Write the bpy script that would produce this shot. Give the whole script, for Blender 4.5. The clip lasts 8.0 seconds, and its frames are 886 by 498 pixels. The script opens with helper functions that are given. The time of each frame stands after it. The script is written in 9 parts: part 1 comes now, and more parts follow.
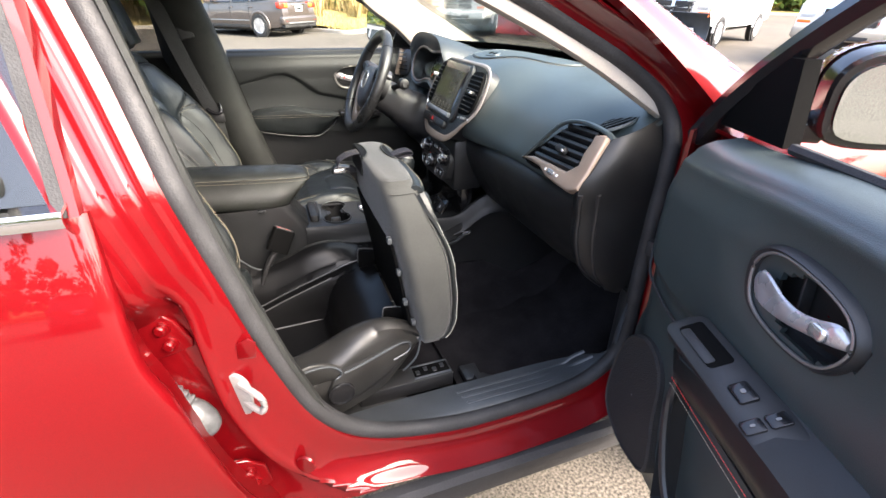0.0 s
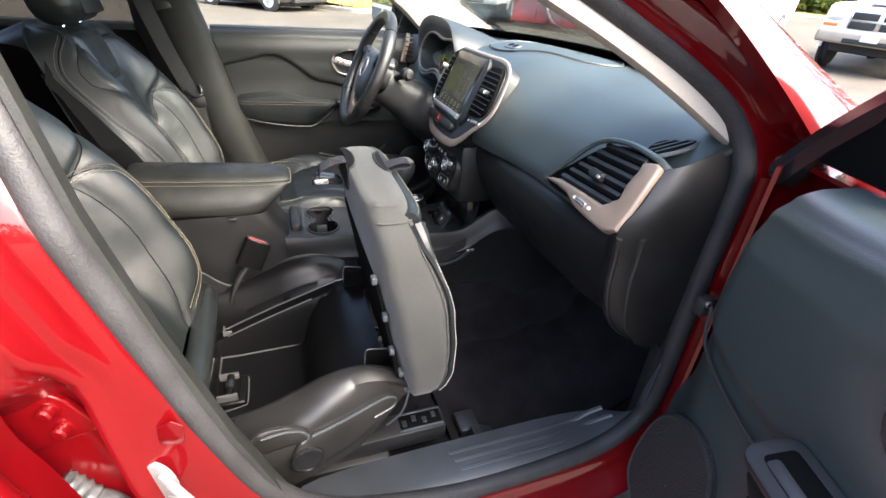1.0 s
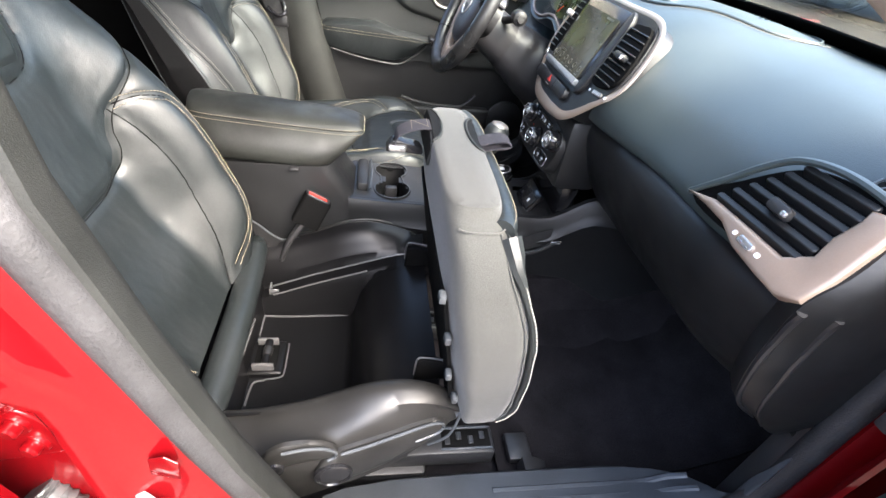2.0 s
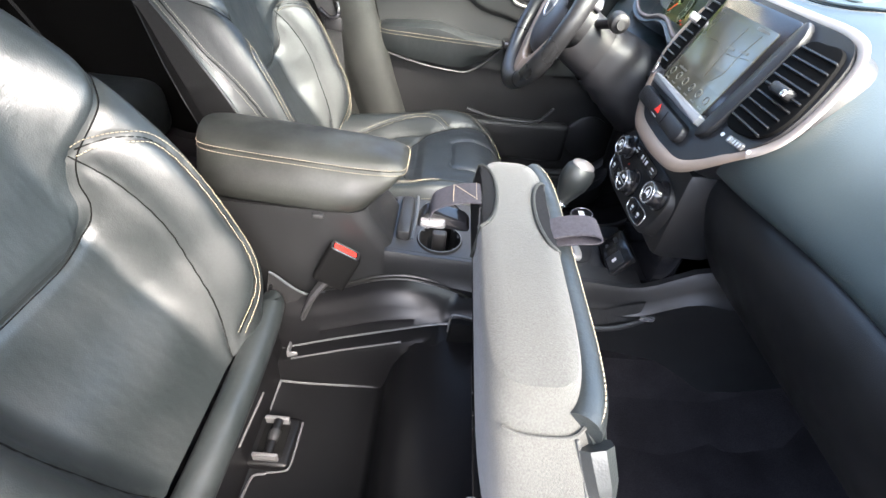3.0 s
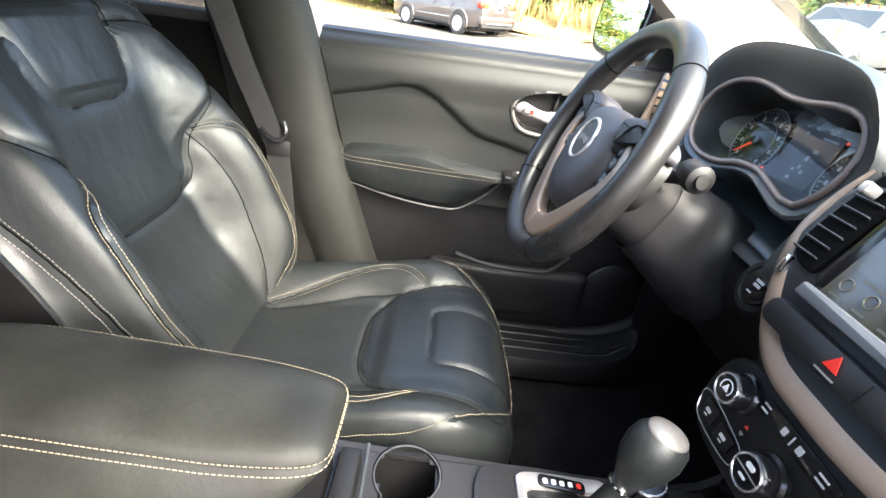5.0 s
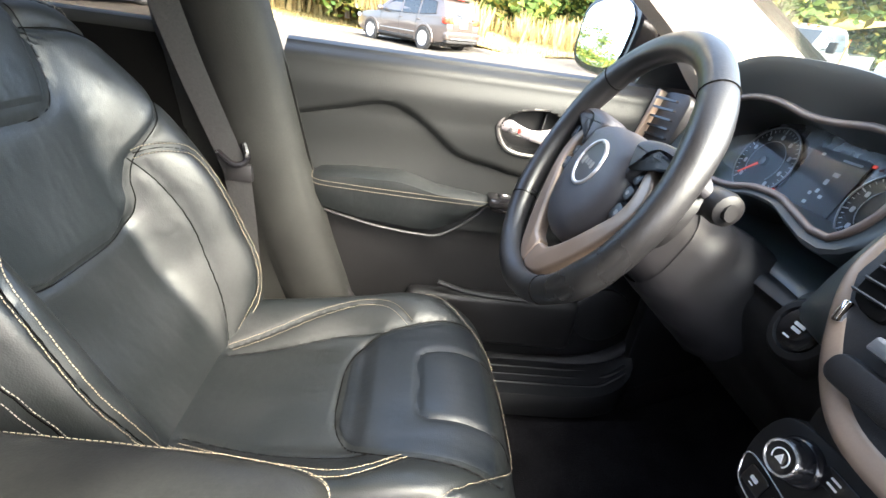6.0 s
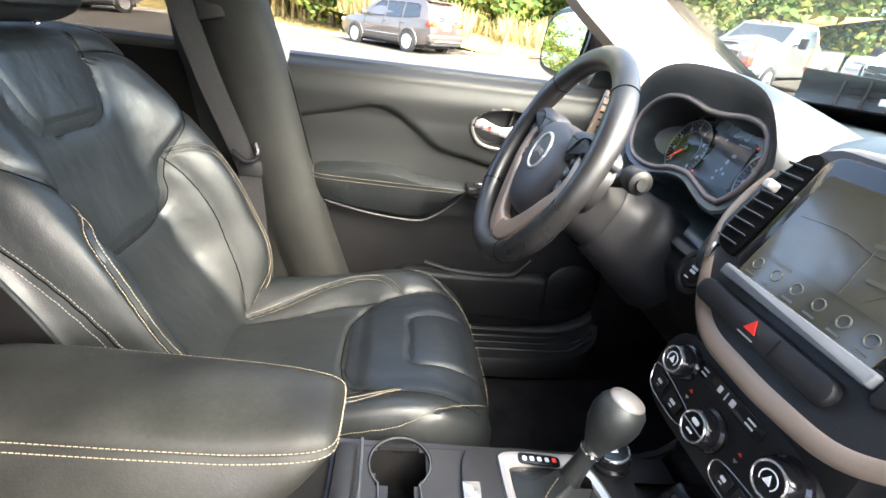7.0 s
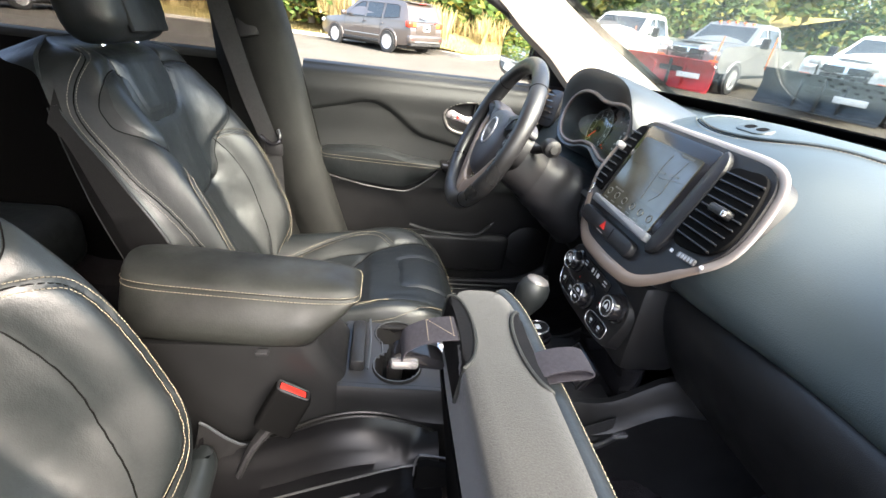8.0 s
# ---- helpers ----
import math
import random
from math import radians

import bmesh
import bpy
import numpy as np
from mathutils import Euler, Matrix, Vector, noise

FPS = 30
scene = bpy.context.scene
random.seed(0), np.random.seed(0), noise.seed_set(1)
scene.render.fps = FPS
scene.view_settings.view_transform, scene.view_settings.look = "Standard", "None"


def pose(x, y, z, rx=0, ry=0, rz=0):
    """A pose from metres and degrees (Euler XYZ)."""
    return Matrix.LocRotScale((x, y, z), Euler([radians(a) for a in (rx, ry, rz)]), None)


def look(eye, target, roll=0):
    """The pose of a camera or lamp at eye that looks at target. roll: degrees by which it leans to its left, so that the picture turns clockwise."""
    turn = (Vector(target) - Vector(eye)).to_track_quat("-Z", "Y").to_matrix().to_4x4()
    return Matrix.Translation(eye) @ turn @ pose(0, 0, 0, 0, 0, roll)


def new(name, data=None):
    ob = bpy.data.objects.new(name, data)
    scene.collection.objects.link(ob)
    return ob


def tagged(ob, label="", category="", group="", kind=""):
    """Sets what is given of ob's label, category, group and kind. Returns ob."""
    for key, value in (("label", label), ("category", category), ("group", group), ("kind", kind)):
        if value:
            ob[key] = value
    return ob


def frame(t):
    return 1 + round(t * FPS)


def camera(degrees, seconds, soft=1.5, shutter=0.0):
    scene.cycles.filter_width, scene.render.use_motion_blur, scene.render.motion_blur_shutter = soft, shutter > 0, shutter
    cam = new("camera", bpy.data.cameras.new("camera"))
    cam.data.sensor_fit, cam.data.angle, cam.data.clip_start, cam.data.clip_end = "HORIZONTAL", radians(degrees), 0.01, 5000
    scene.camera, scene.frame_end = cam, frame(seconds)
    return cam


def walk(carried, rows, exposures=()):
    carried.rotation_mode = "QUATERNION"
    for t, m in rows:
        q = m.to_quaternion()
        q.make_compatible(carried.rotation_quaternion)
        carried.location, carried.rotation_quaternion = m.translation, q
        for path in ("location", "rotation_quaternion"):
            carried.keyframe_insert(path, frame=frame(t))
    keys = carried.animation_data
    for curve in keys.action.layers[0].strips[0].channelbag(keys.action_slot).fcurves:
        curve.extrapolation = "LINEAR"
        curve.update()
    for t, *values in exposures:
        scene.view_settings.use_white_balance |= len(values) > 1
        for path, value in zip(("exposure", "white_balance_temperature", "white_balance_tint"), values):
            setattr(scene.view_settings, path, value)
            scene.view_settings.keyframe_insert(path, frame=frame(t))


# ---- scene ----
cam = camera(88.3, 8.0)
PATH = [
    (0, (0.148, -1.41, 1.309), (0.77, 0.242, 0.369), 0.9),
    (0.5, (0.202, -1.328, 1.318), (0.787, 0.319, 0.346), 1.1),
    (1, (0.224, -1.206, 1.302), (0.833, 0.42, 0.311), 3.9),
    (1.5, (0.244, -1.098, 1.303), (0.724, 0.502, 0.204), 6.6),
    (1.7, (0.234, -1.062, 1.294), (0.666, 0.511, 0.136), 8.2),
    (3, (0.29, -0.731, 1.261), (0.338, 0.81, -0.013), 6.6),
    (3.5, (0.309, -0.602, 1.241), (0.343, 0.947, -0.024), 5.9),
    (4, (0.321, -0.495, 1.228), (0.335, 1.11, 0.035), 5.8),
    (4.5, (0.313, -0.38, 1.217), (0.333, 1.297, 0.127), 6.8),
    (5, (0.297, -0.284, 1.213), (0.353, 1.476, 0.265), 7.9),
    (5.2, (0.297, -0.247, 1.214), (0.357, 1.55, 0.333), 8.1),
    (6.3, (0.262, -0.186, 1.198), (0.474, 1.597, 0.312), 8.1),
    (6.5, (0.27, -0.22, 1.205), (0.472, 1.566, 0.326), 7.6),
    (7, (0.27, -0.344, 1.227), (0.496, 1.442, 0.355), 7.4),
    (7.5, (0.257, -0.515, 1.24), (0.529, 1.27, 0.38), 7.9),
    (8, (0.25, -0.68, 1.264), (0.547, 1.098, 0.399), 7.4),
]
walk(cam, [(t, look(eye, target, roll)) for t, eye, target, roll in PATH],
     [(0, 2.64, 6500, 10), (1.0, 2.72, 6400, 10), (1.7, 3.10, 6300, 10), (3.0, 3.72, 6120, 10), (4.3, 3.76, 6350, 10), (5.0, 3.48, 6420, 10), (6.5, 3.56, 6480, 10), (8.0, 3.06, 6480, 10)])

# world, sun and sky
SUN_AZ, SUN_EL = radians(-53), radians(42)
world = bpy.data.worlds.new("sky")
scene.world = world
world.use_nodes = True
wn = world.node_tree.nodes
sky = wn.new("ShaderNodeTexSky")
sky.sky_type = "NISHITA"
sky.sun_disc = False
sky.sun_elevation = SUN_EL
sky.sun_rotation = radians(90) - SUN_AZ
sky.dust_density, sky.air_density, sky.ozone_density = 5.5, 0.7, 0.2
wn["Background"].inputs["Strength"].default_value = 0.245
world.node_tree.links.new(sky.outputs[0], wn["Background"].inputs["Color"])
sun_dir = Vector((math.cos(SUN_AZ) * math.cos(SUN_EL), math.sin(SUN_AZ) * math.cos(SUN_EL), math.sin(SUN_EL)))
sun = new("sun", bpy.data.lights.new("sun", "SUN"))
sun.data.energy, sun.data.angle, sun.data.color = 0.68, radians(60), (1.0, 0.98, 0.95)
sun.matrix_world = look(sun_dir * 30, (0, 0, 0))

# mesh helpers
def finish(bm, angle=38):
    bmesh.ops.remove_doubles(bm, verts=bm.verts, dist=1e-5)
    bmesh.ops.recalc_face_normals(bm, faces=bm.faces)
    for f in bm.faces:
        f.smooth = True
    for e in bm.edges:
        if len(e.link_faces) == 2 and e.calc_face_angle(0) > radians(angle):
            e.smooth = False
    return bm


def part(name, bm, material, parent=None, label="", kind="", angle=38, clean=True, own=False):
    """Links a mesh, given in world places (own: in its parent's), as one object under its parent."""
    if clean:
        finish(bm, angle)
    up, m = parent, Matrix()
    while up is not None:
        m = up.matrix_basis @ m
        up = up.parent
    if not own:
        bmesh.ops.transform(bm, matrix=m.inverted(), verts=bm.verts)
    me = bpy.data.meshes.new(name)
    bm.to_mesh(me)
    bm.free()
    me.materials.append(material)
    ob = new(name, me)
    ob.parent = parent
    tagged(ob, label=label, kind=kind)
    return ob


def thing(name, label, category, group="", kind="", at=(0, 0, 0)):
    ob = new(name)
    ob.empty_display_size = 0.05
    ob.location = at
    return tagged(ob, label, category, group, kind)


def box(cx, cy, cz, sx, sy, sz, bevel=0.004, seg=2, m=None):
    bm = bmesh.new()
    bmesh.ops.create_cube(bm, size=1)
    bmesh.ops.scale(bm, vec=(sx, sy, sz), verts=bm.verts)
    if bevel:
        bmesh.ops.bevel(bm, geom=bm.edges[:], offset=min(bevel, 0.49 * min(sx, sy, sz)), segments=seg, profile=0.5, affect="EDGES")
    if m is not None:
        bmesh.ops.transform(bm, matrix=m, verts=bm.verts)
    bmesh.ops.translate(bm, verts=bm.verts, vec=(cx, cy, cz))
    return bm


def joined(*bms):
    out = bmesh.new()
    for b in bms:
        me = bpy.data.meshes.new("tmp")
        b.to_mesh(me)
        b.free()
        out.from_mesh(me)
        bpy.data.meshes.remove(me)
    return out


def spline(pts, n=8, closed=False):
    """Catmull-Rom through the points."""
    p = [Vector(q) for q in pts]
    k = len(p)
    out = []
    for i in range(k if closed else k - 1):
        if closed:
            a, b, c, d = p[i - 1], p[i], p[(i + 1) % k], p[(i + 2) % k]
        else:
            a, b, c, d = p[max(i - 1, 0)], p[i], p[i + 1], p[min(i + 2, k - 1)]
        for j in range(n):
            t = j / n
            out.append(0.5 * ((2 * b) + (c - a) * t + (2 * a - 5 * b + 4 * c - d) * t * t + (3 * b - a - 3 * c + d) * t ** 3))
    if not closed:
        out.append(p[-1])
    return out


def lerp_table(rows, t):
    """Smooth reading of rows (t, values...) at t."""
    if t <= rows[0][0]:
        return rows[0][1:] if len(rows[0]) > 2 else rows[0][1]
    for a, b in zip(rows, rows[1:]):
        if t <= b[0]:
            k = (t - a[0]) / (b[0] - a[0])
            k = k * k * (3 - 2 * k)
            v = tuple(x + (y - x) * k for x, y in zip(a[1:], b[1:]))
            return v if len(v) > 1 else v[0]
    return rows[-1][1:] if len(rows[-1]) > 2 else rows[-1][1]


def glide(rows, t):
    """Like lerp_table, for one value, but with an even flow through the rows."""
    t = min(max(t, rows[0][0]), rows[-1][0])
    for i, (a, b) in enumerate(zip(rows, rows[1:])):
        if t <= b[0]:
            h = b[0] - a[0]
            k = (t - a[0]) / h
            p, q = rows[max(i - 1, 0)], rows[min(i + 2, len(rows) - 1)]
            m0 = (b[1] - p[1]) / (b[0] - p[0]) * h
            m1 = (q[1] - a[1]) / (q[0] - a[0]) * h
            return (2 * k ** 3 - 3 * k * k + 1) * a[1] + (k ** 3 - 2 * k * k + k) * m0 + (3 * k * k - 2 * k ** 3) * b[1] + (k ** 3 - k * k) * m1
    return rows[-1][1]


def step(a, b, x):
    k = min(max((x - a) / (b - a), 0), 1)
    return k * k * (3 - 2 * k)


def skin(rows, closed=False, caps=False, loop=False):
    """A mesh over rows of points: closed joins each row's ends, loop joins the last row to the first."""
    bm = bmesh.new()
    vs = [[bm.verts.new(p) for p in r] for r in rows]
    m = len(rows[0])
    pairs = list(zip(vs, vs[1:])) + ([(vs[-1], vs[0])] if loop else [])
    for a, b in pairs:
        for i in range(m if closed else m - 1):
            j = (i + 1) % m
            try:
                bm.faces.new((a[i], a[j], b[j], b[i]))
            except ValueError:
                pass
    if caps:
        for r in (vs[0], vs[-1]):
            try:
                bm.faces.new(r)
            except ValueError:
                pass
    return bm


def thick(bm, t):
    bmesh.ops.recalc_face_normals(bm, faces=bm.faces)
    bmesh.ops.solidify(bm, geom=bm.faces[:], thickness=t)
    return bm


def tube(pts, r, n=8, closed=False, flat=1.0, up=(0, 0, 1)):
    """A tube along points; r a number or one radius for each point; flat squeezes it along up."""
    p = [Vector(q) for q in pts]
    rows = []
    k = len(p)
    for i, q in enumerate(p):
        a = p[i - 1] if (i or closed) else p[i]
        b = p[(i + 1) % k] if (i < k - 1 or closed) else p[i]
        d = (b - a).normalized()
        s = d.cross(Vector(up))
        if s.length < 1e-4:
            s = d.cross(Vector((1, 0, 0)))
        s.normalize()
        w = s.cross(d).normalized()
        rr = r[i] if hasattr(r, "__len__") else r
        rows.append([q + s * rr * math.cos(g) + w * rr * flat * math.sin(g) for g in (2 * math.pi * c / n for c in range(n))])
    return skin(rows, closed=True, caps=not closed, loop=closed)


def lathe(profile, n=24, m=None):
    """Turns (radius, height) rows round z."""
    rows = [[(r * math.cos(a), r * math.sin(a), h) for a in (2 * math.pi * c / n for c in range(n))] for r, h in profile]
    bm = skin(rows, closed=True, caps=True)
    if m is not None:
        bmesh.ops.transform(bm, matrix=m, verts=bm.verts)
    return bm


def prism(poly, depth, m, bevel=0.0, seg=2):
    """A flat polygon (x, y) thickened along z by depth, laid by m."""
    bm = bmesh.new()
    f = bm.faces.new([bm.verts.new((x, y, 0)) for x, y in poly])
    g = bmesh.ops.extrude_face_region(bm, geom=[f])
    bmesh.ops.translate(bm, verts=[v for v in g["geom"] if isinstance(v, bmesh.types.BMVert)], vec=(0, 0, depth))
    bmesh.ops.recalc_face_normals(bm, faces=bm.faces)
    if bevel:
        top = [e for e in bm.edges if all(v.co.z > depth * 0.5 if depth > 0 else v.co.z < depth * 0.5 for v in e.verts)]
        bmesh.ops.bevel(bm, geom=top, offset=bevel, segments=seg, profile=0.5, affect="EDGES")
    bmesh.ops.transform(bm, matrix=m, verts=bm.verts)
    return bm


def rounded(w, h, r, n=5):
    """A rounded rectangle's outline round the origin."""
    r = min(r, w / 2 - 1e-4, h / 2 - 1e-4)
    out = []
    for cx, cy, a0 in ((w / 2 - r, h / 2 - r, 0), (-w / 2 + r, h / 2 - r, 90), (-w / 2 + r, -h / 2 + r, 180), (w / 2 - r, -h / 2 + r, 270)):
        for i in range(n + 1):
            a = radians(a0 + 90 * i / n)
            out.append((cx + r * math.cos(a), cy + r * math.sin(a)))
    return out


def smooth2(pts, n=5, closed=True):
    return [(p.x, p.y) for p in spline([(x, y, 0) for x, y in pts], n, closed)]


def frame_of(o, xdir, ydir):
    """A pose at o whose x and y axes go along xdir and ydir."""
    x = Vector(xdir).normalized()
    z = x.cross(Vector(ydir)).normalized()
    y = z.cross(x)
    return Matrix(((x.x, y.x, z.x, o[0]), (x.y, y.y, z.y, o[1]), (x.z, y.z, z.z, o[2]), (0, 0, 0, 1)))


def stitches(pts, normal_at, every=0.0052, length=0.0036, r=0.0005, lift=0.0010):
    """A row of thread stitches along points as one mesh."""
    p = [Vector(q) for q in pts]
    bm = bmesh.new()
    gone, nxt = 0.0, 0.0
    for i, (a, b) in enumerate(zip(p, p[1:])):
        seg = (b - a).length
        if seg < 1e-6:
            continue
        d = (b - a) / seg
        n = Vector(normal_at(i)).normalized()
        s = d.cross(n).normalized()
        while nxt < gone + seg:
            c = a + d * (nxt - gone) + n * lift
            h = d * (length / 2)
            ring = []
            for e in (-1, 1):
                for u, w in ((-1, 0), (0, 1), (1, 0)):
                    ring.append(bm.verts.new(c + h * e + s * u * r + n * (w * r - (0 if w else r * 0.6))))
            for q in ((0, 1, 4, 3), (1, 2, 5, 4), (0, 2, 1), (3, 4, 5)):
                bm.faces.new([ring[k] for k in q])
            nxt += every
        gone += seg
    return bm


# materials
def mat(name, color, rough=0.5, metal=0.0, spec=0.5, grain=0.0, grain_scale=400.0, stain=0.0, stain_scale=6.0, bump=0.0, bump_scale=300.0, coat=0.0, bump_kind="noise", sheen=0.0):
    """A surface with colour, fine grain, broad stains and relief."""
    m = bpy.data.materials.new(name)
    m.use_nodes = True
    nt = m.node_tree
    b = nt.nodes["Principled BSDF"]
    b.inputs["Base Color"].default_value = (*color, 1)
    b.inputs["Roughness"].default_value = rough
    b.inputs["Metallic"].default_value = metal
    b.inputs["Specular IOR Level"].default_value = spec
    b.inputs["Coat Weight"].default_value = coat
    b.inputs["Coat Roughness"].default_value = 0.03
    b.inputs["Sheen Weight"].default_value = sheen
    co = nt.nodes.new("ShaderNodeTexCoord")

    def tex(scale, detail=4.0):
        n = nt.nodes.new("ShaderNodeTexNoise")
        n.inputs["Scale"].default_value = scale
        n.inputs["Detail"].default_value = detail
        nt.links.new(co.outputs["Object"], n.inputs["Vector"])
        return n
    col = None
    for amount, scale in ((grain, grain_scale), (stain, stain_scale)):
        if amount:
            n = tex(scale)
            r = nt.nodes.new("ShaderNodeMapRange")
            r.inputs["From Min"].default_value, r.inputs["From Max"].default_value = 0.3, 0.7
            r.inputs["To Min"].default_value, r.inputs["To Max"].default_value = 1 - amount, 1 + amount
            nt.links.new(n.outputs["Fac"], r.inputs["Value"])
            x = nt.nodes.new("ShaderNodeVectorMath")
            x.operation = "SCALE"
            if col is None:
                x.inputs[0].default_value = color
            else:
                nt.links.new(col, x.inputs[0])
            nt.links.new(r.outputs[0], x.inputs["Scale"])
            col = x.outputs[0]
    if col is not None:
        nt.links.new(col, b.inputs["Base Color"])
    if stain:
        n = tex(stain_scale * 2.3)
        r = nt.nodes.new("ShaderNodeMapRange")
        r.inputs["From Min"].default_value, r.inputs["From Max"].default_value = 0.3, 0.7
        r.inputs["To Min"].default_value, r.inputs["To Max"].default_value = max(rough - stain * 0.25, 0.02), min(rough + stain * 0.25, 1)
        nt.links.new(n.outputs["Fac"], r.inputs["Value"])
        nt.links.new(r.outputs[0], b.inputs["Roughness"])
    if bump:
        if bump_kind == "voronoi":
            n = nt.nodes.new("ShaderNodeTexVoronoi")
            n.inputs["Scale"].default_value = bump_scale
            nt.links.new(co.outputs["Object"], n.inputs["Vector"])
            out = n.outputs["Distance"]
        elif bump_kind == "weave":
            n = nt.nodes.new("ShaderNodeTexWave")
            n.inputs["Scale"].default_value = bump_scale
            n.inputs["Distortion"].default_value = 1.2
            n.inputs["Detail"].default_value = 3
            nt.links.new(co.outputs["Object"], n.inputs["Vector"])
            out = n.outputs["Fac"]
        else:
            out = tex(bump_scale, 3).outputs["Fac"]
        bp = nt.nodes.new("ShaderNodeBump")
        bp.inputs["Strength"].default_value = bump
        bp.inputs["Distance"].default_value = 0.002
        nt.links.new(out, bp.inputs["Height"])
        nt.links.new(bp.outputs[0], b.inputs["Normal"])
    return m


def leather_mat(name, color, rough, spec, fold=0.35, grain=0.16, worn=0.25):
    """Hide with a pebbled grain, soft folds and patches rubbed smoother by use."""
    m = mat(name, color, rough, 0, spec, grain=grain, grain_scale=260)
    nt = m.node_tree
    b = nt.nodes["Principled BSDF"]
    co = nt.nodes.new("ShaderNodeTexCoord")

    def noise(scale, detail, stretch=(1, 1, 1)):
        mp = nt.nodes.new("ShaderNodeMapping")
        mp.inputs["Scale"].default_value = stretch
        nt.links.new(co.outputs["Object"], mp.inputs["Vector"])
        n = nt.nodes.new("ShaderNodeTexNoise")
        n.inputs["Scale"].default_value = scale
        n.inputs["Detail"].default_value = detail
        nt.links.new(mp.outputs[0], n.inputs["Vector"])
        return n.outputs["Fac"]

    def bump(height, strength, distance, below=None):
        bp = nt.nodes.new("ShaderNodeBump")
        bp.inputs["Strength"].default_value = strength
        bp.inputs["Distance"].default_value = distance
        nt.links.new(height, bp.inputs["Height"])
        if below is not None:
            nt.links.new(below, bp.inputs["Normal"])
        return bp.outputs[0]

    vo = nt.nodes.new("ShaderNodeTexVoronoi")
    vo.inputs["Scale"].default_value = 620
    nt.links.new(co.outputs["Object"], vo.inputs["Vector"])
    n1 = bump(noise(9.0, 3.0, (1.0, 1.6, 0.8)), fold, 0.012)
    n2 = bump(noise(55.0, 4.0, (1.5, 0.6, 1.0)), fold * 0.55, 0.0022, n1)
    n3 = bump(vo.outputs["Distance"], 0.16, 0.0008, n2)
    nt.links.new(n3, b.inputs["Normal"])
    r = nt.nodes.new("ShaderNodeMapRange")
    r.inputs["From Min"].default_value, r.inputs["From Max"].default_value = 0.35, 0.65
    r.inputs["To Min"].default_value, r.inputs["To Max"].default_value = rough * (1 - worn), min(1.0, rough * (1 + worn * 0.7))
    nt.links.new(noise(11.0, 5.0), r.inputs["Value"])
    nt.links.new(r.outputs[0], b.inputs["Roughness"])
    return m


def glass_mat(name, color=(1, 1, 1), rough=0.0, clear=0.85, shine=0.02):
    """Thin pane: mostly clear, with a gloss that grows at grazing angles."""
    m = bpy.data.materials.new(name)
    m.use_nodes = True
    nt = m.node_tree
    nt.nodes.clear()
    out = nt.nodes.new("ShaderNodeOutputMaterial")
    tr = nt.nodes.new("ShaderNodeBsdfTransparent")
    tr.inputs["Color"].default_value = (*(c * clear for c in color), 1)
    gl = nt.nodes.new("ShaderNodeBsdfGlossy")
    gl.inputs["Roughness"].default_value = rough
    lw = nt.nodes.new("ShaderNodeLayerWeight")
    fr = nt.nodes.new("ShaderNodeMath")
    fr.operation = "POWER"
    fr.inputs[1].default_value = 4.0
    nt.links.new(lw.outputs["Facing"], fr.inputs[0])
    ad = nt.nodes.new("ShaderNodeMath")
    ad.operation = "MULTIPLY_ADD"
    ad.inputs[1].default_value, ad.inputs[2].default_value = 0.9, shine
    nt.links.new(fr.outputs[0], ad.inputs[0])
    fr = ad
    mx = nt.nodes.new("ShaderNodeMixShader")
    nt.links.new(fr.outputs[0], mx.inputs["Fac"])
    nt.links.new(tr.outputs[0], mx.inputs[1])
    nt.links.new(gl.outputs[0], mx.inputs[2])
    nt.links.new(mx.outputs[0], out.inputs["Surface"])
    return m


def glow_mat(name, color, strength):
    m = bpy.data.materials.new(name)
    m.use_nodes = True
    b = m.node_tree.nodes["Principled BSDF"]
    b.inputs["Base Color"].default_value = (*color, 1)
    b.inputs["Emission Color"].default_value = (*color, 1)
    b.inputs["Emission Strength"].default_value = strength
    return m


RED = mat("red_paint", (0.120, 0.0013, 0.0030), 0.45, 0.35, 0.08, grain=0.10, grain_scale=900, stain=0.04, stain_scale=3, coat=1.0)
RED.node_tree.nodes["Principled BSDF"].inputs["Coat IOR"].default_value = 1.46
RED.node_tree.nodes["Principled BSDF"].inputs["Coat Roughness"].default_value = 0.02
LEATHER = leather_mat("black_leather", (0.0098, 0.0124, 0.0128), 0.46, 0.54)
WORN = mat("worn_leather", (0.0135, 0.0145, 0.013), 0.50, 0, 0.28, grain=0.15, grain_scale=200, stain=0.55, stain_scale=9, bump=0.12, bump_scale=420)
INSERT = leather_mat("smooth_panel_leather", (0.0125, 0.0165, 0.0180), 0.42, 0.62, fold=0.45)
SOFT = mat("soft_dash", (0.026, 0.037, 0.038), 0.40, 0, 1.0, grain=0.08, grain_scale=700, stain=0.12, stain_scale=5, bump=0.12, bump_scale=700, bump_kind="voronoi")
PLASTIC = mat("black_plastic", (0.015, 0.0152, 0.016), 0.40, 0, 0.5, grain=0.15, grain_scale=600, stain=0.25, stain_scale=10, bump=0.18, bump_scale=900)
PIANO = mat("gloss_black", (0.010, 0.010, 0.011), 0.16, 0, 0.5, stain=0.15, stain_scale=14)
VINYL = mat("matt_vinyl", (0.0042, 0.0042, 0.0045), 0.72, 0, 0.14, grain=0.15, grain_scale=300, stain=0.15, stain_scale=8, bump=0.2, bump_scale=500)
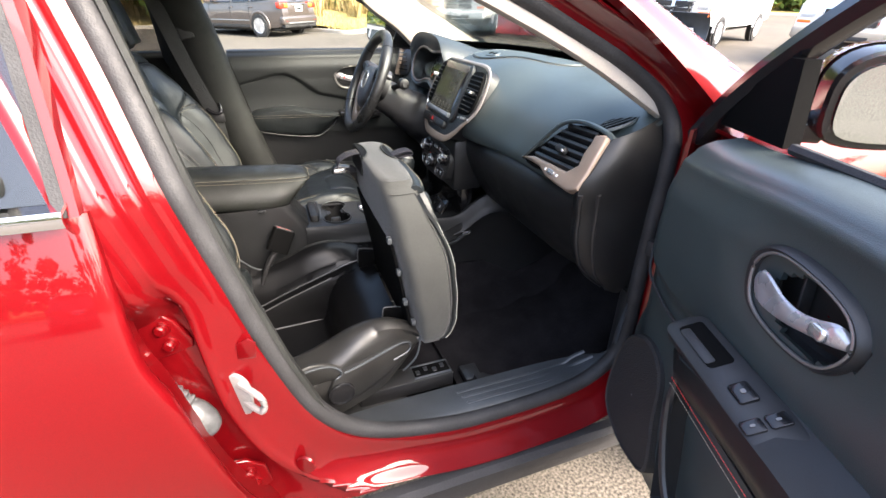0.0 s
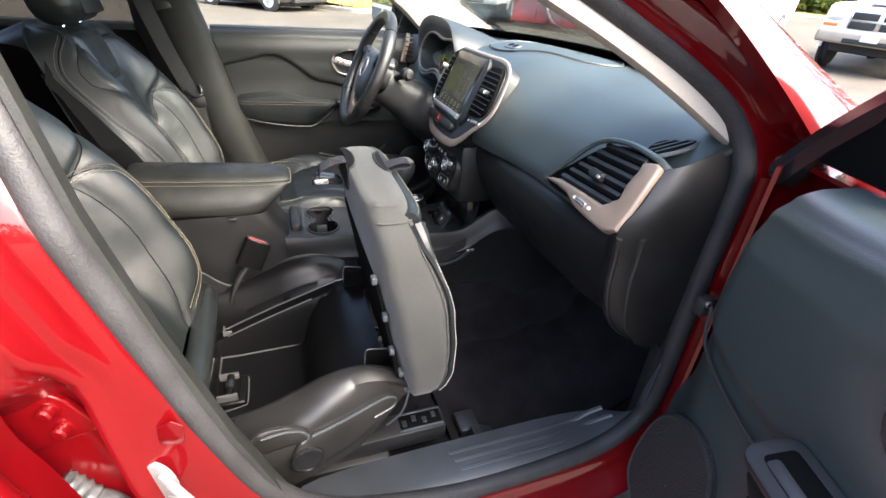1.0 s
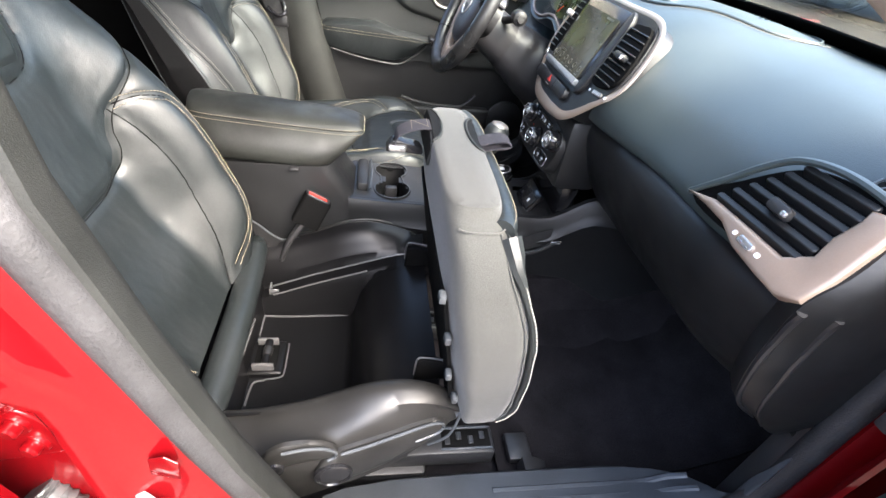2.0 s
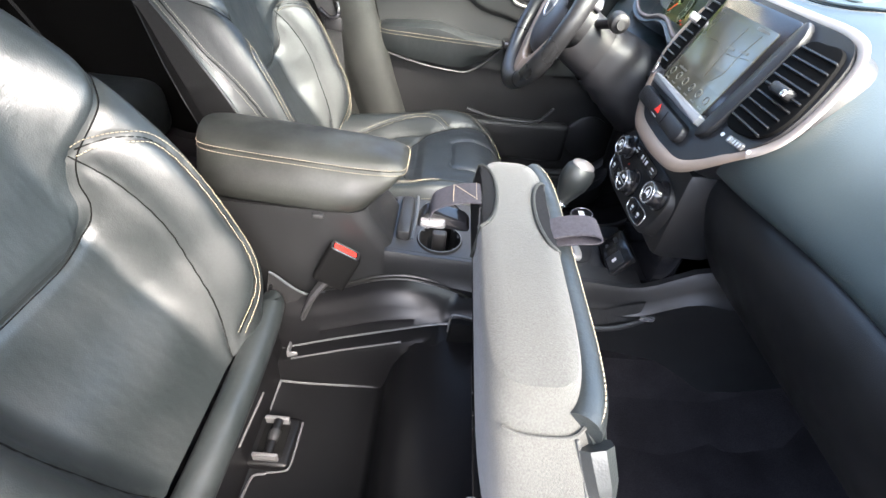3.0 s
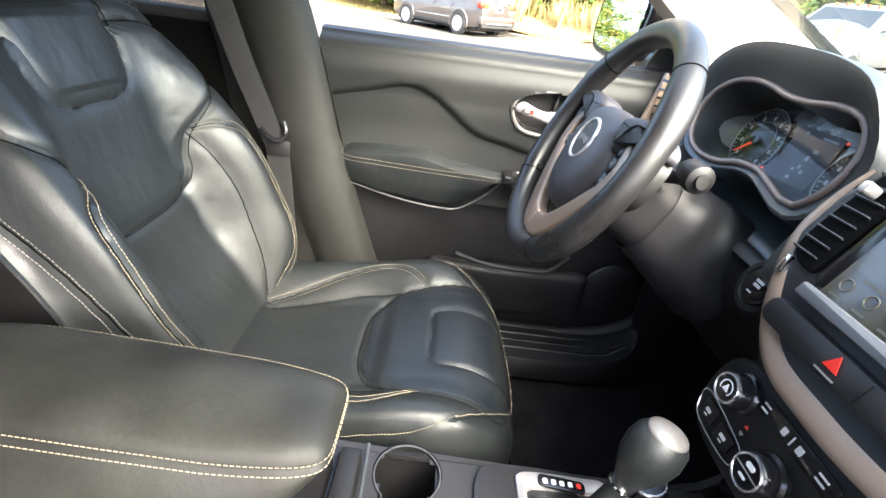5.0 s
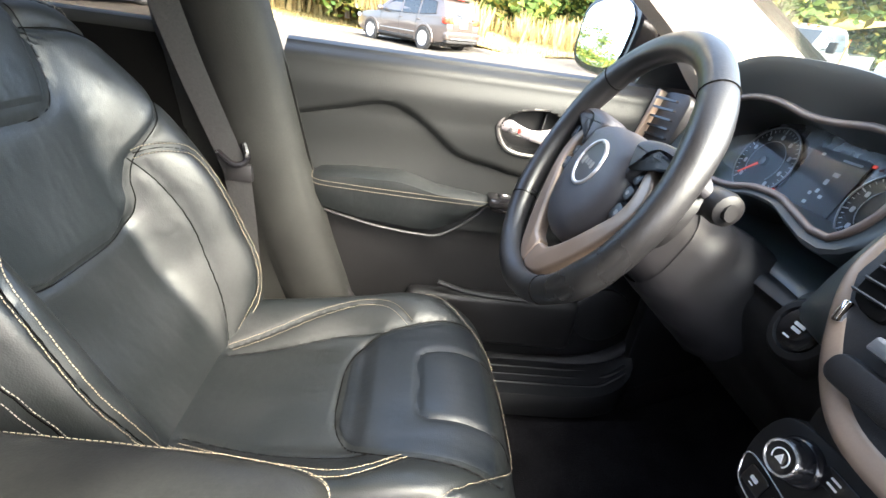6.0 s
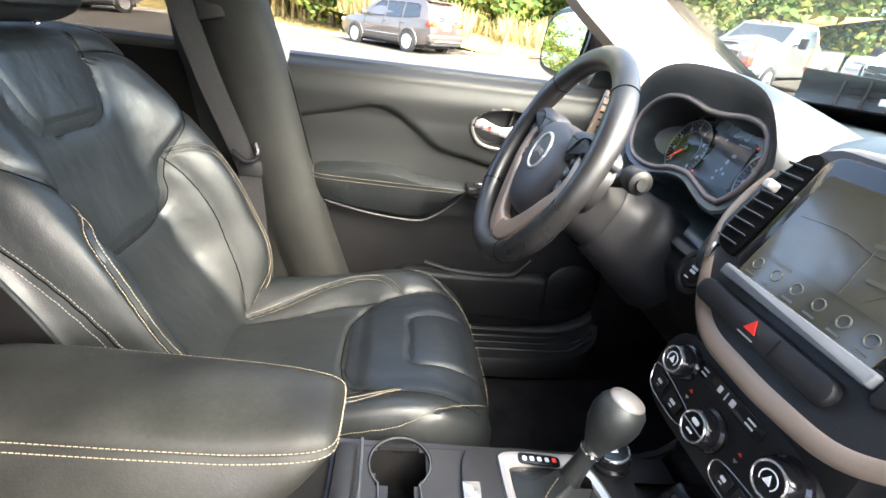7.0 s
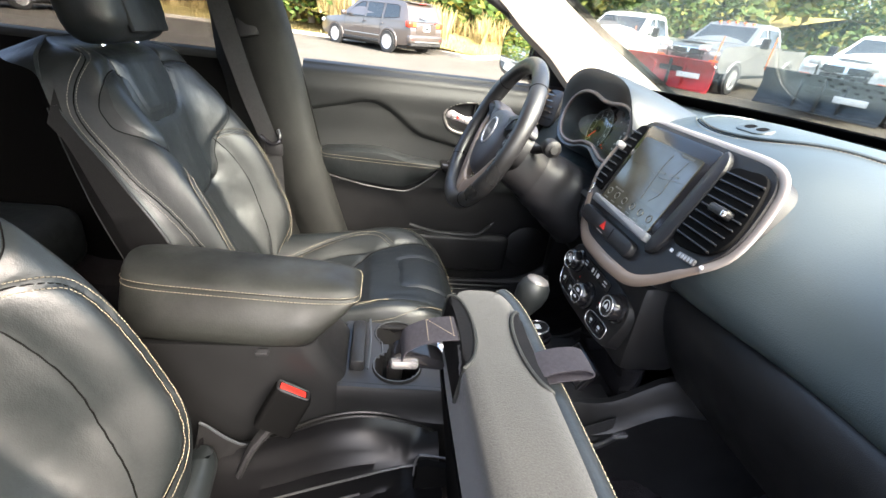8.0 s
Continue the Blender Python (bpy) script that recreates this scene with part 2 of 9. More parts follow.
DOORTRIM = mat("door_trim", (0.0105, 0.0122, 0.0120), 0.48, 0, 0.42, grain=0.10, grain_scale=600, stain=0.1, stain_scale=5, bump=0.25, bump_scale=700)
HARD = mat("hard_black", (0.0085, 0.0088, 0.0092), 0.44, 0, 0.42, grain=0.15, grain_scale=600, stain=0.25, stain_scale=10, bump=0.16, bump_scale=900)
TRAYP = mat("tray_plastic", (0.0042, 0.0042, 0.0046), 0.36, 0, 0.27, grain=0.1, grain_scale=500, stain=0.1, stain_scale=9, bump=0.04, bump_scale=800)
GREIGE = mat("pillar_trim", (0.37, 0.335, 0.29), 0.75, 0, 0.3, grain=0.06, grain_scale=300, stain=0.05, bump=0.1, bump_scale=500)
BEIGE = mat("satin_bronze", (0.279, 0.213, 0.164), 0.38, 0.35, 0.5, grain=0.04, grain_scale=500, stain=0.1, stain_scale=15)
SILVER = mat("satin_silver", (0.62, 0.62, 0.62), 0.25, 0.85, 0.5, stain=0.1, stain_scale=20)
TRIM = mat("satin_trim", (0.50, 0.49, 0.48), 0.34, 0.7, 0.5, stain=0.1, stain_scale=15)
DIM = mat("dim_trim", (0.20, 0.19, 0.18), 0.36, 0.5, 0.5, stain=0.1, stain_scale=15)
CHROME = mat("chrome", (0.8, 0.8, 0.81), 0.08, 1.0)
CARPET = mat("carpet", (0.012, 0.011, 0.012), 0.95, 0, 0.1, grain=0.4, grain_scale=500, stain=0.35, stain_scale=14, bump=0.8, bump_scale=450)
SHIELD = mat("shield_plastic", (0.0115, 0.0114, 0.0110), 0.38, 0, 0.5, grain=0.14, grain_scale=700, stain=0.3, stain_scale=12, bump=0.15, bump_scale=900)
# Tray black paled by the edges' sky highlight; peg, rib and jaws share it.
TRAYE = mat("tray_glint", (0.075, 0.075, 0.077), 0.32, 0, 0.6, grain=0.1, grain_scale=500)
CLOTH = mat("seat_cloth", (0.034, 0.0355, 0.0325), 0.85, 0, 0.25, grain=0.28, grain_scale=650, stain=0.14, stain_scale=7, bump=0.35, bump_scale=900, sheen=0.15)
PILLAR = mat("pillar_black", (0.0155, 0.0168, 0.0152), 0.62, 0, 0.35, grain=0.18, grain_scale=350, stain=0.3, stain_scale=8, bump=0.4, bump_scale=700)
RUBBER = mat("rubber", (0.022, 0.022, 0.023), 0.6, 0, 0.4, grain=0.2, grain_scale=250, stain=0.25, stain_scale=18, bump=0.4, bump_scale=350)
WEB = mat("seat_belt", (0.042, 0.043, 0.044), 0.6, 0, 0.35, grain=0.2, grain_scale=300, bump=0.7, bump_scale=350, bump_kind="weave")
STRAP = mat("strap_web", (0.040, 0.037, 0.045), 0.7, 0, 0.3, grain=0.2, grain_scale=300, bump=0.8, bump_scale=300, bump_kind="weave")
PALETHREAD = mat("pale_thread", (0.42, 0.40, 0.34), 0.8, grain=0.2, grain_scale=300)
DULL_THREAD = mat("dull_thread", (0.17, 0.16, 0.135), 0.8, grain=0.2, grain_scale=300)
THREAD = mat("tan_thread", (0.24, 0.205, 0.145), 0.8, grain=0.2, grain_scale=300)
REDB = mat("red_plastic", (0.62, 0.030, 0.020), 0.3, 0, 0.5, stain=0.1, stain_scale=30)
WHITE = mat("white_mark", (0.75, 0.75, 0.75), 0.5, stain=0.05)
GLASS = glass_mat("car_glass", (0.95, 1.0, 0.97), 0, 0.92)
TINT = glass_mat("tinted_glass", (0.62, 0.62, 0.60), 0, 0.7, 0.09)
VOID = mat("matt_black", (0.003, 0.003, 0.003), 0.8, 0, 0.06, grain=0.2, grain_scale=300)
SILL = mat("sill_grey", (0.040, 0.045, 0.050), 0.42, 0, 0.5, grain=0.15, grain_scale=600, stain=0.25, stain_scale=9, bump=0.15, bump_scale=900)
# Dark screen; the olive base carries part of its reflected glare.
SCREEN = mat("screen_glass", (0.050, 0.047, 0.032), 0.14, 0, 0.6, stain=0.15, stain_scale=20)

# ground and distance
def ground_z(x, y):
    """The lot is level at the car and climbs gently beyond it."""
    return (0.0156 + 0.0026 * min(max(x, 0.0), 12.0)) * max(0.0, y - 1.2)


def lot():
    xs = [-600, -200, -80, -40] + [i * 2.0 for i in range(-15, 31)] + [80, 150, 300, 700]
    ys = [-600, -200, -60, -20, -8, -4, -2, -1, 0, 1] + [1 + i * 0.5 for i in range(1, 9)] + [6, 8, 10, 12, 15, 18, 22, 26, 30, 40, 60, 100, 250, 700]
    rows = [[(x, y, min(ground_z(x, y), 6.0)) for x in xs] for y in ys]
    ob = part("ground", skin(rows), ASPHALT, None, "sunlit pale asphalt of a sloping parking lot", "structure")
    return ob


ASPHALT = mat("asphalt", (0.092, 0.082, 0.068), 0.9, 0, 0.2, grain=0.75, grain_scale=110, stain=0.15, stain_scale=0.7, bump=1.0, bump_scale=110)
lot()

# ---- the car's shell: x ahead, y to its left, centre line y = 0 ----
LOOP = [(-0.085, 1.43), (-0.052, 1.31), (-0.027, 1.22), (0.004, 1.09), (0.045, 0.93), (0.087, 0.77), (0.147, 0.61), (0.23, 0.521),
        (0.355, 0.473), (0.509, 0.451), (0.743, 0.462), (0.852, 0.512), (0.894, 0.595), (0.892, 0.75), (0.89, 0.89), (0.892, 1.02),
        (0.885, 1.11), (0.85, 1.171), (0.769, 1.227), (0.663, 1.281), (0.573, 1.325), (0.40, 1.405), (0.2, 1.475), (0.05, 1.50), (-0.05, 1.485)]


def side_y(z, base=0.72):
    """How far out the body's side stands at height z: it leans in above the belt."""
    return base - 0.30 * max(0.0, z - 1.08)


loop2 = [(p.x, p.y) for p in spline([(x, z, 0) for x, z in LOOP], 6, True)]


def offset_loop(o):
    n = len(loop2)
    out = []
    for i, (x, z) in enumerate(loop2):
        a, b = loop2[i - 3], loop2[(i + 3) % n]
        d = Vector((b[0] - a[0], b[1] - a[1])).normalized()
        k = o * ring_width(x, z)
        out.append((x + d.y * k, z - d.x * k))
    return out


def ring_width(x, z):
    sill = step(0.64, 0.48, z) * step(0.10, 0.40, x)
    pillar = step(1.09, 1.16, z) * step(0.25, 0.40, x)
    return 1.0 - 0.42 * sill - 0.66 * pillar


def jamb_mask(x, z):
    """1 on the lower B pillar, where the frame drops into the hinge pocket."""
    return step(0.30, 0.16, x) * step(0.985, 0.90, z) * step(0.47, 0.55, z)


def pocket_edge(z):
    """Offset from the seal at which the hinge pocket begins."""
    return glide([(0.50, 0.115), (0.585, 0.105), (0.64, 0.103), (0.74, 0.096), (0.80, 0.084), (0.863, 0.072), (0.925, 0.062), (1.0, 0.055)], z)


def jamb_y(o, x, z):
    """How far out the painted frame stands at offset o from the seal: ribbed above, plain below, with the pocket of the rear hinges."""
    plain = glide([(0, 0.718), (0.01, 0.734), (0.02, 0.739), (0.06, 0.752), (0.085, 0.774), (0.106, 0.800), (0.13, 0.815), (0.2, 0.83)], o)
    ribbed = lerp_table(JAMB, o)
    face = glide([(0, 0.718), (0.01, 0.734), (0.02, 0.739), (0.05, 0.748), (0.11, 0.768), (0.2, 0.772)], o)
    far = pocket_edge(z)
    pocket = face - 0.040 * step(far, far + 0.014, o) + 0.004 * math.exp(-((o - far + 0.004) / 0.006) ** 2)
    y = plain + (ribbed - plain) * step(0.30, 0.14, x) * step(0.90, 0.985, z)
    return y + (pocket - y) * jamb_mask(x, z)


def ring(side=-1):
    unit = offset_loop(1.0)
    offsets = [0.0, 0.005, 0.010, 0.015, 0.02, 0.026, 0.03] + [0.0325 + 0.0025 * i for i in range(34)] + [0.12, 0.14, 0.165, 0.19]
    rows = []
    for o in offsets:
        row = []
        for (x0, z0), (x1, z1) in zip(loop2, unit):
            k = jamb_mask(x0, z0)
            far = pocket_edge(z0)
            bent = o * far / 0.075 if o < 0.075 else far + o - 0.075
            o1 = min(o, 0.106) * (1 - k) + bent * k
            px, pz = x0 + (x1 - x0) * o1, z0 + (z1 - z0) * o1
            row.append((px, side * side_y(pz, jamb_y(o1, x0, z0)), pz))
        rows.append(row)
    return skin(rows, closed=True)


# which way the loop runs decides the sign of the offset
_area = sum(a[0] * b[1] - b[0] * a[1] for a, b in zip(loop2, loop2[1:] + loop2[:1]))
if _area < 0:
    loop2.reverse()

# steps and grooves of the painted frame, from the seal outward
JAMB = [(0.0, 0.718), (0.010, 0.734), (0.020, 0.738), (0.030, 0.741), (0.035, 0.752), (0.040, 0.757), (0.052, 0.759), (0.057, 0.764), (0.061, 0.774), (0.068, 0.780), (0.082, 0.783), (0.087, 0.788), (0.090, 0.797), (0.097, 0.801), (0.106, 0.800)]
body = thing("car_body", "glossy red SUV body with an open front door frame", "car", kind="structure")
part("door_jamb", thick(ring(), -0.004), RED, body, "glossy red painted door frame")
part("door_jamb", thick(ring(1), 0.004), RED, body, "glossy red painted door frame")
for s in (-1, 1):
    part("door_seal", tube([(x, s * side_y(z, 0.724), z) for x, z in loop2], 0.018, 12, True, up=(0, 1, 0)), RUBBER, body, "black rubber door seal")


def floor_pan():
    xs = [-1.6, -0.7, -0.6, -0.2, 0.2, 0.6, 0.9, 1.05, 1.25, 1.3]
    zs = [0.45, 0.45, 0.42, 0.40, 0.38, 0.36, 0.37, 0.45, 0.70, 0.95]
    ys = [-0.72, -0.69, -0.66, -0.5, -0.3, -0.16, -0.12, 0.12, 0.16, 0.3, 0.5, 0.66, 0.69, 0.72]
    hump = {-0.16: 0.06, -0.12: 0.14, 0.12: 0.14, 0.16: 0.06, -0.69: 0.05, -0.72: 0.06, 0.69: 0.05, 0.72: 0.06}
    rows = [[(x, y, z + hump.get(y, 0)) for y in ys] for x, z in zip(xs, zs)]
    return skin(rows)


part("car_floor", thick(floor_pan(), 0.01), CARPET, body, "dark carpeted car floor")


def sill_plate(s, stuff):
    """Tread plate over the sill, with three long ribs."""
    xs = [0.185, 0.22, 0.3, 0.45, 0.6, 0.70, 0.76, 0.80, 0.83, 0.852, 0.866, 0.874, 0.878, 0.880]
    lift = [0.04, 0.022, 0.006, 0.0, 0.0, 0.0, 0.005, 0.014, 0.028, 0.048, 0.075, 0.11, 0.16, 0.24]
    prof = [(0.725, 0.452), (0.71, 0.462), (0.695, 0.464), (0.66, 0.458), (0.635, 0.452), (0.61, 0.447), (0.60, 0.43), (0.595, 0.40)]
    rows = [[(x, s * (0.725 - (0.725 - y) * max(0.12, 1 - 8 * l)), z + l * (1 - 0.35 * (0.725 - y) / 0.13)) for y, z in prof] for x, l in zip(xs, lift)]
    ob = part("sill_plate", thick(skin(rows), 0.004), stuff, body, "dark grey ribbed plastic sill plate")
    for y, x0, x1 in ((0.688, 0.49, 0.86), (0.665, 0.485, 0.85), (0.642, 0.48, 0.84)):
        pts = spline([(x0, s * y, 0.466 - (0.69 - y) * 0.2), (0.6, s * y, 0.466 - (0.69 - y) * 0.2), (0.76, s * y, 0.468 - (0.69 - y) * 0.2), (x1 - 0.03, s * (y + 0.004), 0.482), (x1, s * (y + 0.012), 0.500)], 6)
        part("rib", tube(pts, 0.006, 6, flat=0.6), stuff, ob)
    return ob


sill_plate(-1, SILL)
# same grey plastic; the door card's shade over it is put into the black
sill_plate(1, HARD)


def panel(rows, t=0.008):
    return thick(skin(rows), t)


# sill cladding under the door opening
def cladding(s):
    prof = [(0.785, 0.384), (0.806, 0.382), (0.818, 0.37), (0.815, 0.34), (0.79, 0.27), (0.70, 0.24)]
    rows = [[(x, s * y, z + (0.012 if x > 0.9 else 0)) for y, z in prof] for x in (-1.0, -0.4, 0.0, 0.3, 0.6, 0.9, 1.0)]
    return panel(rows, 0.01)


for s in (-1, 1):
    part("sill_cladding", cladding(s), mat("cladding", (0.030, 0.029, 0.030), 0.62, 0, 0.3, grain=0.2, grain_scale=300, stain=0.25, stain_scale=6, bump=0.3, bump_scale=400), body, "black plastic lower sill cladding")

# rear doors, closed
FRONT_EDGE = [(0.41, 0.063), (0.557, 0.009), (0.70, -0.022), (0.816, -0.045), (0.878, -0.064), (0.969, -0.071), (1.036, -0.076), (1.094, -0.080), (1.26, -0.085), (1.45, -0.11)]


def rear_door(s):
    ob = thing("rear_door", "closed glossy red rear car door with chrome belt strip", "car door", "car doors", at=(-0.5, s * 0.8, 0.7))
    rows = []
    for i in range(41):
        z = 0.41 + i * (1.085 - 0.41) / 40
        y = glide([(0.41, 0.805), (0.50, 0.830), (0.60, 0.845), (0.70, 0.852), (0.80, 0.852), (0.85, 0.849), (0.90, 0.843), (0.955, 0.832), (1.0, 0.8205), (1.085, 0.796)], z)
        x0 = glide(FRONT_EDGE, z)
        row = [(x0 - 0.012, s * (y - 0.075), z), (x0 - 0.008, s * (y - 0.030), z), (x0 + 0.001, s * (y - 0.022), z), (x0 + 0.005, s * (y - 0.012), z), (x0 + 0.004, s * (y - 0.004), z), (x0, s * y, z), (x0 - 0.008, s * (y + 0.002), z)]
        row += [(x0 - 0.02 - k * (0.95 + x0) / 10, s * (y + 0.004 + 0.012 * math.sin(math.pi * k / 10)), z) for k in range(11)]
        rows.append(row)
    part("skin", panel(rows, 0.006), RED, ob)
    # window frame
    for a, b, m in ((0.0, 0.010, RED), (0.010, 0.024, RUBBER)):
        rows = []
        for i in range(9):
            z = 1.085 + i * 0.045
            x0 = lerp_table(FRONT_EDGE, z)
            y = side_y(z, 0.805)
            rows.append([(x0 - a, s * (y - 0.03), z), (x0 - a, s * y, z), (x0 - b, s * (y + 0.002), z), (x0 - b, s * (y - 0.02), z)])
        part("window_frame", panel(rows, 0.004), m, ob)
    rows = [[(x, s * (y + 0.004), z) for z, y in ((1.078, 0.815), (1.081, 0.822), (1.09, 0.824), (1.100, 0.820), (1.103, 0.80))] for x in (-0.088, -0.1, -0.3, -0.6, -1.0)]
    part("chrome_strip", panel(rows, 0.004), CHROME, ob, "bright chrome belt strip")
    rows = [[(x, s * (side_y(z, 0.80)), z) for x in (-0.10 - (z - 1.09) * 0.05, -0.5, -1.0)] for z in (1.09, 1.25, 1.45)]
    g = part("window_pane", thick(skin(rows), 0.004), TINT, ob, "dark tinted glass")
    g.visible_shadow = False
    # inner trim
    rows = [[(x, s * (0.745 - 0.03 * math.sin(math.pi * (z - 0.45) / 0.7)), z) for x in (-0.16, -0.4, -0.7, -1.0, -1.4)] for z in (0.45, 0.6, 0.75, 0.9, 1.05, 1.13)]
    part("inner_trim", panel(rows, 0.01), VOID, ob)
    part("sill_trim", box(-0.57, s * 0.765, 1.125, 0.85, 0.07, 0.03, 0.01), DOORTRIM, ob)
    return ob


rear_door(-1)
rear_door(1)


# roof, windscreen, pillars
def roof():
    rows = []
    for x, zc, w in ((-1.7, 1.5, 0.52), (-1.2, 1.57, 0.56), (-0.6, 1.60, 0.58), (0.0, 1.59, 0.585), (0.25, 1.55, 0.585), (0.40, 1.50, 0.60)):
        rows.append([(x, w * k, zc - 0.09 * k * k) for k in (-1, -0.8, -0.5, 0, 0.5, 0.8, 1)])
    return rows


part("headliner", panel([[(x, y, z - 0.04) for x, y, z in r] for r in roof()], 0.006), GREIGE, body, "light grey cloth headliner")
part("roof_skin", panel([[(x, y * 1.04, z) for x, y, z in r] for r in roof()], 0.006), RED, body)

WS = [(1.20, 1.148), (0.95, 1.245), (0.70, 1.355), (0.40, 1.475)]


def windscreen():
    rows = []
    for i, (x, z) in enumerate(WS):
        w = 0.70 - 0.11 * i / 3
        rows.append([(x - 0.12 * k * k, w * k, z - 0.01 * k * k) for k in (-1, -0.75, -0.5, -0.25, 0, 0.25, 0.5, 0.75, 1)])
    return rows


ws = part("windscreen", thick(skin(windscreen()), 0.005), GLASS, body, "clear laminated windscreen")
ws.visible_shadow = False
a, b = windscreen()[:2]
rows = [[Vector(p).lerp(Vector(q), t) - Vector((0.006, 0, 0.012)) for p, q in zip(a, b)] for t in (-0.02, 0.20, 0.38, 0.52)]
part("windscreen_band", thick(skin(rows), 0.003), VOID, body, "black band along the windscreen base")
part("windscreen_base", tube([(x + 0.0, y, z + 0.002) for x, y, z in windscreen()[0]], 0.012, 6), RUBBER, body)
rows = [[Vector(r[0]).lerp(Vector(r[1]), t) - Vector((0.006, 0, 0.009)) for t in (-0.05, 0.15, 0.36)] for r in windscreen()]
part("windscreen_band", thick(skin(rows), 0.003), VOID, body, "black band along the windscreen edge")
part("windscreen_edge", tube(spline([(r[0][0] + 0.012, r[0][1] * 0.955, r[0][2] - 0.008) for r in windscreen()], 4), 0.020, 8, flat=0.5, up=(0.4, 0, 0.9)), VOID, body, "black windscreen edge")
path = spline([(0.985, -0.672, 1.085), (0.868, -0.660, 1.158), (0.722, -0.638, 1.244), (0.572, -0.613, 1.318), (0.372, -0.583, 1.402), (0.18, -0.568, 1.457)], 5)
part("a_pillar_trim", tube(path, 0.052, 12, flat=0.42, up=(0.4, -0.6, 0.7)), GREIGE, body, "light grey pillar trim")
# the driver's pillar: a broad cover from the door's side to the black edge of the glass
low = spline([(0.93, 0.672, 1.045), (0.855, 0.668, 1.100), (0.773, 0.662, 1.163), (0.70, 0.648, 1.226), (0.605, 0.634, 1.289), (0.532, 0.624, 1.345), (0.40, 0.605, 1.425), (0.25, 0.605, 1.50)], 5)
top = spline([(1.16, 0.722, 1.140), (1.105, 0.722, 1.170), (1.05, 0.720, 1.199), (0.94, 0.718, 1.257), (0.85, 0.715, 1.304), (0.735, 0.705, 1.372), (0.60, 0.685, 1.445), (0.42, 0.655, 1.53)], 5)
rows = []
for p, q in zip(low, top):
    rows.append([p + Vector((0.0, 0.03, -0.012)), p + Vector((0, 0.010, -0.006))] + [p.lerp(q, k / 8) + Vector((-0.02, -0.03, 0.012)) * math.sin(math.pi * k / 8) ** 0.7 for k in range(9)] + [q + Vector((0.012, 0.010, -0.002))])
part("a_pillar_trim", thick(skin(rows), 0.004), GREIGE, body, "light grey pillar trim")
part("windscreen_edge", tube([q + Vector((0.010, -0.004, 0.003)) for q in top], 0.0105, 8), VOID, body, "black windscreen edge")
for s in (-1, 1):
    path = spline([(1.12, s * 0.80, 1.10), (0.95, s * 0.775, 1.225), (0.78, s * 0.745, 1.315), (0.6, s * 0.715, 1.39), (0.40, s * 0.675, 1.47), (0.1, s * 0.625, 1.54), (-0.4, s * 0.62, 1.555), (-1.2, s * 0.61, 1.53)], 5)
    path = [p + (Vector((0.0, 0.035, 0.035)) if s > 0 else Vector()) for p in path]
    if s < 0:
        path = [p for p in path if p.x < 0.46]
    part("roof_rail", tube(path, [0.05 if s < 0 else 0.032] * len(path), 10, flat=0.7), RED, body, "glossy red windscreen pillar")
    # B pillar inside
    rows = []
    for z, xf, xb, y in ((0.47, 0.20, -0.16, 0.70), (0.60, 0.155, -0.17, 0.705), (0.75, 0.105, -0.18, 0.705), (0.93, 0.055, -0.19, 0.70), (1.09, 0.018, -0.20, 0.695), (1.22, -0.012, -0.20, 0.665), (1.36, -0.05, -0.205, 0.62), (1.50, -0.09, -0.21, 0.585)):
        rows.append([(xf + dx, s * (y + dy), z) for dx, dy in ((0.004, 0.03), (0.001, 0.006), (-0.006, -0.008), (-0.022, -0.018), (-0.050, -0.024), (-0.085, -0.021), (-0.115, -0.008), (-0.135, 0.010))] + [(xb + 0.03, s * (y + 0.022), z), (xb, s * (y + 0.05), z)])
    part("b_pillar_trim", panel(rows, 0.008), PILLAR, body, "grainy dark grey pillar trim")
    part("front_wing", panel([[(x, s * y, z) for y, z in ((0.80, 0.45), (0.86, 0.7), (0.86, 0.95), (0.80, 1.08), (0.70, 1.10))] for x in (1.0, 1.2, 1.5, 1.9)], 0.008), RED, body)
# outer face of the passenger's windscreen pillar, running down into the wing
low = spline([(1.02, -0.822, 1.04), (0.955, -0.802, 1.105), (0.913, -0.788, 1.152), (0.80, -0.772, 1.240), (0.69, -0.755, 1.316), (0.55, -0.728, 1.395), (0.40, -0.700, 1.462), (0.22, -0.665, 1.51)], 6)
top = spline([(1.20, -0.775, 1.10), (1.10, -0.750, 1.155), (1.025, -0.733, 1.200), (0.89, -0.718, 1.270), (0.795, -0.702, 1.322), (0.65, -0.680, 1.398), (0.48, -0.655, 1.475), (0.28, -0.625, 1.53)], 6)
rows = []
for p, q in zip(low, top):
    row = [p + Vector((-0.004, 0.020, -0.004)), p + Vector((0.0, 0.003, 0.0))]
    for k in range(1, 9):
        f = k / 8
        row.append(p.lerp(q, f) + Vector((0.10, -0.25, 0.20)) * 0.028 * math.sin(math.pi * f))
    rows.append(row + [q + Vector((-0.012, 0.022, -0.010)), q + Vector((-0.04, 0.05, -0.045))])
part("a_pillar_skin", thick(skin(rows), 0.003), RED, body, "glossy red windscreen pillar")
part("bonnet", panel([[(x, y, z - 0.05 * (y / 0.7) ** 2) for y in (-0.72, -0.5, -0.25, 0, 0.25, 0.5, 0.72)] for x, z in ((1.22, 1.13), (1.5, 1.12), (1.8, 1.07), (2.0, 0.98))], 0.008), RED, body)
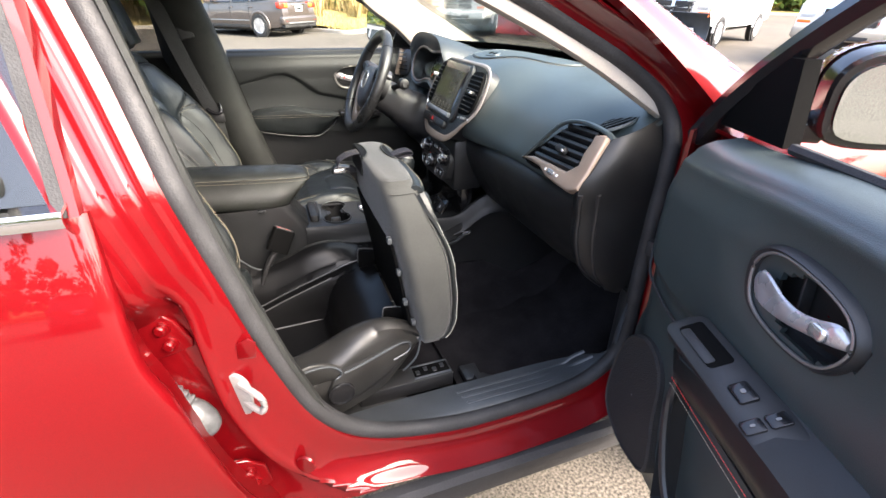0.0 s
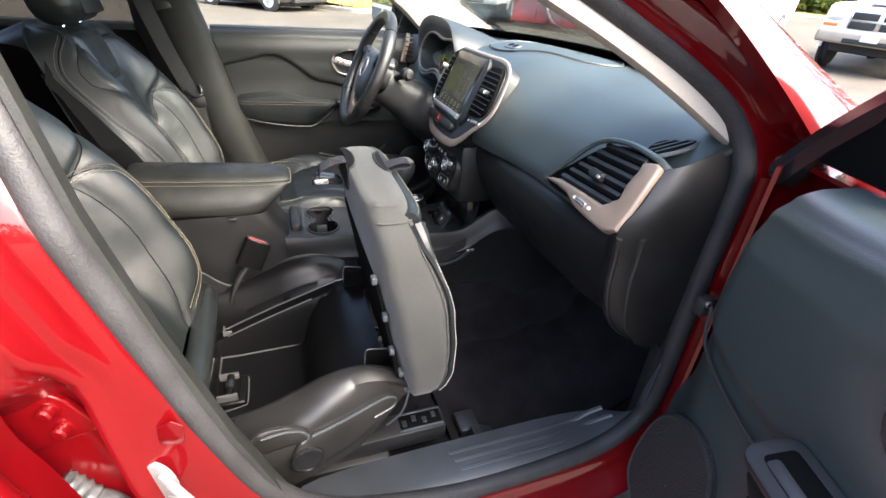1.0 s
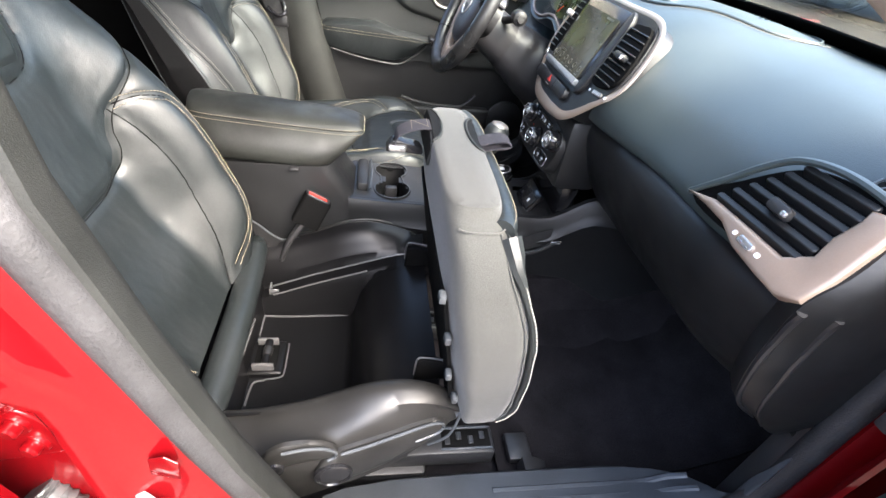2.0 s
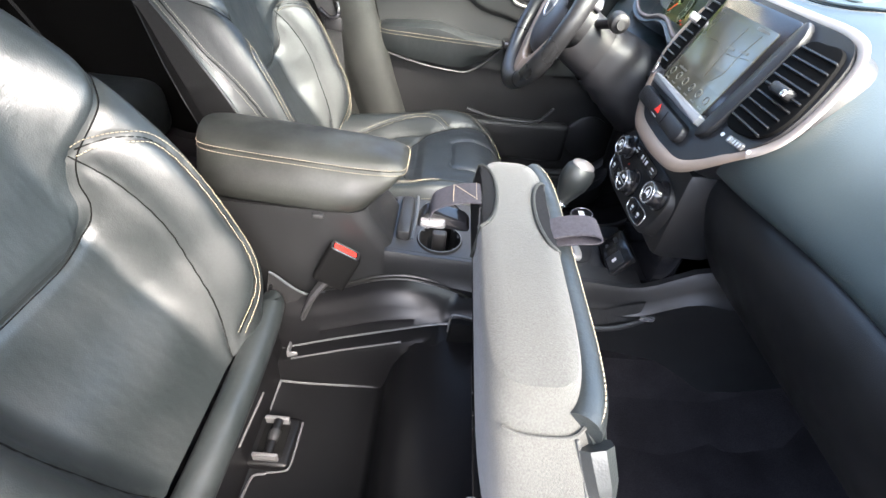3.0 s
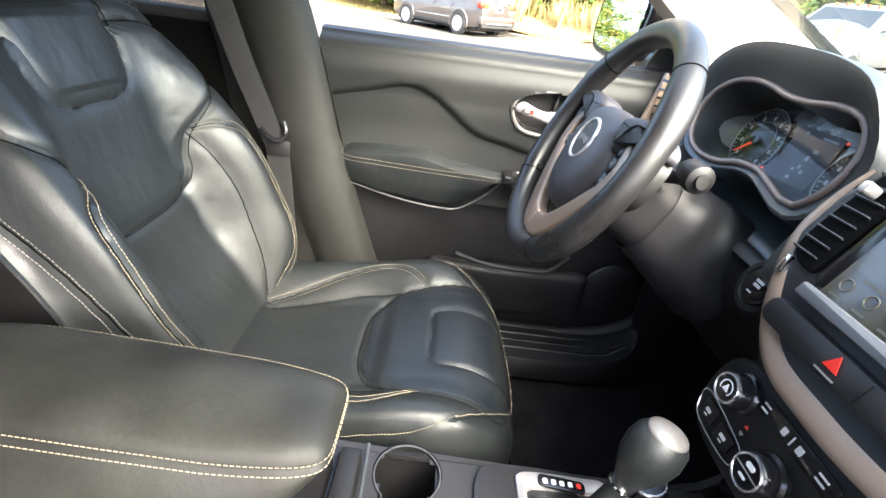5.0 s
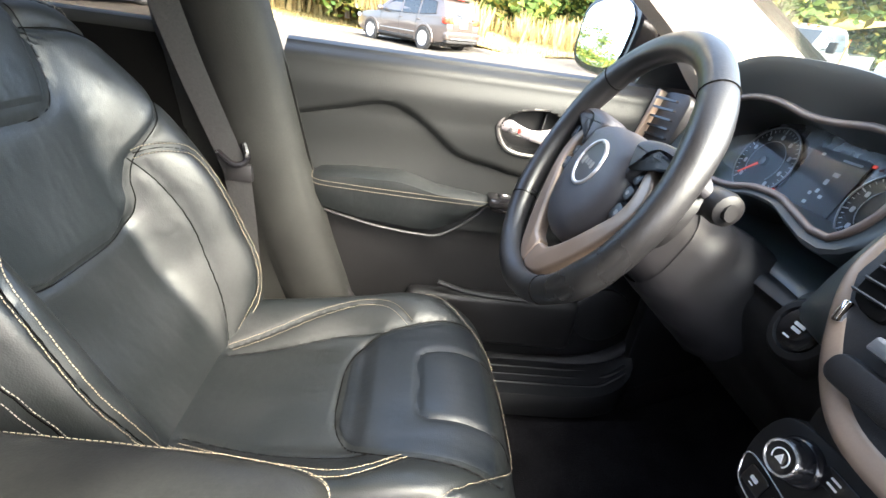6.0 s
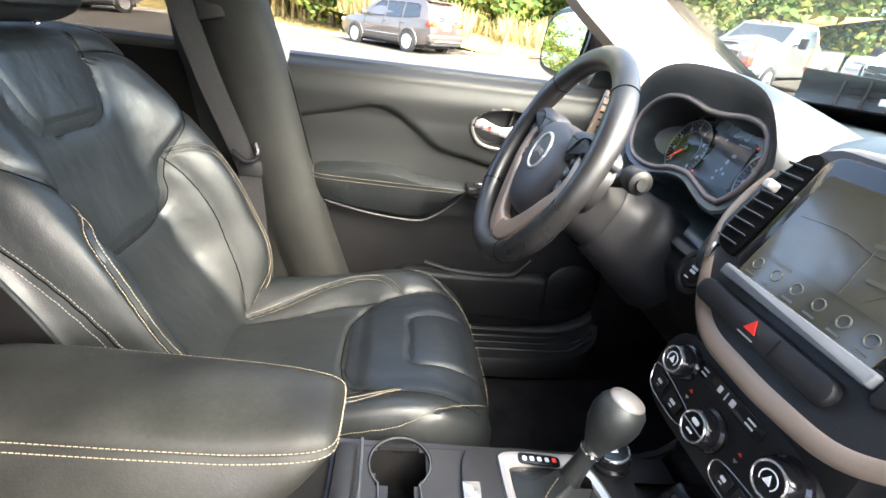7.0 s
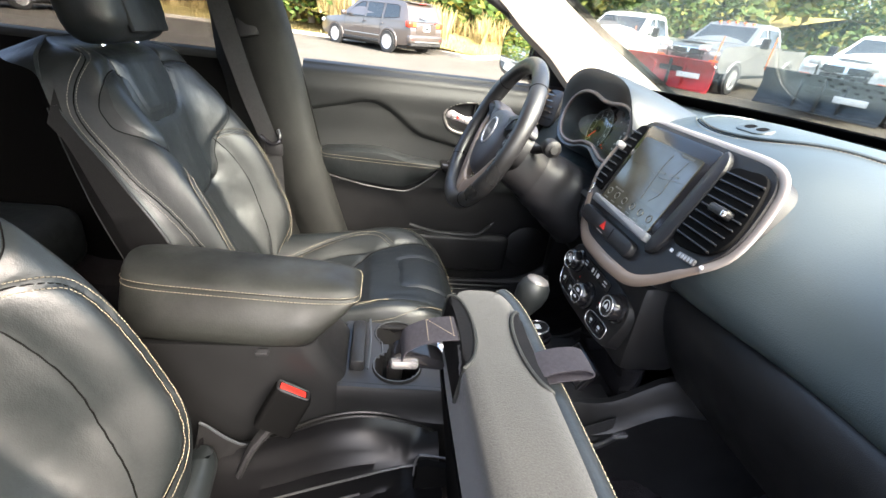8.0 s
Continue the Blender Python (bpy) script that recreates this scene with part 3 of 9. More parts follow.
# luggage area closes the back
part("tailgate", panel([[(x, y * w, z) for y in (-0.80, -0.5, 0, 0.5, 0.80)] for x, z, w in ((-1.80, 0.42, 1.0), (-1.82, 0.75, 1.0), (-1.80, 1.08, 0.97), (-1.74, 1.30, 0.86), (-1.69, 1.46, 0.72))], 0.012), RED, body, "closed red tailgate")
part("front_fascia", panel([[(x - 0.10 * (y / 0.8) ** 2, y, z) for y in (-0.82, -0.5, 0, 0.5, 0.82)] for x, z in ((2.02, 0.30), (2.05, 0.55), (2.04, 0.80), (1.99, 0.985))], 0.012), RED, body)
part("underbody", box(0.1, 0, 0.29, 3.6, 1.34, 0.03, 0.01), HARD, body)
for s in (-1, 1):
    part("rear_quarter", panel([[(x, s * y, z) for x in (-0.98, -1.4, -1.80)] for z, y in ((0.41, 0.79), (0.6, 0.83), (0.85, 0.835), (1.08, 0.80), (1.10, 0.77), (1.28, 0.70), (1.46, 0.60))], 0.01), RED, body)
    for x in (1.46, -1.25):
        wm = frame_of((x, s * 0.765, 0.335), (1, 0, 0), (0, 0, 1)) @ Matrix.Diagonal((1, 1, -s, 1))
        wl = part("wheel", lathe([(0.20, -0.10), (0.30, -0.105), (0.325, -0.09), (0.335, -0.06), (0.335, 0.06), (0.325, 0.09), (0.30, 0.10), (0.235, 0.10)], 36, wm), RUBBER, body, "black road tyre")
        part("rim", lathe([(0.235, 0.095), (0.225, 0.085), (0.20, 0.06), (0.06, 0.075), (0.03, 0.085), (0.0, 0.085)], 28, wm), SILVER, wl, "silver wheel rim")
for s in (-1, 1):
    part("kick_panel", box(1.095 if s < 0 else 1.075, s * (0.692 if s < 0 else 0.712), 0.70, 0.40 if s < 0 else 0.44, 0.045, 0.74, 0.01), PLASTIC, body, "black footwell side panel")
part("firewall", box(1.30, 0, 0.75, 0.03, 1.44, 0.80, 0.01), CARPET, body, "dark carpeted bulkhead")

# ---- front seats ----
def dense(uv, n=24):
    return [(p.x, p.y) for p in spline([(u, v, 0) for u, v in uv], n)]


def mirrored(*lines):
    return [dense([(k * u, v) for u, v in ln]) for ln in lines for k in (-1, 1)]


class Creases:
    """Seam lines pressed into a surface; distances in metres."""

    def __init__(self, lines, half, length):
        pts = [(u * half, v * length) for ln in lines for u, v in ln]
        self.pts, self.half, self.length = np.array(pts), half, length

    def depth(self, u, v):
        d = math.sqrt(float(((self.pts - np.array((u * self.half, v * self.length))) ** 2).sum(1).min()))
        return 0.0034 * math.exp(-d / 0.014) + 0.0035 * math.exp(-(d / 0.0042) ** 2)


KEY = [(0.47, 0.875), (0.62, 0.870), (0.75, 0.860), (0.86, 0.838), (0.905, 0.80), (0.915, 0.76), (0.91, 0.725), (0.86, 0.685), (0.75, 0.643), (0.62, 0.600), (0.55, 0.570), (0.51, 0.53), (0.49, 0.48), (0.43, 0.445), (0.25, 0.423), (0.0, 0.42)]
LOGO = [(0.50, 0.92), (0.46, 0.86), (0.42, 0.81), (0.38, 0.762), (0.30, 0.725), (0.15, 0.710), (0.0, 0.708)]
INNER = [(0.54, 0.58), (0.58, 0.50), (0.60, 0.36), (0.57, 0.21), (0.54, 0.09), (0.50, 0.0)]
OUTER = [(0.565, 0.585), (0.67, 0.572), (0.785, 0.52), (0.82, 0.40), (0.82, 0.26), (0.76, 0.13), (0.60, 0.04)]
EDGE = [(0.90, 0.04), (0.92, 0.33), (0.94, 0.51), (0.955, 0.61), (0.96, 0.75), (0.935, 0.84), (0.87, 0.90), (0.72, 0.945)]
PAD_FRONT = [(0.0, 0.452), (0.20, 0.455), (0.36, 0.475), (0.48, 0.52), (0.545, 0.585), (0.59, 0.68), (0.65, 0.80), (0.72, 0.92)]
PAD_THIGH = [(0.0, 0.69), (0.20, 0.688), (0.27, 0.70), (0.31, 0.745), (0.335, 0.86), (0.36, 0.98)]
PAD_EDGE = [(0.48, 0.05), (0.58, 0.18), (0.70, 0.34), (0.76, 0.48), (0.72, 0.58), (0.60, 0.655)]
PAD_INSERT = [(0.40, 0.06), (0.46, 0.20), (0.52, 0.34), (0.545, 0.46), (0.535, 0.56)]
PAD_LOW = [(0.93, 0.1), (0.91, 0.49), (0.88, 0.70), (0.70, 0.88), (0.50, 0.965), (0.0, 0.985)]


class Back:
    """The backrest's surface: u across (-1 to 1), v up (0 to 1), in the seat's own space."""
    base, axis, fwd, length = Vector((-0.035, 0, 0.60)), Vector((-0.403, 0, 0.915)), Vector((0.915, 0, 0.403)), 0.645
    W = [(0, 0.225), (0.15, 0.25), (0.35, 0.26), (0.55, 0.258), (0.72, 0.240), (0.86, 0.215), (0.95, 0.185), (1.0, 0.13)]
    seams = Creases(mirrored(KEY, LOGO, INNER, OUTER, EDGE), 0.25, 0.645)
    C = [(0, 0.010), (0.15, 0.0), (0.30, -0.018), (0.45, -0.017), (0.60, -0.005), (0.75, 0.013), (0.90, 0.019), (1.0, 0.010)]
    B = [(0, 0.030), (0.12, 0.080), (0.25, 0.110), (0.45, 0.114), (0.62, 0.082), (0.80, 0.030), (1.0, 0.0)]

    def depth(self, u, v):
        a = abs(u)
        d = glide(self.C, v) + glide(self.B, v) * step(0.38, 0.76, a)
        d -= 0.075 * step(0.82, 1.0, a) ** 1.6
        d -= 0.06 * step(0.90, 1.0, v) ** 1.3
        return d - self.seams.depth(u, v) * step(1.0, 0.95, a)

    def at(self, u, v, lift=0.0):
        w = glide(self.W, v)
        return self.base + self.axis * (self.length * v) + self.fwd * (self.depth(u, v) + lift) + Vector((0, u * w, 0))

    def normal(self, u, v):
        e = 0.01
        a = self.at(min(u + e, 1), v) - self.at(max(u - e, -1), v)
        b = self.at(u, min(v + e, 1)) - self.at(u, max(v - e, 0))
        return a.cross(b).normalized()

    def shell(self):
        us = [-1 + 2 * i / 110 for i in range(111)]
        rows = []
        for j in range(117):
            v = j / 116
            w = glide(self.W, v)
            row = [self.at(u, v) for u in us]
            back = -0.10 + 0.05 * v
            o = self.base + self.axis * (self.length * v)
            for u, d in ((1.02, -0.03 - 0.2 * 0.05), (0.98, back + 0.015), (0.85, back), (0.4, back - 0.008), (0, back - 0.01), (-0.4, back - 0.008), (-0.85, back), (-0.98, back + 0.015), (-1.02, -0.04)):
                row.append(o + self.fwd * d + Vector((0, u * w, 0)))
            rows.append(row)
        return skin(rows, closed=True, caps=True)


class Pad:
    """The cushion's surface: u across, v from back to front, in the seat's own space."""
    X = [(0, -0.05), (0.75, 0.36), (0.9, 0.44), (1.0, 0.485)]
    seams = Creases(mirrored(PAD_FRONT, PAD_THIGH, PAD_EDGE, PAD_INSERT, PAD_LOW), 0.25, 0.56)
    Z = [(0, 0.618), (0.3, 0.630), (0.5, 0.644), (0.6, 0.655), (0.78, 0.666), (0.88, 0.652), (0.95, 0.624), (1.0, 0.565)]
    W = [(0, 0.225), (0.3, 0.245), (0.7, 0.255), (0.9, 0.24), (1.0, 0.205)]

    def at(self, u, v, lift=0.0):
        a = abs(u)
        x = -0.05 + 0.535 * v
        z = glide(self.Z, v) + 0.050 * step(0.42, 0.80, a) * (1 - 0.65 * step(0.6, 0.95, v)) - 0.075 * step(0.82, 1.0, a) ** 1.6 - self.seams.depth(u, v) * step(1.0, 0.95, a)
        z += 0.010 * step(0.50, 0.56, v) * step(0.62, 0.40, a) * step(1.0, 0.9, v)
        x -= 0.03 * a ** 3 * step(0.7, 1, v)
        return Vector((x, u * glide(self.W, v), z + lift))

    def normal(self, u, v):
        e = 0.01
        a = self.at(min(u + e, 1), v) - self.at(max(u - e, -1), v)
        b = self.at(u, min(v + e, 1)) - self.at(u, max(v - e, 0))
        return -(a.cross(b)).normalized()

    def shell(self, bottom=0.50):
        us = [-1 + 2 * i / 100 for i in range(101)]
        rows = []
        for j in range(101):
            v = j / 100
            row = [self.at(u, v) for u in us]
            w = glide(self.W, v)
            x = -0.05 + 0.535 * v
            e = row[-1].z
            for u, z in ((1.03, e - 0.03), (1.02, bottom + 0.02), (0.95, bottom), (0, bottom), (-0.95, bottom), (-1.02, bottom + 0.02), (-1.03, e - 0.03)):
                row.append(Vector((min(x, 0.465), u * w, min(z, e - 0.002))))
            rows.append(row)
        return skin(rows, closed=True, caps=True)


def patch(surf, rows, lift, nu=16):
    """A panel laid on a surface: rows (v, u0, u1); its edges sink in."""
    v0, v1 = rows[0][0], rows[-1][0]
    left, right = [r[:2] for r in rows], [(r[0], r[2]) for r in rows]
    out = []
    n = 64
    for j in range(n + 1):
        v = v0 + (v1 - v0) * (j / n) ** 1.7
        a, b = glide(left, v), glide(right, v)
        line = []
        for i in range(nu + 1):
            k = i / nu
            u = a + (b - a) * k
            e = min(k, 1 - k) * (b - a) * 4
            f = min(v - v0, v1 - v) * 9
            line.append(surf.at(u, v, lift * min(1, e * 3, f * 3) - 0.0025 * (1 - min(1, min(e, f) * 6))))
        out.append(line)
    return skin(out)


def on(surf, uv, lift=0.0, n=10):
    return [surf.at(p.x, p.y, lift) for p in spline([(u, v, 0) for u, v in uv], n)]


def thread(surf, uv, gap=0.006, double=True):
    """One or two rows of stitches along a line on a surface."""
    pts = spline([(u, v, 0) for u, v in uv], 14)
    nor = [surf.normal(p.x, p.y) for p in pts]
    base = [surf.at(p.x, p.y) for p in pts]
    out = []
    for k in ((-1, 1) if double else (0,)):
        line = []
        for i, b in enumerate(base):
            d = (base[min(i + 1, len(base) - 1)] - base[max(i - 1, 0)]).normalized()
            line.append(b + d.cross(nor[i]) * gap * k + nor[i] * (0.0046 if k else 0.0048))
        out.append(stitches(line, lambda i: nor[min(i, len(nor) - 1)]))
    return joined(*out)


def place(bm, y):
    bmesh.ops.translate(bm, verts=bm.verts, vec=(0, y, 0))
    return bm


BACK, PAD = Back(), Pad()
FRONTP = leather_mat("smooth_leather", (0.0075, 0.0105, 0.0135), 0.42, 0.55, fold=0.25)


def backrest(seat, y, inner):
    """The backrest with its panels, seams and head restraint; inner: the side that faces the console (1 or -1)."""
    b = part("backrest", place(BACK.shell(), y), LEATHER, seat, "worn black leather backrest with tan stitching")
    part("centre_panel", place(patch(BACK, [(v, -w, w) for v, w in ((0.424, 0.08), (0.430, 0.24), (0.452, 0.40), (0.485, 0.470), (0.53, 0.495), (0.57, 0.535), (0.60, 0.60), (0.643, 0.735), (0.685, 0.845), (0.725, 0.895), (0.76, 0.90), (0.80, 0.89), (0.838, 0.845), (0.858, 0.74), (0.868, 0.62), (0.875, 0.50))], 0.0062, 84), y), INSERT, b, "matt black panel")
    part("logo_panel", place(patch(BACK, [(0.713, -0.14, 0.14), (0.728, -0.285, 0.285), (0.765, -0.365, 0.365), (0.81, -0.405, 0.405), (0.86, -0.445, 0.445), (0.92, -0.485, 0.485)], 0.0092, 44), y), INSERT, b, "smooth top panel with plain embossed emblem")
    for k, (h, w) in enumerate(((0.020, 0.050), (0.014, 0.045), (0.014, 0.045), (0.018, 0.045))):
        u = -0.135 + 0.09 * k
        part("emblem", place(patch(BACK, [(0.792, u - w / 2, u + w / 2), (0.798, u - w * 0.8, u + w * 0.8), (0.796 + h, u - w * 0.8, u + w * 0.8), (0.802 + h, u - w / 2, u + w / 2)], 0.0108, 6), y), INSERT, b, "plain embossed emblem bar")
    for line in (KEY, LOGO):
        part("seam", place(tube(on(BACK, line + [(-u, v) for u, v in reversed(line[:-1])], 0.0022 if line is KEY else 0.0066, 14), 0.0009, 5), y), VOID, b)
    for s in (-1, 1):
        rows = []
        for j in range(31):
            v = 0.03 + 0.80 * j / 30
            w, o = glide(BACK.W, v), BACK.base + BACK.axis * (BACK.length * v)
            back = -0.10 + 0.05 * v
            e = BACK.at(s * 1.0, v)
            rows.append([e + Vector((0, s * 0.001, 0)), o + BACK.fwd * -0.035 + Vector((0, s * (w * 1.02 + 0.004), 0)), o + BACK.fwd * (back + 0.03) + Vector((0, s * (w * 1.0 + 0.004), 0)), o + BACK.fwd * (back + 0.008) + Vector((0, s * (w * 0.96 + 0.004), 0))])
        part("side_panel", place(thick(skin(rows), 0.002), y), VINYL, b, "matt black backrest side")
        for k in (0, 3):
            part("piping", place(tube([r[k] for r in rows], 0.003, 6), y), LEATHER, b)
        for line in (INNER, OUTER, EDGE):
            part("seam", place(tube(on(BACK, [(s * u, v) for u, v in line], 0.0005, 14), 0.0012, 5), y), VOID, b)
        part("stitching", place(thread(BACK, [(s * u, v) for u, v in OUTER], 0.0065), y), THREAD, b, "tan double stitching", clean=False)
        part("stitching", place(thread(BACK, [(s * u, v) for u, v in EDGE], 0.0065), y), DULL_THREAD, b, "dull double stitching", clean=False)
    return b


def head_restraint(seat, y):
    h = part("head_restraint", place(box(-0.285, 0, 1.258, 0.11, 0.245, 0.19, 0.045, 4, pose(0, 0, 0, 0, -14, 0)), y), LEATHER, seat, "padded black leather head restraint")
    for k in (-0.065, 0.065):
        part("post", place(tube([(-0.275, k, 1.16), (-0.30, k, 1.26)], 0.007, 10), y), CHROME, h, "chrome post")
        part("post_collar", place(lathe([(0.006, 0.004), (0.012, 0.006), (0.018, 0.002), (0.018, -0.006)], 14, pose(-0.272, k, 1.172, 0, -10, 0)), y), PLASTIC, h)
    part("front_panel", place(box(-0.230, 0, 1.258, 0.012, 0.15, 0.14, 0.006, 2, pose(0, 0, 0, 0, -14, 0)), y), LEATHER, h)
    return h


def driver_seat():
    y = 0.385
    seat = thing("driver_seat", "black leather driver seat with tan double stitching, worn", "car seat", "front seats", at=(0.15, y, 0.36))
    backrest(seat, y, -1)
    head_restraint(seat, y)
    c = part("cushion", place(PAD.shell(), y), LEATHER, seat, "black leather seat cushion")
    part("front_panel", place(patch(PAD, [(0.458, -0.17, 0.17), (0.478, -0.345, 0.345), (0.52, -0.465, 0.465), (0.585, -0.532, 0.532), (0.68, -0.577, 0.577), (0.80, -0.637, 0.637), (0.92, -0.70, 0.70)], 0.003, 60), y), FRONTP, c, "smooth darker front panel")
    for line in (PAD_FRONT, PAD_THIGH):
        part("seam", place(tube(on(PAD, [(-u, v) for u, v in reversed(line[1:])] + line, 0.0012, 14), 0.0012, 5), y), VOID, c)
    for s in (-1, 1):
        part("stitching", place(thread(PAD, [(s * u, v) for u, v in PAD_EDGE], 0.0065), y), THREAD, c, clean=False)
        part("stitching", place(thread(PAD, [(s * u, v) for u, v in PAD_LOW], 0.005, False), y), THREAD, c, clean=False)
        part("seam", place(tube(on(PAD, [(s * u, v) for u, v in PAD_INSERT], 0.0005, 14), 0.0011, 5), y), VOID, c)
        part("side_shield", place(box(0.14, s * 0.255, 0.52, 0.50, 0.03, 0.13, 0.012), y), PLASTIC, seat)
        part("recliner_cover", place(box(-0.012, s * 0.232, 0.618, 0.085, 0.030, 0.030, 0.010, 3, pose(0, 0, 0, 0, 32, 0)), y), SILL, seat, "grey plastic recliner cover")
        part("seat_rail", place(box(0.18, s * 0.20, 0.40, 0.62, 0.04, 0.05, 0.008), y), PLASTIC, seat)
    part("seat_base", place(box(0.16, 0, 0.47, 0.48, 0.46, 0.08, 0.02), y), PLASTIC, seat)
    return seat


driver_seat()


def cushion_ring(z, grow=0.0):
    """The upturned cushion's outline at height z, from the rear middle round its outer side."""
    xr = lerp_table([(0.57, 0.405), (0.65, 0.392), (0.75, 0.368), (0.90, 0.342), (0.985, 0.334)], z) - grow
    xf = lerp_table([(0.59, 0.440), (0.62, 0.458), (0.66, 0.468), (0.72, 0.470), (0.80, 0.460), (0.90, 0.440), (0.95, 0.430), (0.985, 0.415)], z) + grow
    hw = lerp_table([(0.57, 0.205), (0.66, 0.225), (0.80, 0.237), (0.88, 0.231), (0.92, 0.221), (0.95, 0.206), (0.97, 0.187), (0.985, 0.162)], z) + grow
    bol = 0.022 * step(0.95, 0.85, z)
    out = []
    cx, hx = (xr + xf) / 2, (xf - xr) / 2
    for t in range(56):
        a = 2 * math.pi * t / 56 + math.pi
        c, q = math.cos(a), math.sin(a)
        y = math.copysign(abs(q) ** 0.35, q) * hw
        x = math.copysign(abs(c) ** 0.55, c) * hx
        if x > 0:
            x += bol * (step(0.55, 0.85, abs(y) / hw) - 0.6 * step(0.5, 0.0, abs(y) / hw))
        out.append((cx + x, y, z))
    return out


def flipped_cushion(seat, y):
    """The cushion tipped up on its front hinge: cloth underside to the rear, leather to the front."""
    rows = []
    for z, k in ((0.588, 0.7), (0.593, 0.92), (0.61, 1), (0.635, 1), (0.68, 1), (0.73, 1), (0.78, 1), (0.83, 1), (0.88, 1), (0.92, 1), (0.95, 1), (0.967, 0.995), (0.978, 0.98), (0.986, 0.95), (0.991, 0.89), (0.9925, 0.5)):
        r = cushion_ring(z)
        cx = sum(p[0] for p in r) / len(r)
        rows.append([(cx + (p[0] - cx) * k, y + p[1] * (0.85 + 0.15 * k), p[2]) for p in r])
    c = part("cushion", skin(rows, closed=True, caps=True), CLOTH, seat, "upturned seat cushion with grey cloth underside", angle=60)
    # leather on the front face and round its edge
    rows = []
    for z in (0.600, 0.625, 0.66, 0.70, 0.75, 0.80, 0.85, 0.90, 0.935, 0.955, 0.966, 0.974, 0.979, 0.981):
        r = cushion_ring(z, lerp_table([(0.60, 0.004), (0.93, 0.004), (0.955, 0.006), (0.966, 0.004), (0.974, -0.002), (0.979, -0.009), (0.981, -0.016)], z))
        rows.append([(p[0], y + p[1], z) for p in r[19:38]])
    part("leather_face", thick(skin(rows), 0.004), LEATHER, c, "black leather cushion face")
    roll = [(p[0] - 0.004, y + p[1] * 0.985, 0.969) for p in cushion_ring(0.966)[19:38]]
    part("edge_roll", tube(spline(roll, 3), 0.0150, 12), LEATHER, c, "rolled leather edge")
    for e in (-1, 1):
        rim = [cushion_ring(0.60 + 0.365 * i / 24, 0.0055)[19 if e < 0 else 37] for i in range(25)]
        part("side_roll", tube([(p[0], y + p[1], p[2]) for p in rim], [0.0045] * 20 + [0.006, 0.008, 0.010, 0.012, 0.0135], 8), LEATHER, c, "rolled leather edge")
        ln = [(p[0] + 0.0035, y + p[1] + e * 0.003, p[2]) for p in rim]
        part("stitching", stitches(ln, lambda i, e=e: (0.3, e, 0.1), every=0.0075, length=0.0056, r=0.0010, lift=0.0022), PALETHREAD, c, "pale stitching", clean=False)
    ln = [(p[0] + 0.010, p[1], p[2] + 0.010) for p in spline(roll, 3)]
    part("stitching", stitches(ln, lambda i: (0.7, 0, 0.7), lift=0.0012), THREAD, c, "tan stitching", clean=False)
    # seams of the cloth cover: down the outer side and across its fold
    side = [cushion_ring(z, 0.0012)[17] for z in [0.60 + 0.37 * i / 16 for i in range(17)]]
    part("cloth_seam", tube([(p[0], y + p[1], p[2]) for p in side], 0.0016, 5), CLOTH, c)
    fold = [cushion_ring(0.972, 0.001)[k] for k in range(10, 20)]
    part("cloth_seam", tube([(p[0], y + p[1], p[2]) for p in fold], 0.0014, 5), CLOTH, c)
    # strap through two lined slots, and its latch hook on the rear face
    hy = y + 0.055
    def ribbon(path, half, t=0.0016):
        return thick(skin([[(p.x, p.y - half, p.z), (p.x, p.y, p.z + 0.0006), (p.x, p.y + half, p.z)] for p in spline(path, 6)]), t)

    py = y + 0.028
    part("pull_strap", ribbon([(0.396, py, 0.986), (0.420, py, 0.997), (0.443, py, 1.001), (0.455, py, 0.998), (0.457, py, 0.993), (0.450, py, 0.989), (0.43, py, 0.986), (0.405, py, 0.980)], 0.0165), STRAP, c, "dark woven pull strap")
    ls = part("latch_strap", ribbon([(0.352, hy + 0.03, 0.986), (0.333, hy + 0.03, 0.990), (0.308, hy + 0.032, 0.984), (0.288, hy + 0.033, 0.972), (0.283, hy + 0.033, 0.958)], 0.020), STRAP, c, "dark woven latch strap")
    for seamline in ([(0.333, hy + 0.014, 0.9915), (0.333, hy + 0.046, 0.9915)], [(0.333, hy + 0.014, 0.9915), (0.308, hy + 0.048, 0.9862)], [(0.308, hy + 0.014, 0.9855), (0.308, hy + 0.048, 0.9862)]):
        part("stitching", stitches(seamline, lambda i: (0, 0, 1), every=0.004, length=0.0024, r=0.0004), THREAD, ls, "pale box stitching", clean=False)
    lt = part("latch_hook", prism(smooth2([(-0.03, -0.008), (-0.02, 0.012), (0.0, 0.010), (0.025, 0.004), (0.03, -0.010), (0.0, -0.008)], 3), 0.022, frame_of((0.30, hy + 0.05, 0.945), (1, 0, 0), (0, 0, 1)), 0.003), PIANO, c, "black plastic latch hook")
    part("hook_tip", box(0.288, hy + 0.03, 0.945, 0.03, 0.016, 0.012, 0.004), SILVER, lt)
    rise = [(-1.06, 0.945), (-1.0, 0.958), (-0.995, 0.967), (-0.98, 0.978), (-0.95, 0.986), (-0.89, 0.991), (-0.5, 0.9925), (0, 0.993)]
    for sgn, k in ((-1, 0.03), (1, 0.0)):
        def over(dx, yy, lift):
            return (0.3745 + sgn * (-dx) * 0.0405, hy + k + yy, lerp_table(rise, dx) + lift)
        arc = [(-1.04 + 0.56 * math.sin(math.pi * i / 20) ** 0.8, 0.062 * math.cos(math.pi * i / 20)) for i in range(21)]
        part("slot_lining", tube([over(dx, yy, 0.001) for dx, yy in arc], 0.0022, 7), PILLAR, c)
        rows = []
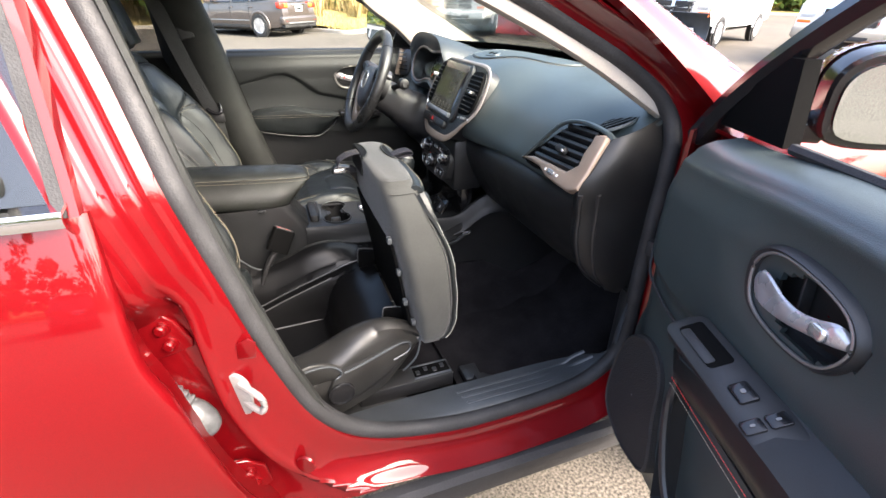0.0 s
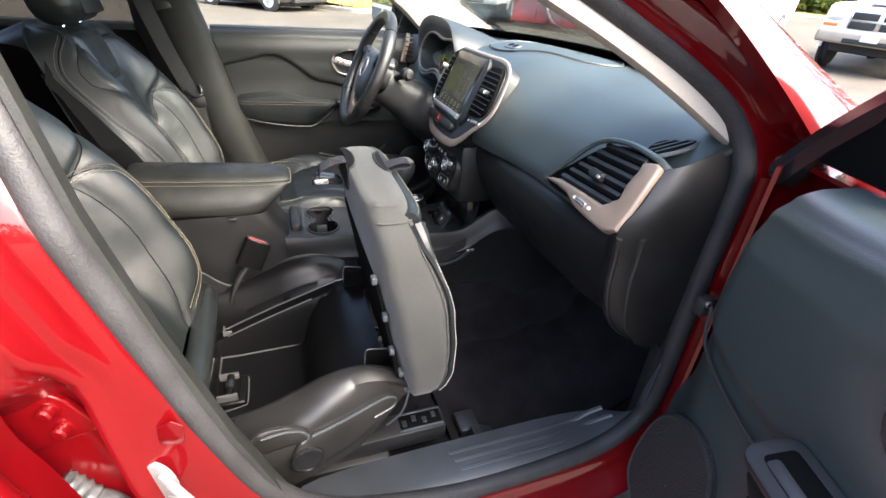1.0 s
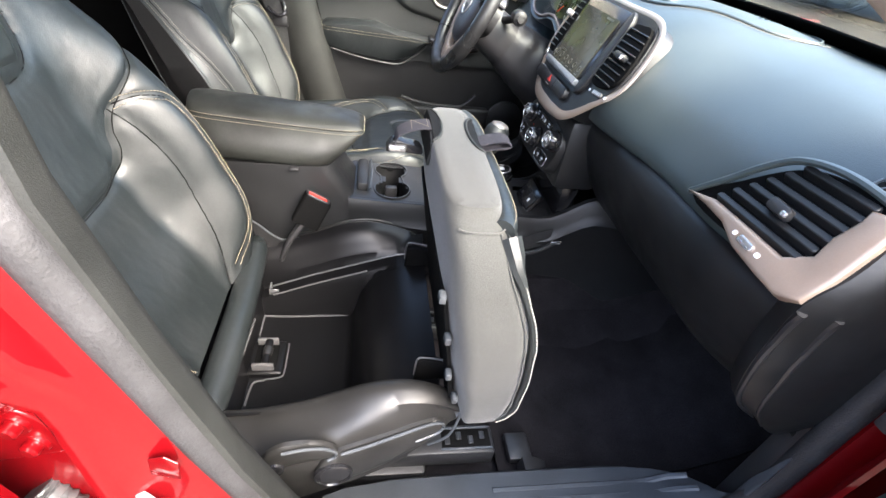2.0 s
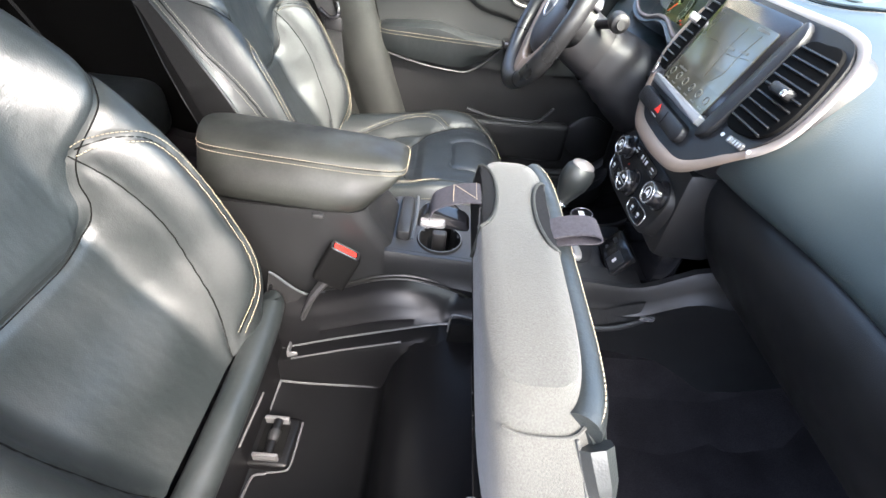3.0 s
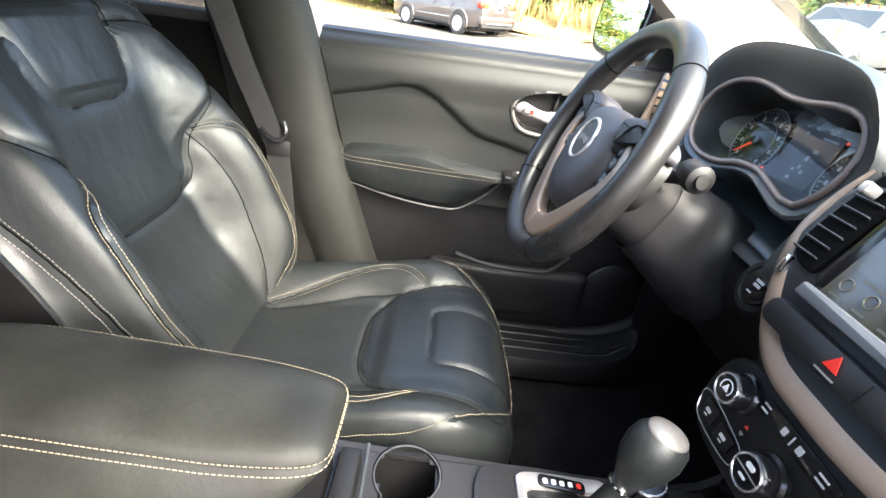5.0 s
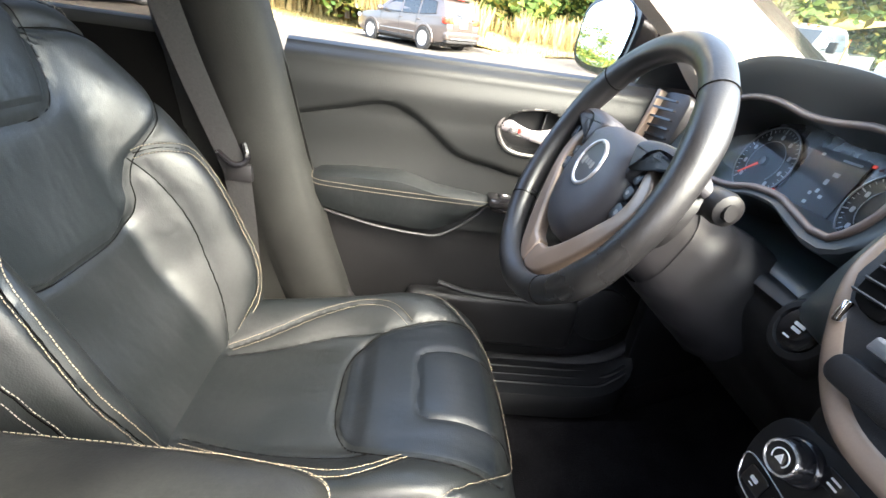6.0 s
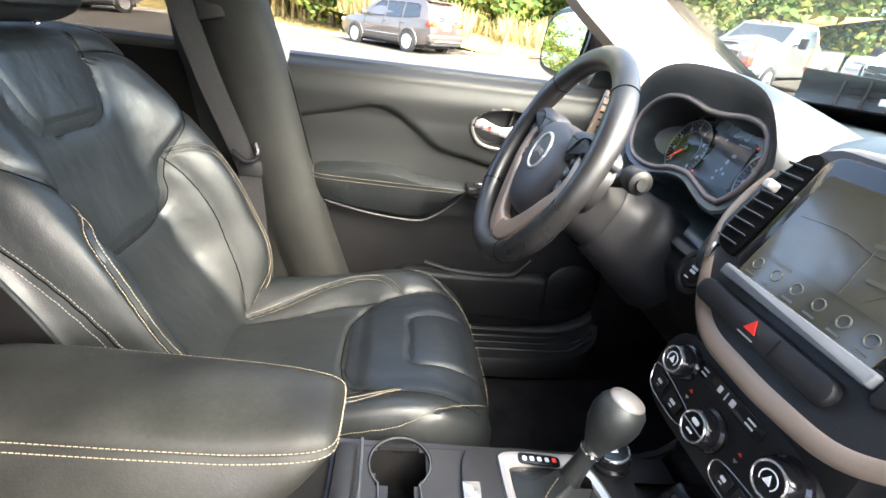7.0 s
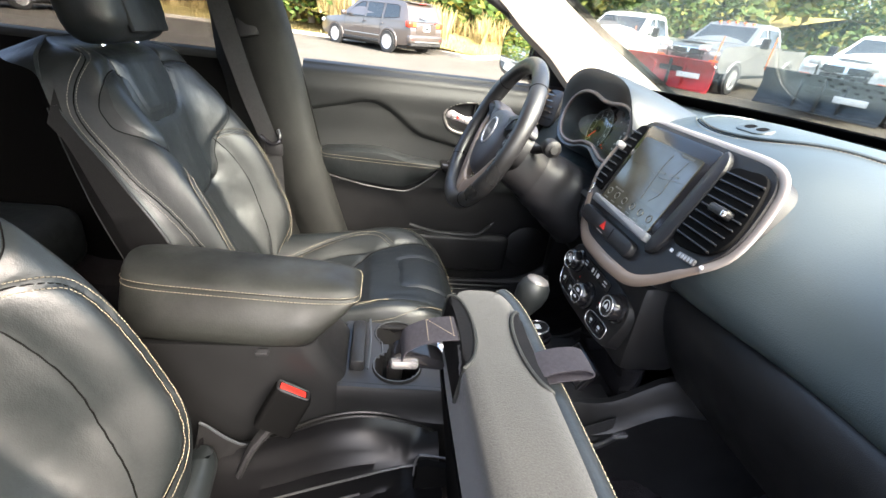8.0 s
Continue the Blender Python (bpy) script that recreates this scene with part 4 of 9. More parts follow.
        for j in range(7):
            rows.append([over(-1.05 + (dx + 1.05) * j / 6, yy * 0.98, 0.0012) for dx, yy in arc[1:-1]])
        part("slot_patch", thick(skin(rows), 0.001), VINYL, c, "dark lining of the strap slot")
    for z in (0.66, 0.72, 0.80, 0.88):
        x = lerp_table([(0.57, 0.405), (0.65, 0.392), (0.75, 0.368), (0.90, 0.342), (0.985, 0.334)], z)
        part("cover_clip", box(x - 0.004, y - 0.200, z, 0.010, 0.016, 0.014, 0.003), SILL, c, "grey plastic cover clip")
    # dark hinge plate between tray and cushion
    part("hinge_plate", thick(skin([[(x, y + k, z) for k in (-0.19, 0.19)] for x, z in ((0.392, 0.60), (0.378, 0.70), (0.350, 0.86))]), 0.005), VOID, c)
    return c


def tray_floor(x):
    """Height of the tub's floor and of the ramp at its front."""
    return lerp_table([(-0.012, 0.60), (-0.006, 0.545), (0.0, 0.50), (0.003, 0.45), (0.008, 0.435), (0.02, 0.432), (0.205, 0.432), (0.214, 0.436), (0.222, 0.448), (0.230, 0.475), (0.240, 0.515), (0.255, 0.548), (0.28, 0.574), (0.32, 0.592), (0.378, 0.602)], x)


def shroud_section(x):
    """Inner wall of the tub at x: up to a ledge, then a hollow rise to the shroud's ridge."""
    f = tray_floor(x)
    e = max(glide([(-0.012, 0.472), (0.025, 0.485), (0.13, 0.527), (0.246, 0.569), (0.30, 0.588), (0.378, 0.606)], x), f + 0.002)
    r = glide([(-0.02, 0.585), (0.03, 0.588), (0.088, 0.599), (0.131, 0.613), (0.185, 0.637), (0.24, 0.648), (0.288, 0.643), (0.347, 0.625), (0.378, 0.610)], x)
    mid = max(0.5 * (e + r) - 0.012, e + 0.006)
    return [(-0.200, f), (-0.196, f + 0.0015), (-0.186, max(e - 0.010, f + 0.0016)), (-0.182, max(e - 0.002, f + 0.0017)), (-0.177, e), (-0.155, e + 0.001), (-0.151, e + 0.005),
            (-0.147, mid), (-0.142, max(r - 0.052, mid + 0.004)), (-0.135, max(r - 0.031, mid + 0.01)), (-0.125, max(r - 0.015, mid + 0.014)), (-0.112, max(r - 0.005, mid + 0.017)), (-0.100, r), (-0.0955, r - 0.004)]


def shroud_z(x, y):
    return lerp_table(shroud_section(x), y)


def tray(seat, y):
    """The black storage tub under the cushion, with a ramp at its front."""
    xs = [-0.012, -0.006, 0.0, 0.003, 0.008, 0.02, 0.06, 0.10, 0.15, 0.205, 0.214, 0.222, 0.230, 0.240, 0.255, 0.28, 0.32, 0.35, 0.378]
    rows = [[(x, k, tray_floor(x)) for k in (-0.557, -0.55, -0.48, -0.38, -0.28, -0.21, -0.193)] for x in xs]
    t = part("storage_tray", thick(skin(rows), -0.005), TRAYP, seat, "glossy black plastic storage tray")
    fine = [-0.012 + 0.39 * i / 78 for i in range(79)]
    part("tray_side", thick(skin([[(x, k, z) for k, z in shroud_section(x)] for x in fine]), -0.004), TRAYP, t, "hollow glossy inner wall with a ledge")
    part("tray_side", thick(skin([[(x, -0.556, tray_floor(x)), (x, -0.560, max(tray_floor(x), 0.50)), (x, -0.566, max(tray_floor(x), 0.605))] for x in xs]), 0.004), TRAYP, t)
    # pale strips along ledge, floor and rear wall: edge highlights put into the colour
    part("ledge_glint", tube([(x, -0.1560, shroud_section(x)[6][1] + 0.0035) for x in fine if 0.024 < x < 0.35], 0.0019, 6), TRAYE, t)
    part("ledge_glint", tube([(x, -0.1840, shroud_section(x)[4][1] + 0.0035) for x in fine if 0.03 < x < 0.25], 0.0019, 6), TRAYE, t)
    part("floor_glint", tube(spline([(0.208, -0.197, 0.440), (0.15, -0.200, 0.439), (0.06, -0.203, 0.439), (0.016, -0.203, 0.440), (0.012, -0.209, 0.441), (0.011, -0.235, 0.441), (0.011, -0.268, 0.441)], 5), 0.0024, 6), TRAYE, t)
    part("floor_glint", tube(spline([(0.042, -0.386, 0.4395), (0.026, -0.389, 0.4395), (0.020, -0.40, 0.4395), (0.016, -0.445, 0.4395)], 5), 0.0022, 6), TRAYE, t)
    part("corner_peg", joined(box(0.024, -0.166, 0.494, 0.004, 0.026, 0.022, 0.0012, 1), box(0.034, -0.1775, 0.494, 0.020, 0.004, 0.020, 0.0012, 1)), TRAYE, t, "small moulded corner peg")
    part("wall_rib", tube([(0.008, -0.268, 0.498), (0.006, -0.375, 0.505)], 0.0022, 6), TRAYE, t)
    # latch catch: a block with a raised outline, two jaws and a roller between them
    lb = part("latch_block", box(0.040, -0.332, 0.434, 0.076, 0.092, 0.034, 0.008, 3), TRAYP, t, "black latch block")
    # the outline's highlight is put into its pale colour
    part("block_glint", tube(spline([(0.079, -0.287, 0.4395), (0.080, -0.33, 0.4395), (0.079, -0.370, 0.4395), (0.070, -0.379, 0.4395), (0.042, -0.384, 0.4395)], 4), 0.0018, 6), TRAYE, lb)
    part("latch_slot", box(0.040, -0.332, 0.451, 0.046, 0.058, 0.003, 0.001), VOID, lb)
    for k in (-0.297, -0.366):
        part("latch_jaw", box(0.038, k, 0.458, 0.044, 0.007, 0.022, 0.0025), TRAYE, lb, "grey worn latch jaw")
    part("latch_roller", tube([(0.042, -0.300, 0.462), (0.042, -0.363, 0.462)], 0.0085, 12), TRAYP, lb)
    part("latch_tongue", lathe([(0.0105, -0.010), (0.0110, -0.004), (0.0105, 0.004), (0.009, 0.010)], 16, frame_of((0.042, -0.330, 0.462), (1, 0, 0), (0, 0, 1))), PLASTIC, lb)
    # hinge brackets at the front corners
    for k, d in ((-0.497, -0.006), (-0.186, 0.006)):
        hb = part("hinge_bracket", prism([(0.332, 0.602), (0.336, 0.652), (0.350, 0.655), (0.412, 0.640), (0.415, 0.604)], 0.012, frame_of((0, k, 0), (1, 0, 0), (0, 0, 1)), 0.002), VOID, t, "black hinge bracket")
        # pale strip: the bracket edge's highlight as colour
        part("bracket_glint", tube(spline([(0.333, k + d, 0.610), (0.335, k + d, 0.650), (0.350, k + d, 0.656), (0.412, k + d, 0.641)], 4), 0.0018, 6), TRAYE, hb)
    return t


def passenger_seat():
    y = -0.385
    seat = thing("passenger_seat", "black leather passenger seat, cushion tipped up over a tray", "car seat", "front seats", at=(0.15, y, 0.36))
    backrest(seat, y, 1)
    head_restraint(seat, y)
    flipped_cushion(seat, y)
    tray(seat, y)
    part("seat_base", place(box(0.16, 0, 0.395, 0.42, 0.40, 0.04, 0.01), y), PLASTIC, seat)
    # padded roll where backrest meets cushion
    part("base_roll", tube(spline([(-0.008, y + 0.238, 0.620), (-0.001, y + 0.225, 0.604), (0.004, y + 0.1, 0.594), (0.004, y - 0.1, 0.588), (-0.002, y - 0.225, 0.590)], 6), [0.006, 0.016, 0.021, 0.024, 0.025, 0.026] + [0.027] * 19, 12), LEATHER, seat, "padded leather roll")
    # strips of the inner shroud beside the tunnel, past a dark gap
    fine = [0.085 + 0.29 * i / 40 for i in range(41)]
    for y0, y1, up in ((-0.0935, -0.087, 0.001), (-0.0855, -0.079, 0.003)):
        part("inner_shroud", thick(skin([[(x, k, shroud_section(x)[12][1] + up + d) for k, d in ((y0, -0.02), (y0, -0.002), (y0 + 0.002, 0), (y1 - 0.002, 0), (y1, -0.002), (y1, -0.02))] for x in fine]), 0.001), SHIELD, seat, "thin black shroud strip")
    # cover round the buckle's stem, with its curved joint
    up = [(-0.014, -0.106, 0.648), (0.0, -0.106, 0.638), (0.022, -0.105, 0.614), (0.045, -0.104, 0.597), (0.062, -0.103, 0.5935), (0.088, -0.1005, 0.6015)]
    low = [(-0.018, -0.148), (-0.006, -0.146), (0.010, -0.143), (0.030, -0.1415), (0.052, -0.139), (0.064, -0.136)]
    rows = []
    for j in range(7):
        k = j / 6
        row = []
        for (ax, ay, az), (bx, by) in zip(up, low):
            x, w = ax + (bx - ax) * k, ay + (by - ay) * k
            x += 0.016 * math.sin(math.pi * k) * step(0.03, 0.09, ax)
            row.append((x, w, max(az + (shroud_z(max(bx, -0.01), by) + 0.003 - az) * k - 0.006 * math.sin(math.pi * k), shroud_z(max(x, -0.01), w) + 0.0025)))
        rows.append(row)
    sc = part("shroud_cap", thick(skin(rows), 0.003), VINYL, seat, "black plastic cover by the buckle")
    part("cap_edge", tube(spline(up, 5), 0.0024, 7), SILL, sc)
    part("cap_joint", tube(spline([r[-1] for r in rows] + rows[-1][-2:1:-1], 3), 0.0016, 6), VOID, sc)
    # outer side shield with its levers
    def outer(x):
        return glide([(-0.10, -0.655), (0.0, -0.656), (0.12, -0.650), (0.20, -0.634), (0.30, -0.612), (0.37, -0.594), (0.41, -0.578)], x)

    rows = []
    for i in range(53):
        x = -0.10 + 0.51 * i / 52
        top = glide([(-0.10, 0.585), (0.0, 0.598), (0.08, 0.604), (0.149, 0.622), (0.20, 0.644), (0.245, 0.664), (0.29, 0.674), (0.335, 0.670), (0.38, 0.648), (0.41, 0.618)], x)
        lo = glide([(-0.10, 0.455), (0.20, 0.475), (0.30, 0.50), (0.345, 0.535), (0.375, 0.565), (0.41, 0.60)], x)
        w = outer(x)
        rows.append([(x, -0.548, min(top - 0.03, 0.60)), (x, -0.550, top - 0.012), (x, -0.557, top - 0.003), (x, -0.568, top), (x, -0.580, top - 0.003), (x, (w - 0.582) / 2, top - 0.011), (x, w + 0.009, max(top - 0.024, lo + 0.008)), (x, w + 0.001, max(top - 0.040, lo + 0.006)), (x, w, 0.5 * (top - 0.03 + lo)), (x, w + 0.004, lo + 0.005), (x, w + 0.016, lo)])
    part("side_shield", thick(skin(rows), 0.004), SHIELD, seat, "worn black plastic side shield")

    def lever(stations, deep):
        rows = []
        n = 8 * (len(stations) - 1)
        for i in range(n + 1):
            x = stations[0][0] + (stations[-1][0] - stations[0][0]) * i / n
            z, h = glide([(q[0], q[1]) for q in stations], x), max(glide([(q[0], q[2]) for q in stations], x), 0.004)
            rows.append([(x, outer(x) + 0.002 - deep * math.sin(math.pi * k / 12) ** 0.45, z + h * 0.5 * math.cos(math.pi * k / 12)) for k in range(13)])
        return thick(skin(rows), 0.003)

    def rim(pts, parent):
        return part("lever_outline", tube(spline([(x, outer(x) - 0.011, z) for x, z in pts], 6), 0.0026, 7), SILL, parent, "pale worn lever rim")

    lv = part("height_lever", lever(((0.176, 0.553, 0.02), (0.19, 0.556, 0.07), (0.21, 0.560, 0.092), (0.25, 0.566, 0.094), (0.29, 0.576, 0.086), (0.33, 0.590, 0.072), (0.36, 0.600, 0.048), (0.374, 0.604, 0.022), (0.379, 0.605, 0.008)), 0.013), SHIELD, seat, "long black height lever")
    rim([(0.215, 0.606), (0.26, 0.612), (0.31, 0.622), (0.35, 0.627), (0.370, 0.620), (0.374, 0.606), (0.365, 0.594), (0.33, 0.588)], lv)
    part("lever_cap", lathe([(0.030, 0), (0.029, 0.005), (0.026, 0.0065), (0.025, 0.004), (0, 0.004)], 26, frame_of((0.203, outer(0.203) - 0.010, 0.553), (1, 0.1, 0), (0, 0, 1))), PIANO, lv, "round gloss black pivot cap")
    rc = part("recline_lever", lever(((0.107, 0.622, 0.012), (0.115, 0.620, 0.044), (0.135, 0.626, 0.054), (0.16, 0.624, 0.052), (0.185, 0.616, 0.044), (0.202, 0.608, 0.028), (0.210, 0.606, 0.008)), 0.011), SHIELD, seat, "short black recline lever")
    rim([(0.135, 0.646), (0.165, 0.644), (0.19, 0.634), (0.206, 0.618), (0.207, 0.604), (0.196, 0.598)], rc)
    part("lever_cap", lathe([(0.013, 0), (0.012, 0.004), (0, 0.005)], 16, frame_of((0.124, outer(0.124) - 0.009, 0.606), (1, 0.1, 0), (0, 0, 1))), PIANO, rc)
    for k in (-0.157, 0.157):
        r = part("seat_rail", box(0.375, y + k, 0.437, 0.25, 0.060, 0.045, 0.006), PLASTIC, seat, "dark steel seat rail with plastic cover")
        part("rail_slot", box(0.445, y + k, 0.4600, 0.095, 0.036, 0.003, 0.001), VOID, r)
        for j in (-1, 1):
            part("slot_rim", box(0.445, y + k + j * 0.021, 0.4605, 0.10, 0.004, 0.005, 0.001, 1), SILL, r)
        for j in range(4):
            part("rail_tooth", box(0.408 + j * 0.023, y + k + (0.004 if j % 2 else -0.005), 0.4625, 0.010, 0.016, 0.003, 0.001, 1), PLASTIC, r)
        part("rail_foot", prism([(0.555, 0.40), (0.560, 0.432), (0.585, 0.430), (0.612, 0.412), (0.612, 0.40)], 0.034, frame_of((0, y + k - 0.028, 0), (1, 0, 0), (0, 0, 1)), 0.003), PLASTIC, r)
    # black cable whose thin highlights are put into a grey colour
    part("trim_wire", tube(spline([(0.408, y - 0.195, 0.645), (0.404, y - 0.20, 0.60), (0.390, y - 0.205, 0.555), (0.36, y - 0.20, 0.52)], 5), 0.0024, 6), SILL, seat, "loose black trim cable, greyed for its highlights")
    return seat


passenger_seat()

# ---- dashboard ----
dash = thing("dashboard", "soft black dashboard with bronze and silver trim", "dashboard", at=(0.9, 0, 0.7))


def dash_profile(y):
    """Points (x, z) from the windscreen down to the lower lip of the pad at y."""
    c = math.exp(-((y + 0.02) / 0.21) ** 4)           # the centre stack stands up
    d = step(0.13, 0.24, y)                           # driver's side
    e = step(-0.50, -0.70, y)                         # towards the door
    lift = 0.055 * c + 0.02 * d
    b = 0.068 * math.exp(-((y + 0.03) / 0.25) ** 4)   # and forward, to meet the stack's trim
    n = step(0.215, 0.255, y) * step(0.575, 0.535, y)  # the pad gives way to the cluster
    away = ((0, 0), (0, 0), (0.02, -0.01), (0.06, -0.02), (0.095, -0.025), (0.125, -0.025), (0.12, -0.01), (0.04, 0.0), (0.02, 0), (0, 0))
    return [(x - b * k + n * p, z + n * q) for (x, z), k, (p, q) in zip(_dash_points(c, d, e, lift), (0, 0, 0.1, 0.4, 0.75, 1.0, 1.0, 0.7, 0.5, 0.2), away)]


def _dash_points(c, d, e, lift):
    return [(1.24, 1.12), (1.12, 1.15 - 0.02 * e), (0.99, 1.158 - 0.025 * e + 0.35 * lift), (0.89, 1.142 - 0.02 * e + 0.75 * lift), (0.825 + 0.02 * e, 1.11 + 0.85 * lift), (0.775 + 0.025 * e, 1.065 + 0.6 * lift),
            (0.738 + 0.025 * e, 1.01 + 0.2 * lift), (0.722 + 0.02 * e, 0.975), (0.732 + 0.02 * e, 0.955), (0.78, 0.945)]


def lower_profile(y):
    """The hard lower dash below the pad's crease."""
    e = step(-0.52, -0.70, y)
    d = step(0.12, 0.22, y)
    return [(0.775, 0.958), (0.735 + 0.015 * e, 0.955), (0.718 + 0.02 * e + 0.02 * d, 0.942), (0.714 + 0.03 * e + 0.02 * d, 0.915), (0.728 + 0.04 * e + 0.02 * d, 0.87), (0.755 + 0.05 * e + 0.02 * d, 0.815), (0.80 + 0.06 * e, 0.755), (0.86 + 0.03 * e, 0.715), (0.95, 0.69), (1.2, 0.68)]


def sheet(profile, y0, y1, n, k=4):
    rows = []
    for i in range(n + 1):
        y = y0 + (y1 - y0) * i / n
        rows.append([(p.x, y, p.y) for p in spline([(x, z, 0) for x, z in profile(y)], k)])
    return rows


part("dash_pad", thick(skin(sheet(dash_profile, -0.712, 0.712, 56)), 0.008), SOFT, dash, "soft grained black dash pad")
part("lower_panel", thick(skin(sheet(lower_profile, -0.695, -0.12, 24)), 0.008), HARD, dash, "hard black lower dash panel")
part("knee_panel", thick(skin(sheet(lower_profile, 0.12, 0.70, 20)), 0.008), HARD, dash, "hard black knee panel")
# end of the dash beside the door
end = [(0.92, 1.135), (0.84, 1.105), (0.80, 1.075), (0.765, 1.03), (0.742, 0.97), (0.755, 0.88), (0.79, 0.79), (0.87, 0.72), (0.94, 0.70), (1.0, 0.72), (1.0, 1.13)]
part("end_panel", prism(end, -0.022, frame_of((0, 0.70, 0), (1, 0, 0), (0, 0, 1)), 0.012, 3), PLASTIC, dash, "black dash end cover")
part("glove_box_slot", tube(spline([(0.792, -0.30, 0.815), (0.752, -0.37, 0.855), (0.728, -0.43, 0.888)], 5), 0.006, 6, flat=0.6), PIANO, dash, "dark slot of the glove box handle")
part("glove_box_tip", box(0.722, -0.445, 0.893, 0.008, 0.02, 0.006, 0.002), SILVER, dash)

# top cover with its rim, stitched edge, grille strip and light sensor
def dash_top(x, y):
    p = spline([(a, b, 0) for a, b in dash_profile(y)], 8)
    for a, b in zip(p, p[1:]):
        if b.x <= x <= a.x:
            k = (a.x - x) / max(a.x - b.x, 1e-6)
            return a.y + (b.y - a.y) * k
    return p[-1].y


def over_dash(pts, lift, n=8, closed=False):
    return [Vector((p.x, p.y, dash_top(p.x, p.y) + lift)) for p in spline([(x, y, 0) for x, y in pts], n, closed)]


cover = [(0.800, 0.055), (0.86, 0.155), (0.97, 0.205), (1.07, 0.17), (1.095, 0.02), (1.075, -0.14), (1.01, -0.235), (0.93, -0.215), (0.86, -0.135), (0.805, -0.055)]
part("cover_rim", tube(over_dash(cover, 0.0012, 8, True), 0.0026, 8, True), SOFT, dash, "raised rim of the dash top cover")
part("cover_joint", tube(over_dash([(0.93 + (x - 0.93) * 1.035, -0.01 + (y + 0.01) * 1.03) for x, y in cover], -0.0002, 8, True), 0.0010, 6, True), VOID, dash)
ln = over_dash([(0.93 + (x - 0.93) * 1.09, -0.01 + (y + 0.01) * 1.07) for x, y in cover[-4:] + cover[:2]], 0.0008)
part("stitching", stitches(ln, lambda i: (-0.2, 0, 1)), DULL_THREAD, dash, "dull stitched edge", clean=False)
for j in range(13):
    for k in range(3):
        gx, gy = 0.985 + 0.014 * k - 0.0008 * (j - 6) ** 2, 0.012 * (j - 6) * 1.9
        part("grille_hole", prism(rounded(0.009, 0.0035, 0.0015, 2), 0.0008, Matrix.Translation((gx, gy, dash_top(gx, gy) + 0.0006)) @ pose(0, 0, 0, 0, 6, 90)), VOID, dash)
ls_ = part("light_sensor", prism(rounded(0.034, 0.060, 0.014, 6), 0.006, Matrix.Translation((0.832, -0.012, dash_top(0.832, -0.012) - 0.0035)) @ pose(0, 0, 0, 0, -16, 0), 0.002), SOFT, dash, "oblong black light sensor")
for k in (-0.013, 0.013):
    part("sensor_hole", prism(rounded(0.016, 0.018, 0.007, 4), 0.0008, Matrix.Translation((0.832, -0.012 + k, dash_top(0.832, -0.012 + k) + 0.0025)) @ pose(0, 0, 0, 0, -16, 0)), VOID, ls_)
for y0 in range(-14, 15):
    y = y0 * 0.036
    part("defroster_slat", box(1.10, y, dash_top(1.10, y) + 0.001, 0.05, 0.012, 0.003, 0.001, 1), VOID, dash)

# defroster vent by the passenger's window
vm = frame_of((0.825, -0.638, dash_top(0.825, -0.638) + 0.001), (0.9, -0.28, 0.32), (0.25, 0.9, 0.0))
vent_out = [(-0.055, -0.012), (-0.02, 0.022), (0.035, 0.026), (0.055, 0.008), (0.02, -0.022), (-0.02, -0.026)]
vent_out = [(p.x, p.y) for p in spline([(x, y, 0) for x, y in vent_out], 4, True)]
vs = part("side_defroster", prism([(x * 1.12, y * 1.2) for x, y in vent_out], 0.004, vm, 0.0015), SOFT, dash, "small slatted side defroster vent")
part("recess", prism([(x * 0.94, y * 0.9) for x, y in vent_out], 0.0052, vm), VOID, vs)
part("vent_rim", tube([vm @ Vector((x * 1.02, y * 1.05, 0.004)) for x, y in vent_out], 0.0018, 6, True), SILL, vs)
for k in (-0.013, 0.0, 0.013):
    part("slat", prism(rounded(0.078 - abs(k) * 1.4, 0.003, 0.0012, 2), 0.0015, vm @ pose(0.004 * k / 0.013, k, 0.005)), PLASTIC, vs)

# corner vent with its bronze bracket
VT = frame_of((0.708, -0.471, 0.989), (-0.002, -0.215, -0.008), (0.06, 0, 0.105))


cv = part("corner_vent", prism(smooth2([(0.01, -0.002), (0.045, 0.055), (0.085, 0.103), (0.13, 0.122), (0.19, 0.125), (0.217, 0.118), (0.21, 0.05), (0.20, 0.01), (0.12, 0.0)]), 0.012, VT @ pose(0, 0, -0.006), 0.004), VOID, dash, "black slatted corner air vent")
for k in range(6):
    b0 = 0.022 + k * 0.0165
    a0 = 0.045 + k * 0.010
    part("slat", prism(rounded(0.192 - a0, 0.009, 0.003, 2), 0.016, VT @ pose((a0 + 0.192) / 2, b0, 0.0, -32, 0, 4), 0.001, 1), HARD, cv)
part("slider", prism(rounded(0.034, 0.016, 0.006), 0.012, VT @ pose(0.125, 0.058, 0.012), 0.004), PLASTIC, cv)
part("slider_tip", prism(rounded(0.008, 0.007, 0.003), 0.004, VT @ pose(0.138, 0.056, 0.023), 0.0015), SILVER, cv)
band = [(0.0, 0.0), (0.045, 0.003), (0.083, 0.003), (0.122, -0.008), (0.17, -0.01), (0.206, -0.010), (0.230, 0.004), (0.232, 0.04), (0.227, 0.08), (0.223, 0.117), (0.212, 0.120), (0.187, 0.112), (0.190, 0.098), (0.188, 0.070), (0.194, 0.046), (0.174, 0.024), (0.112, 0.021), (0.05, 0.017)]
bb = part("vent_bracket", prism(band, 0.02, VT @ pose(0, 0, -0.004), 0.006, 3), BEIGE, dash, "satin bronze vent bracket")
part("vent_wheel", prism(rounded(0.026, 0.010, 0.004), 0.005, VT @ pose(0.135, 0.006, 0.015, 0, 0, 0), 0.002), SILVER, bb)
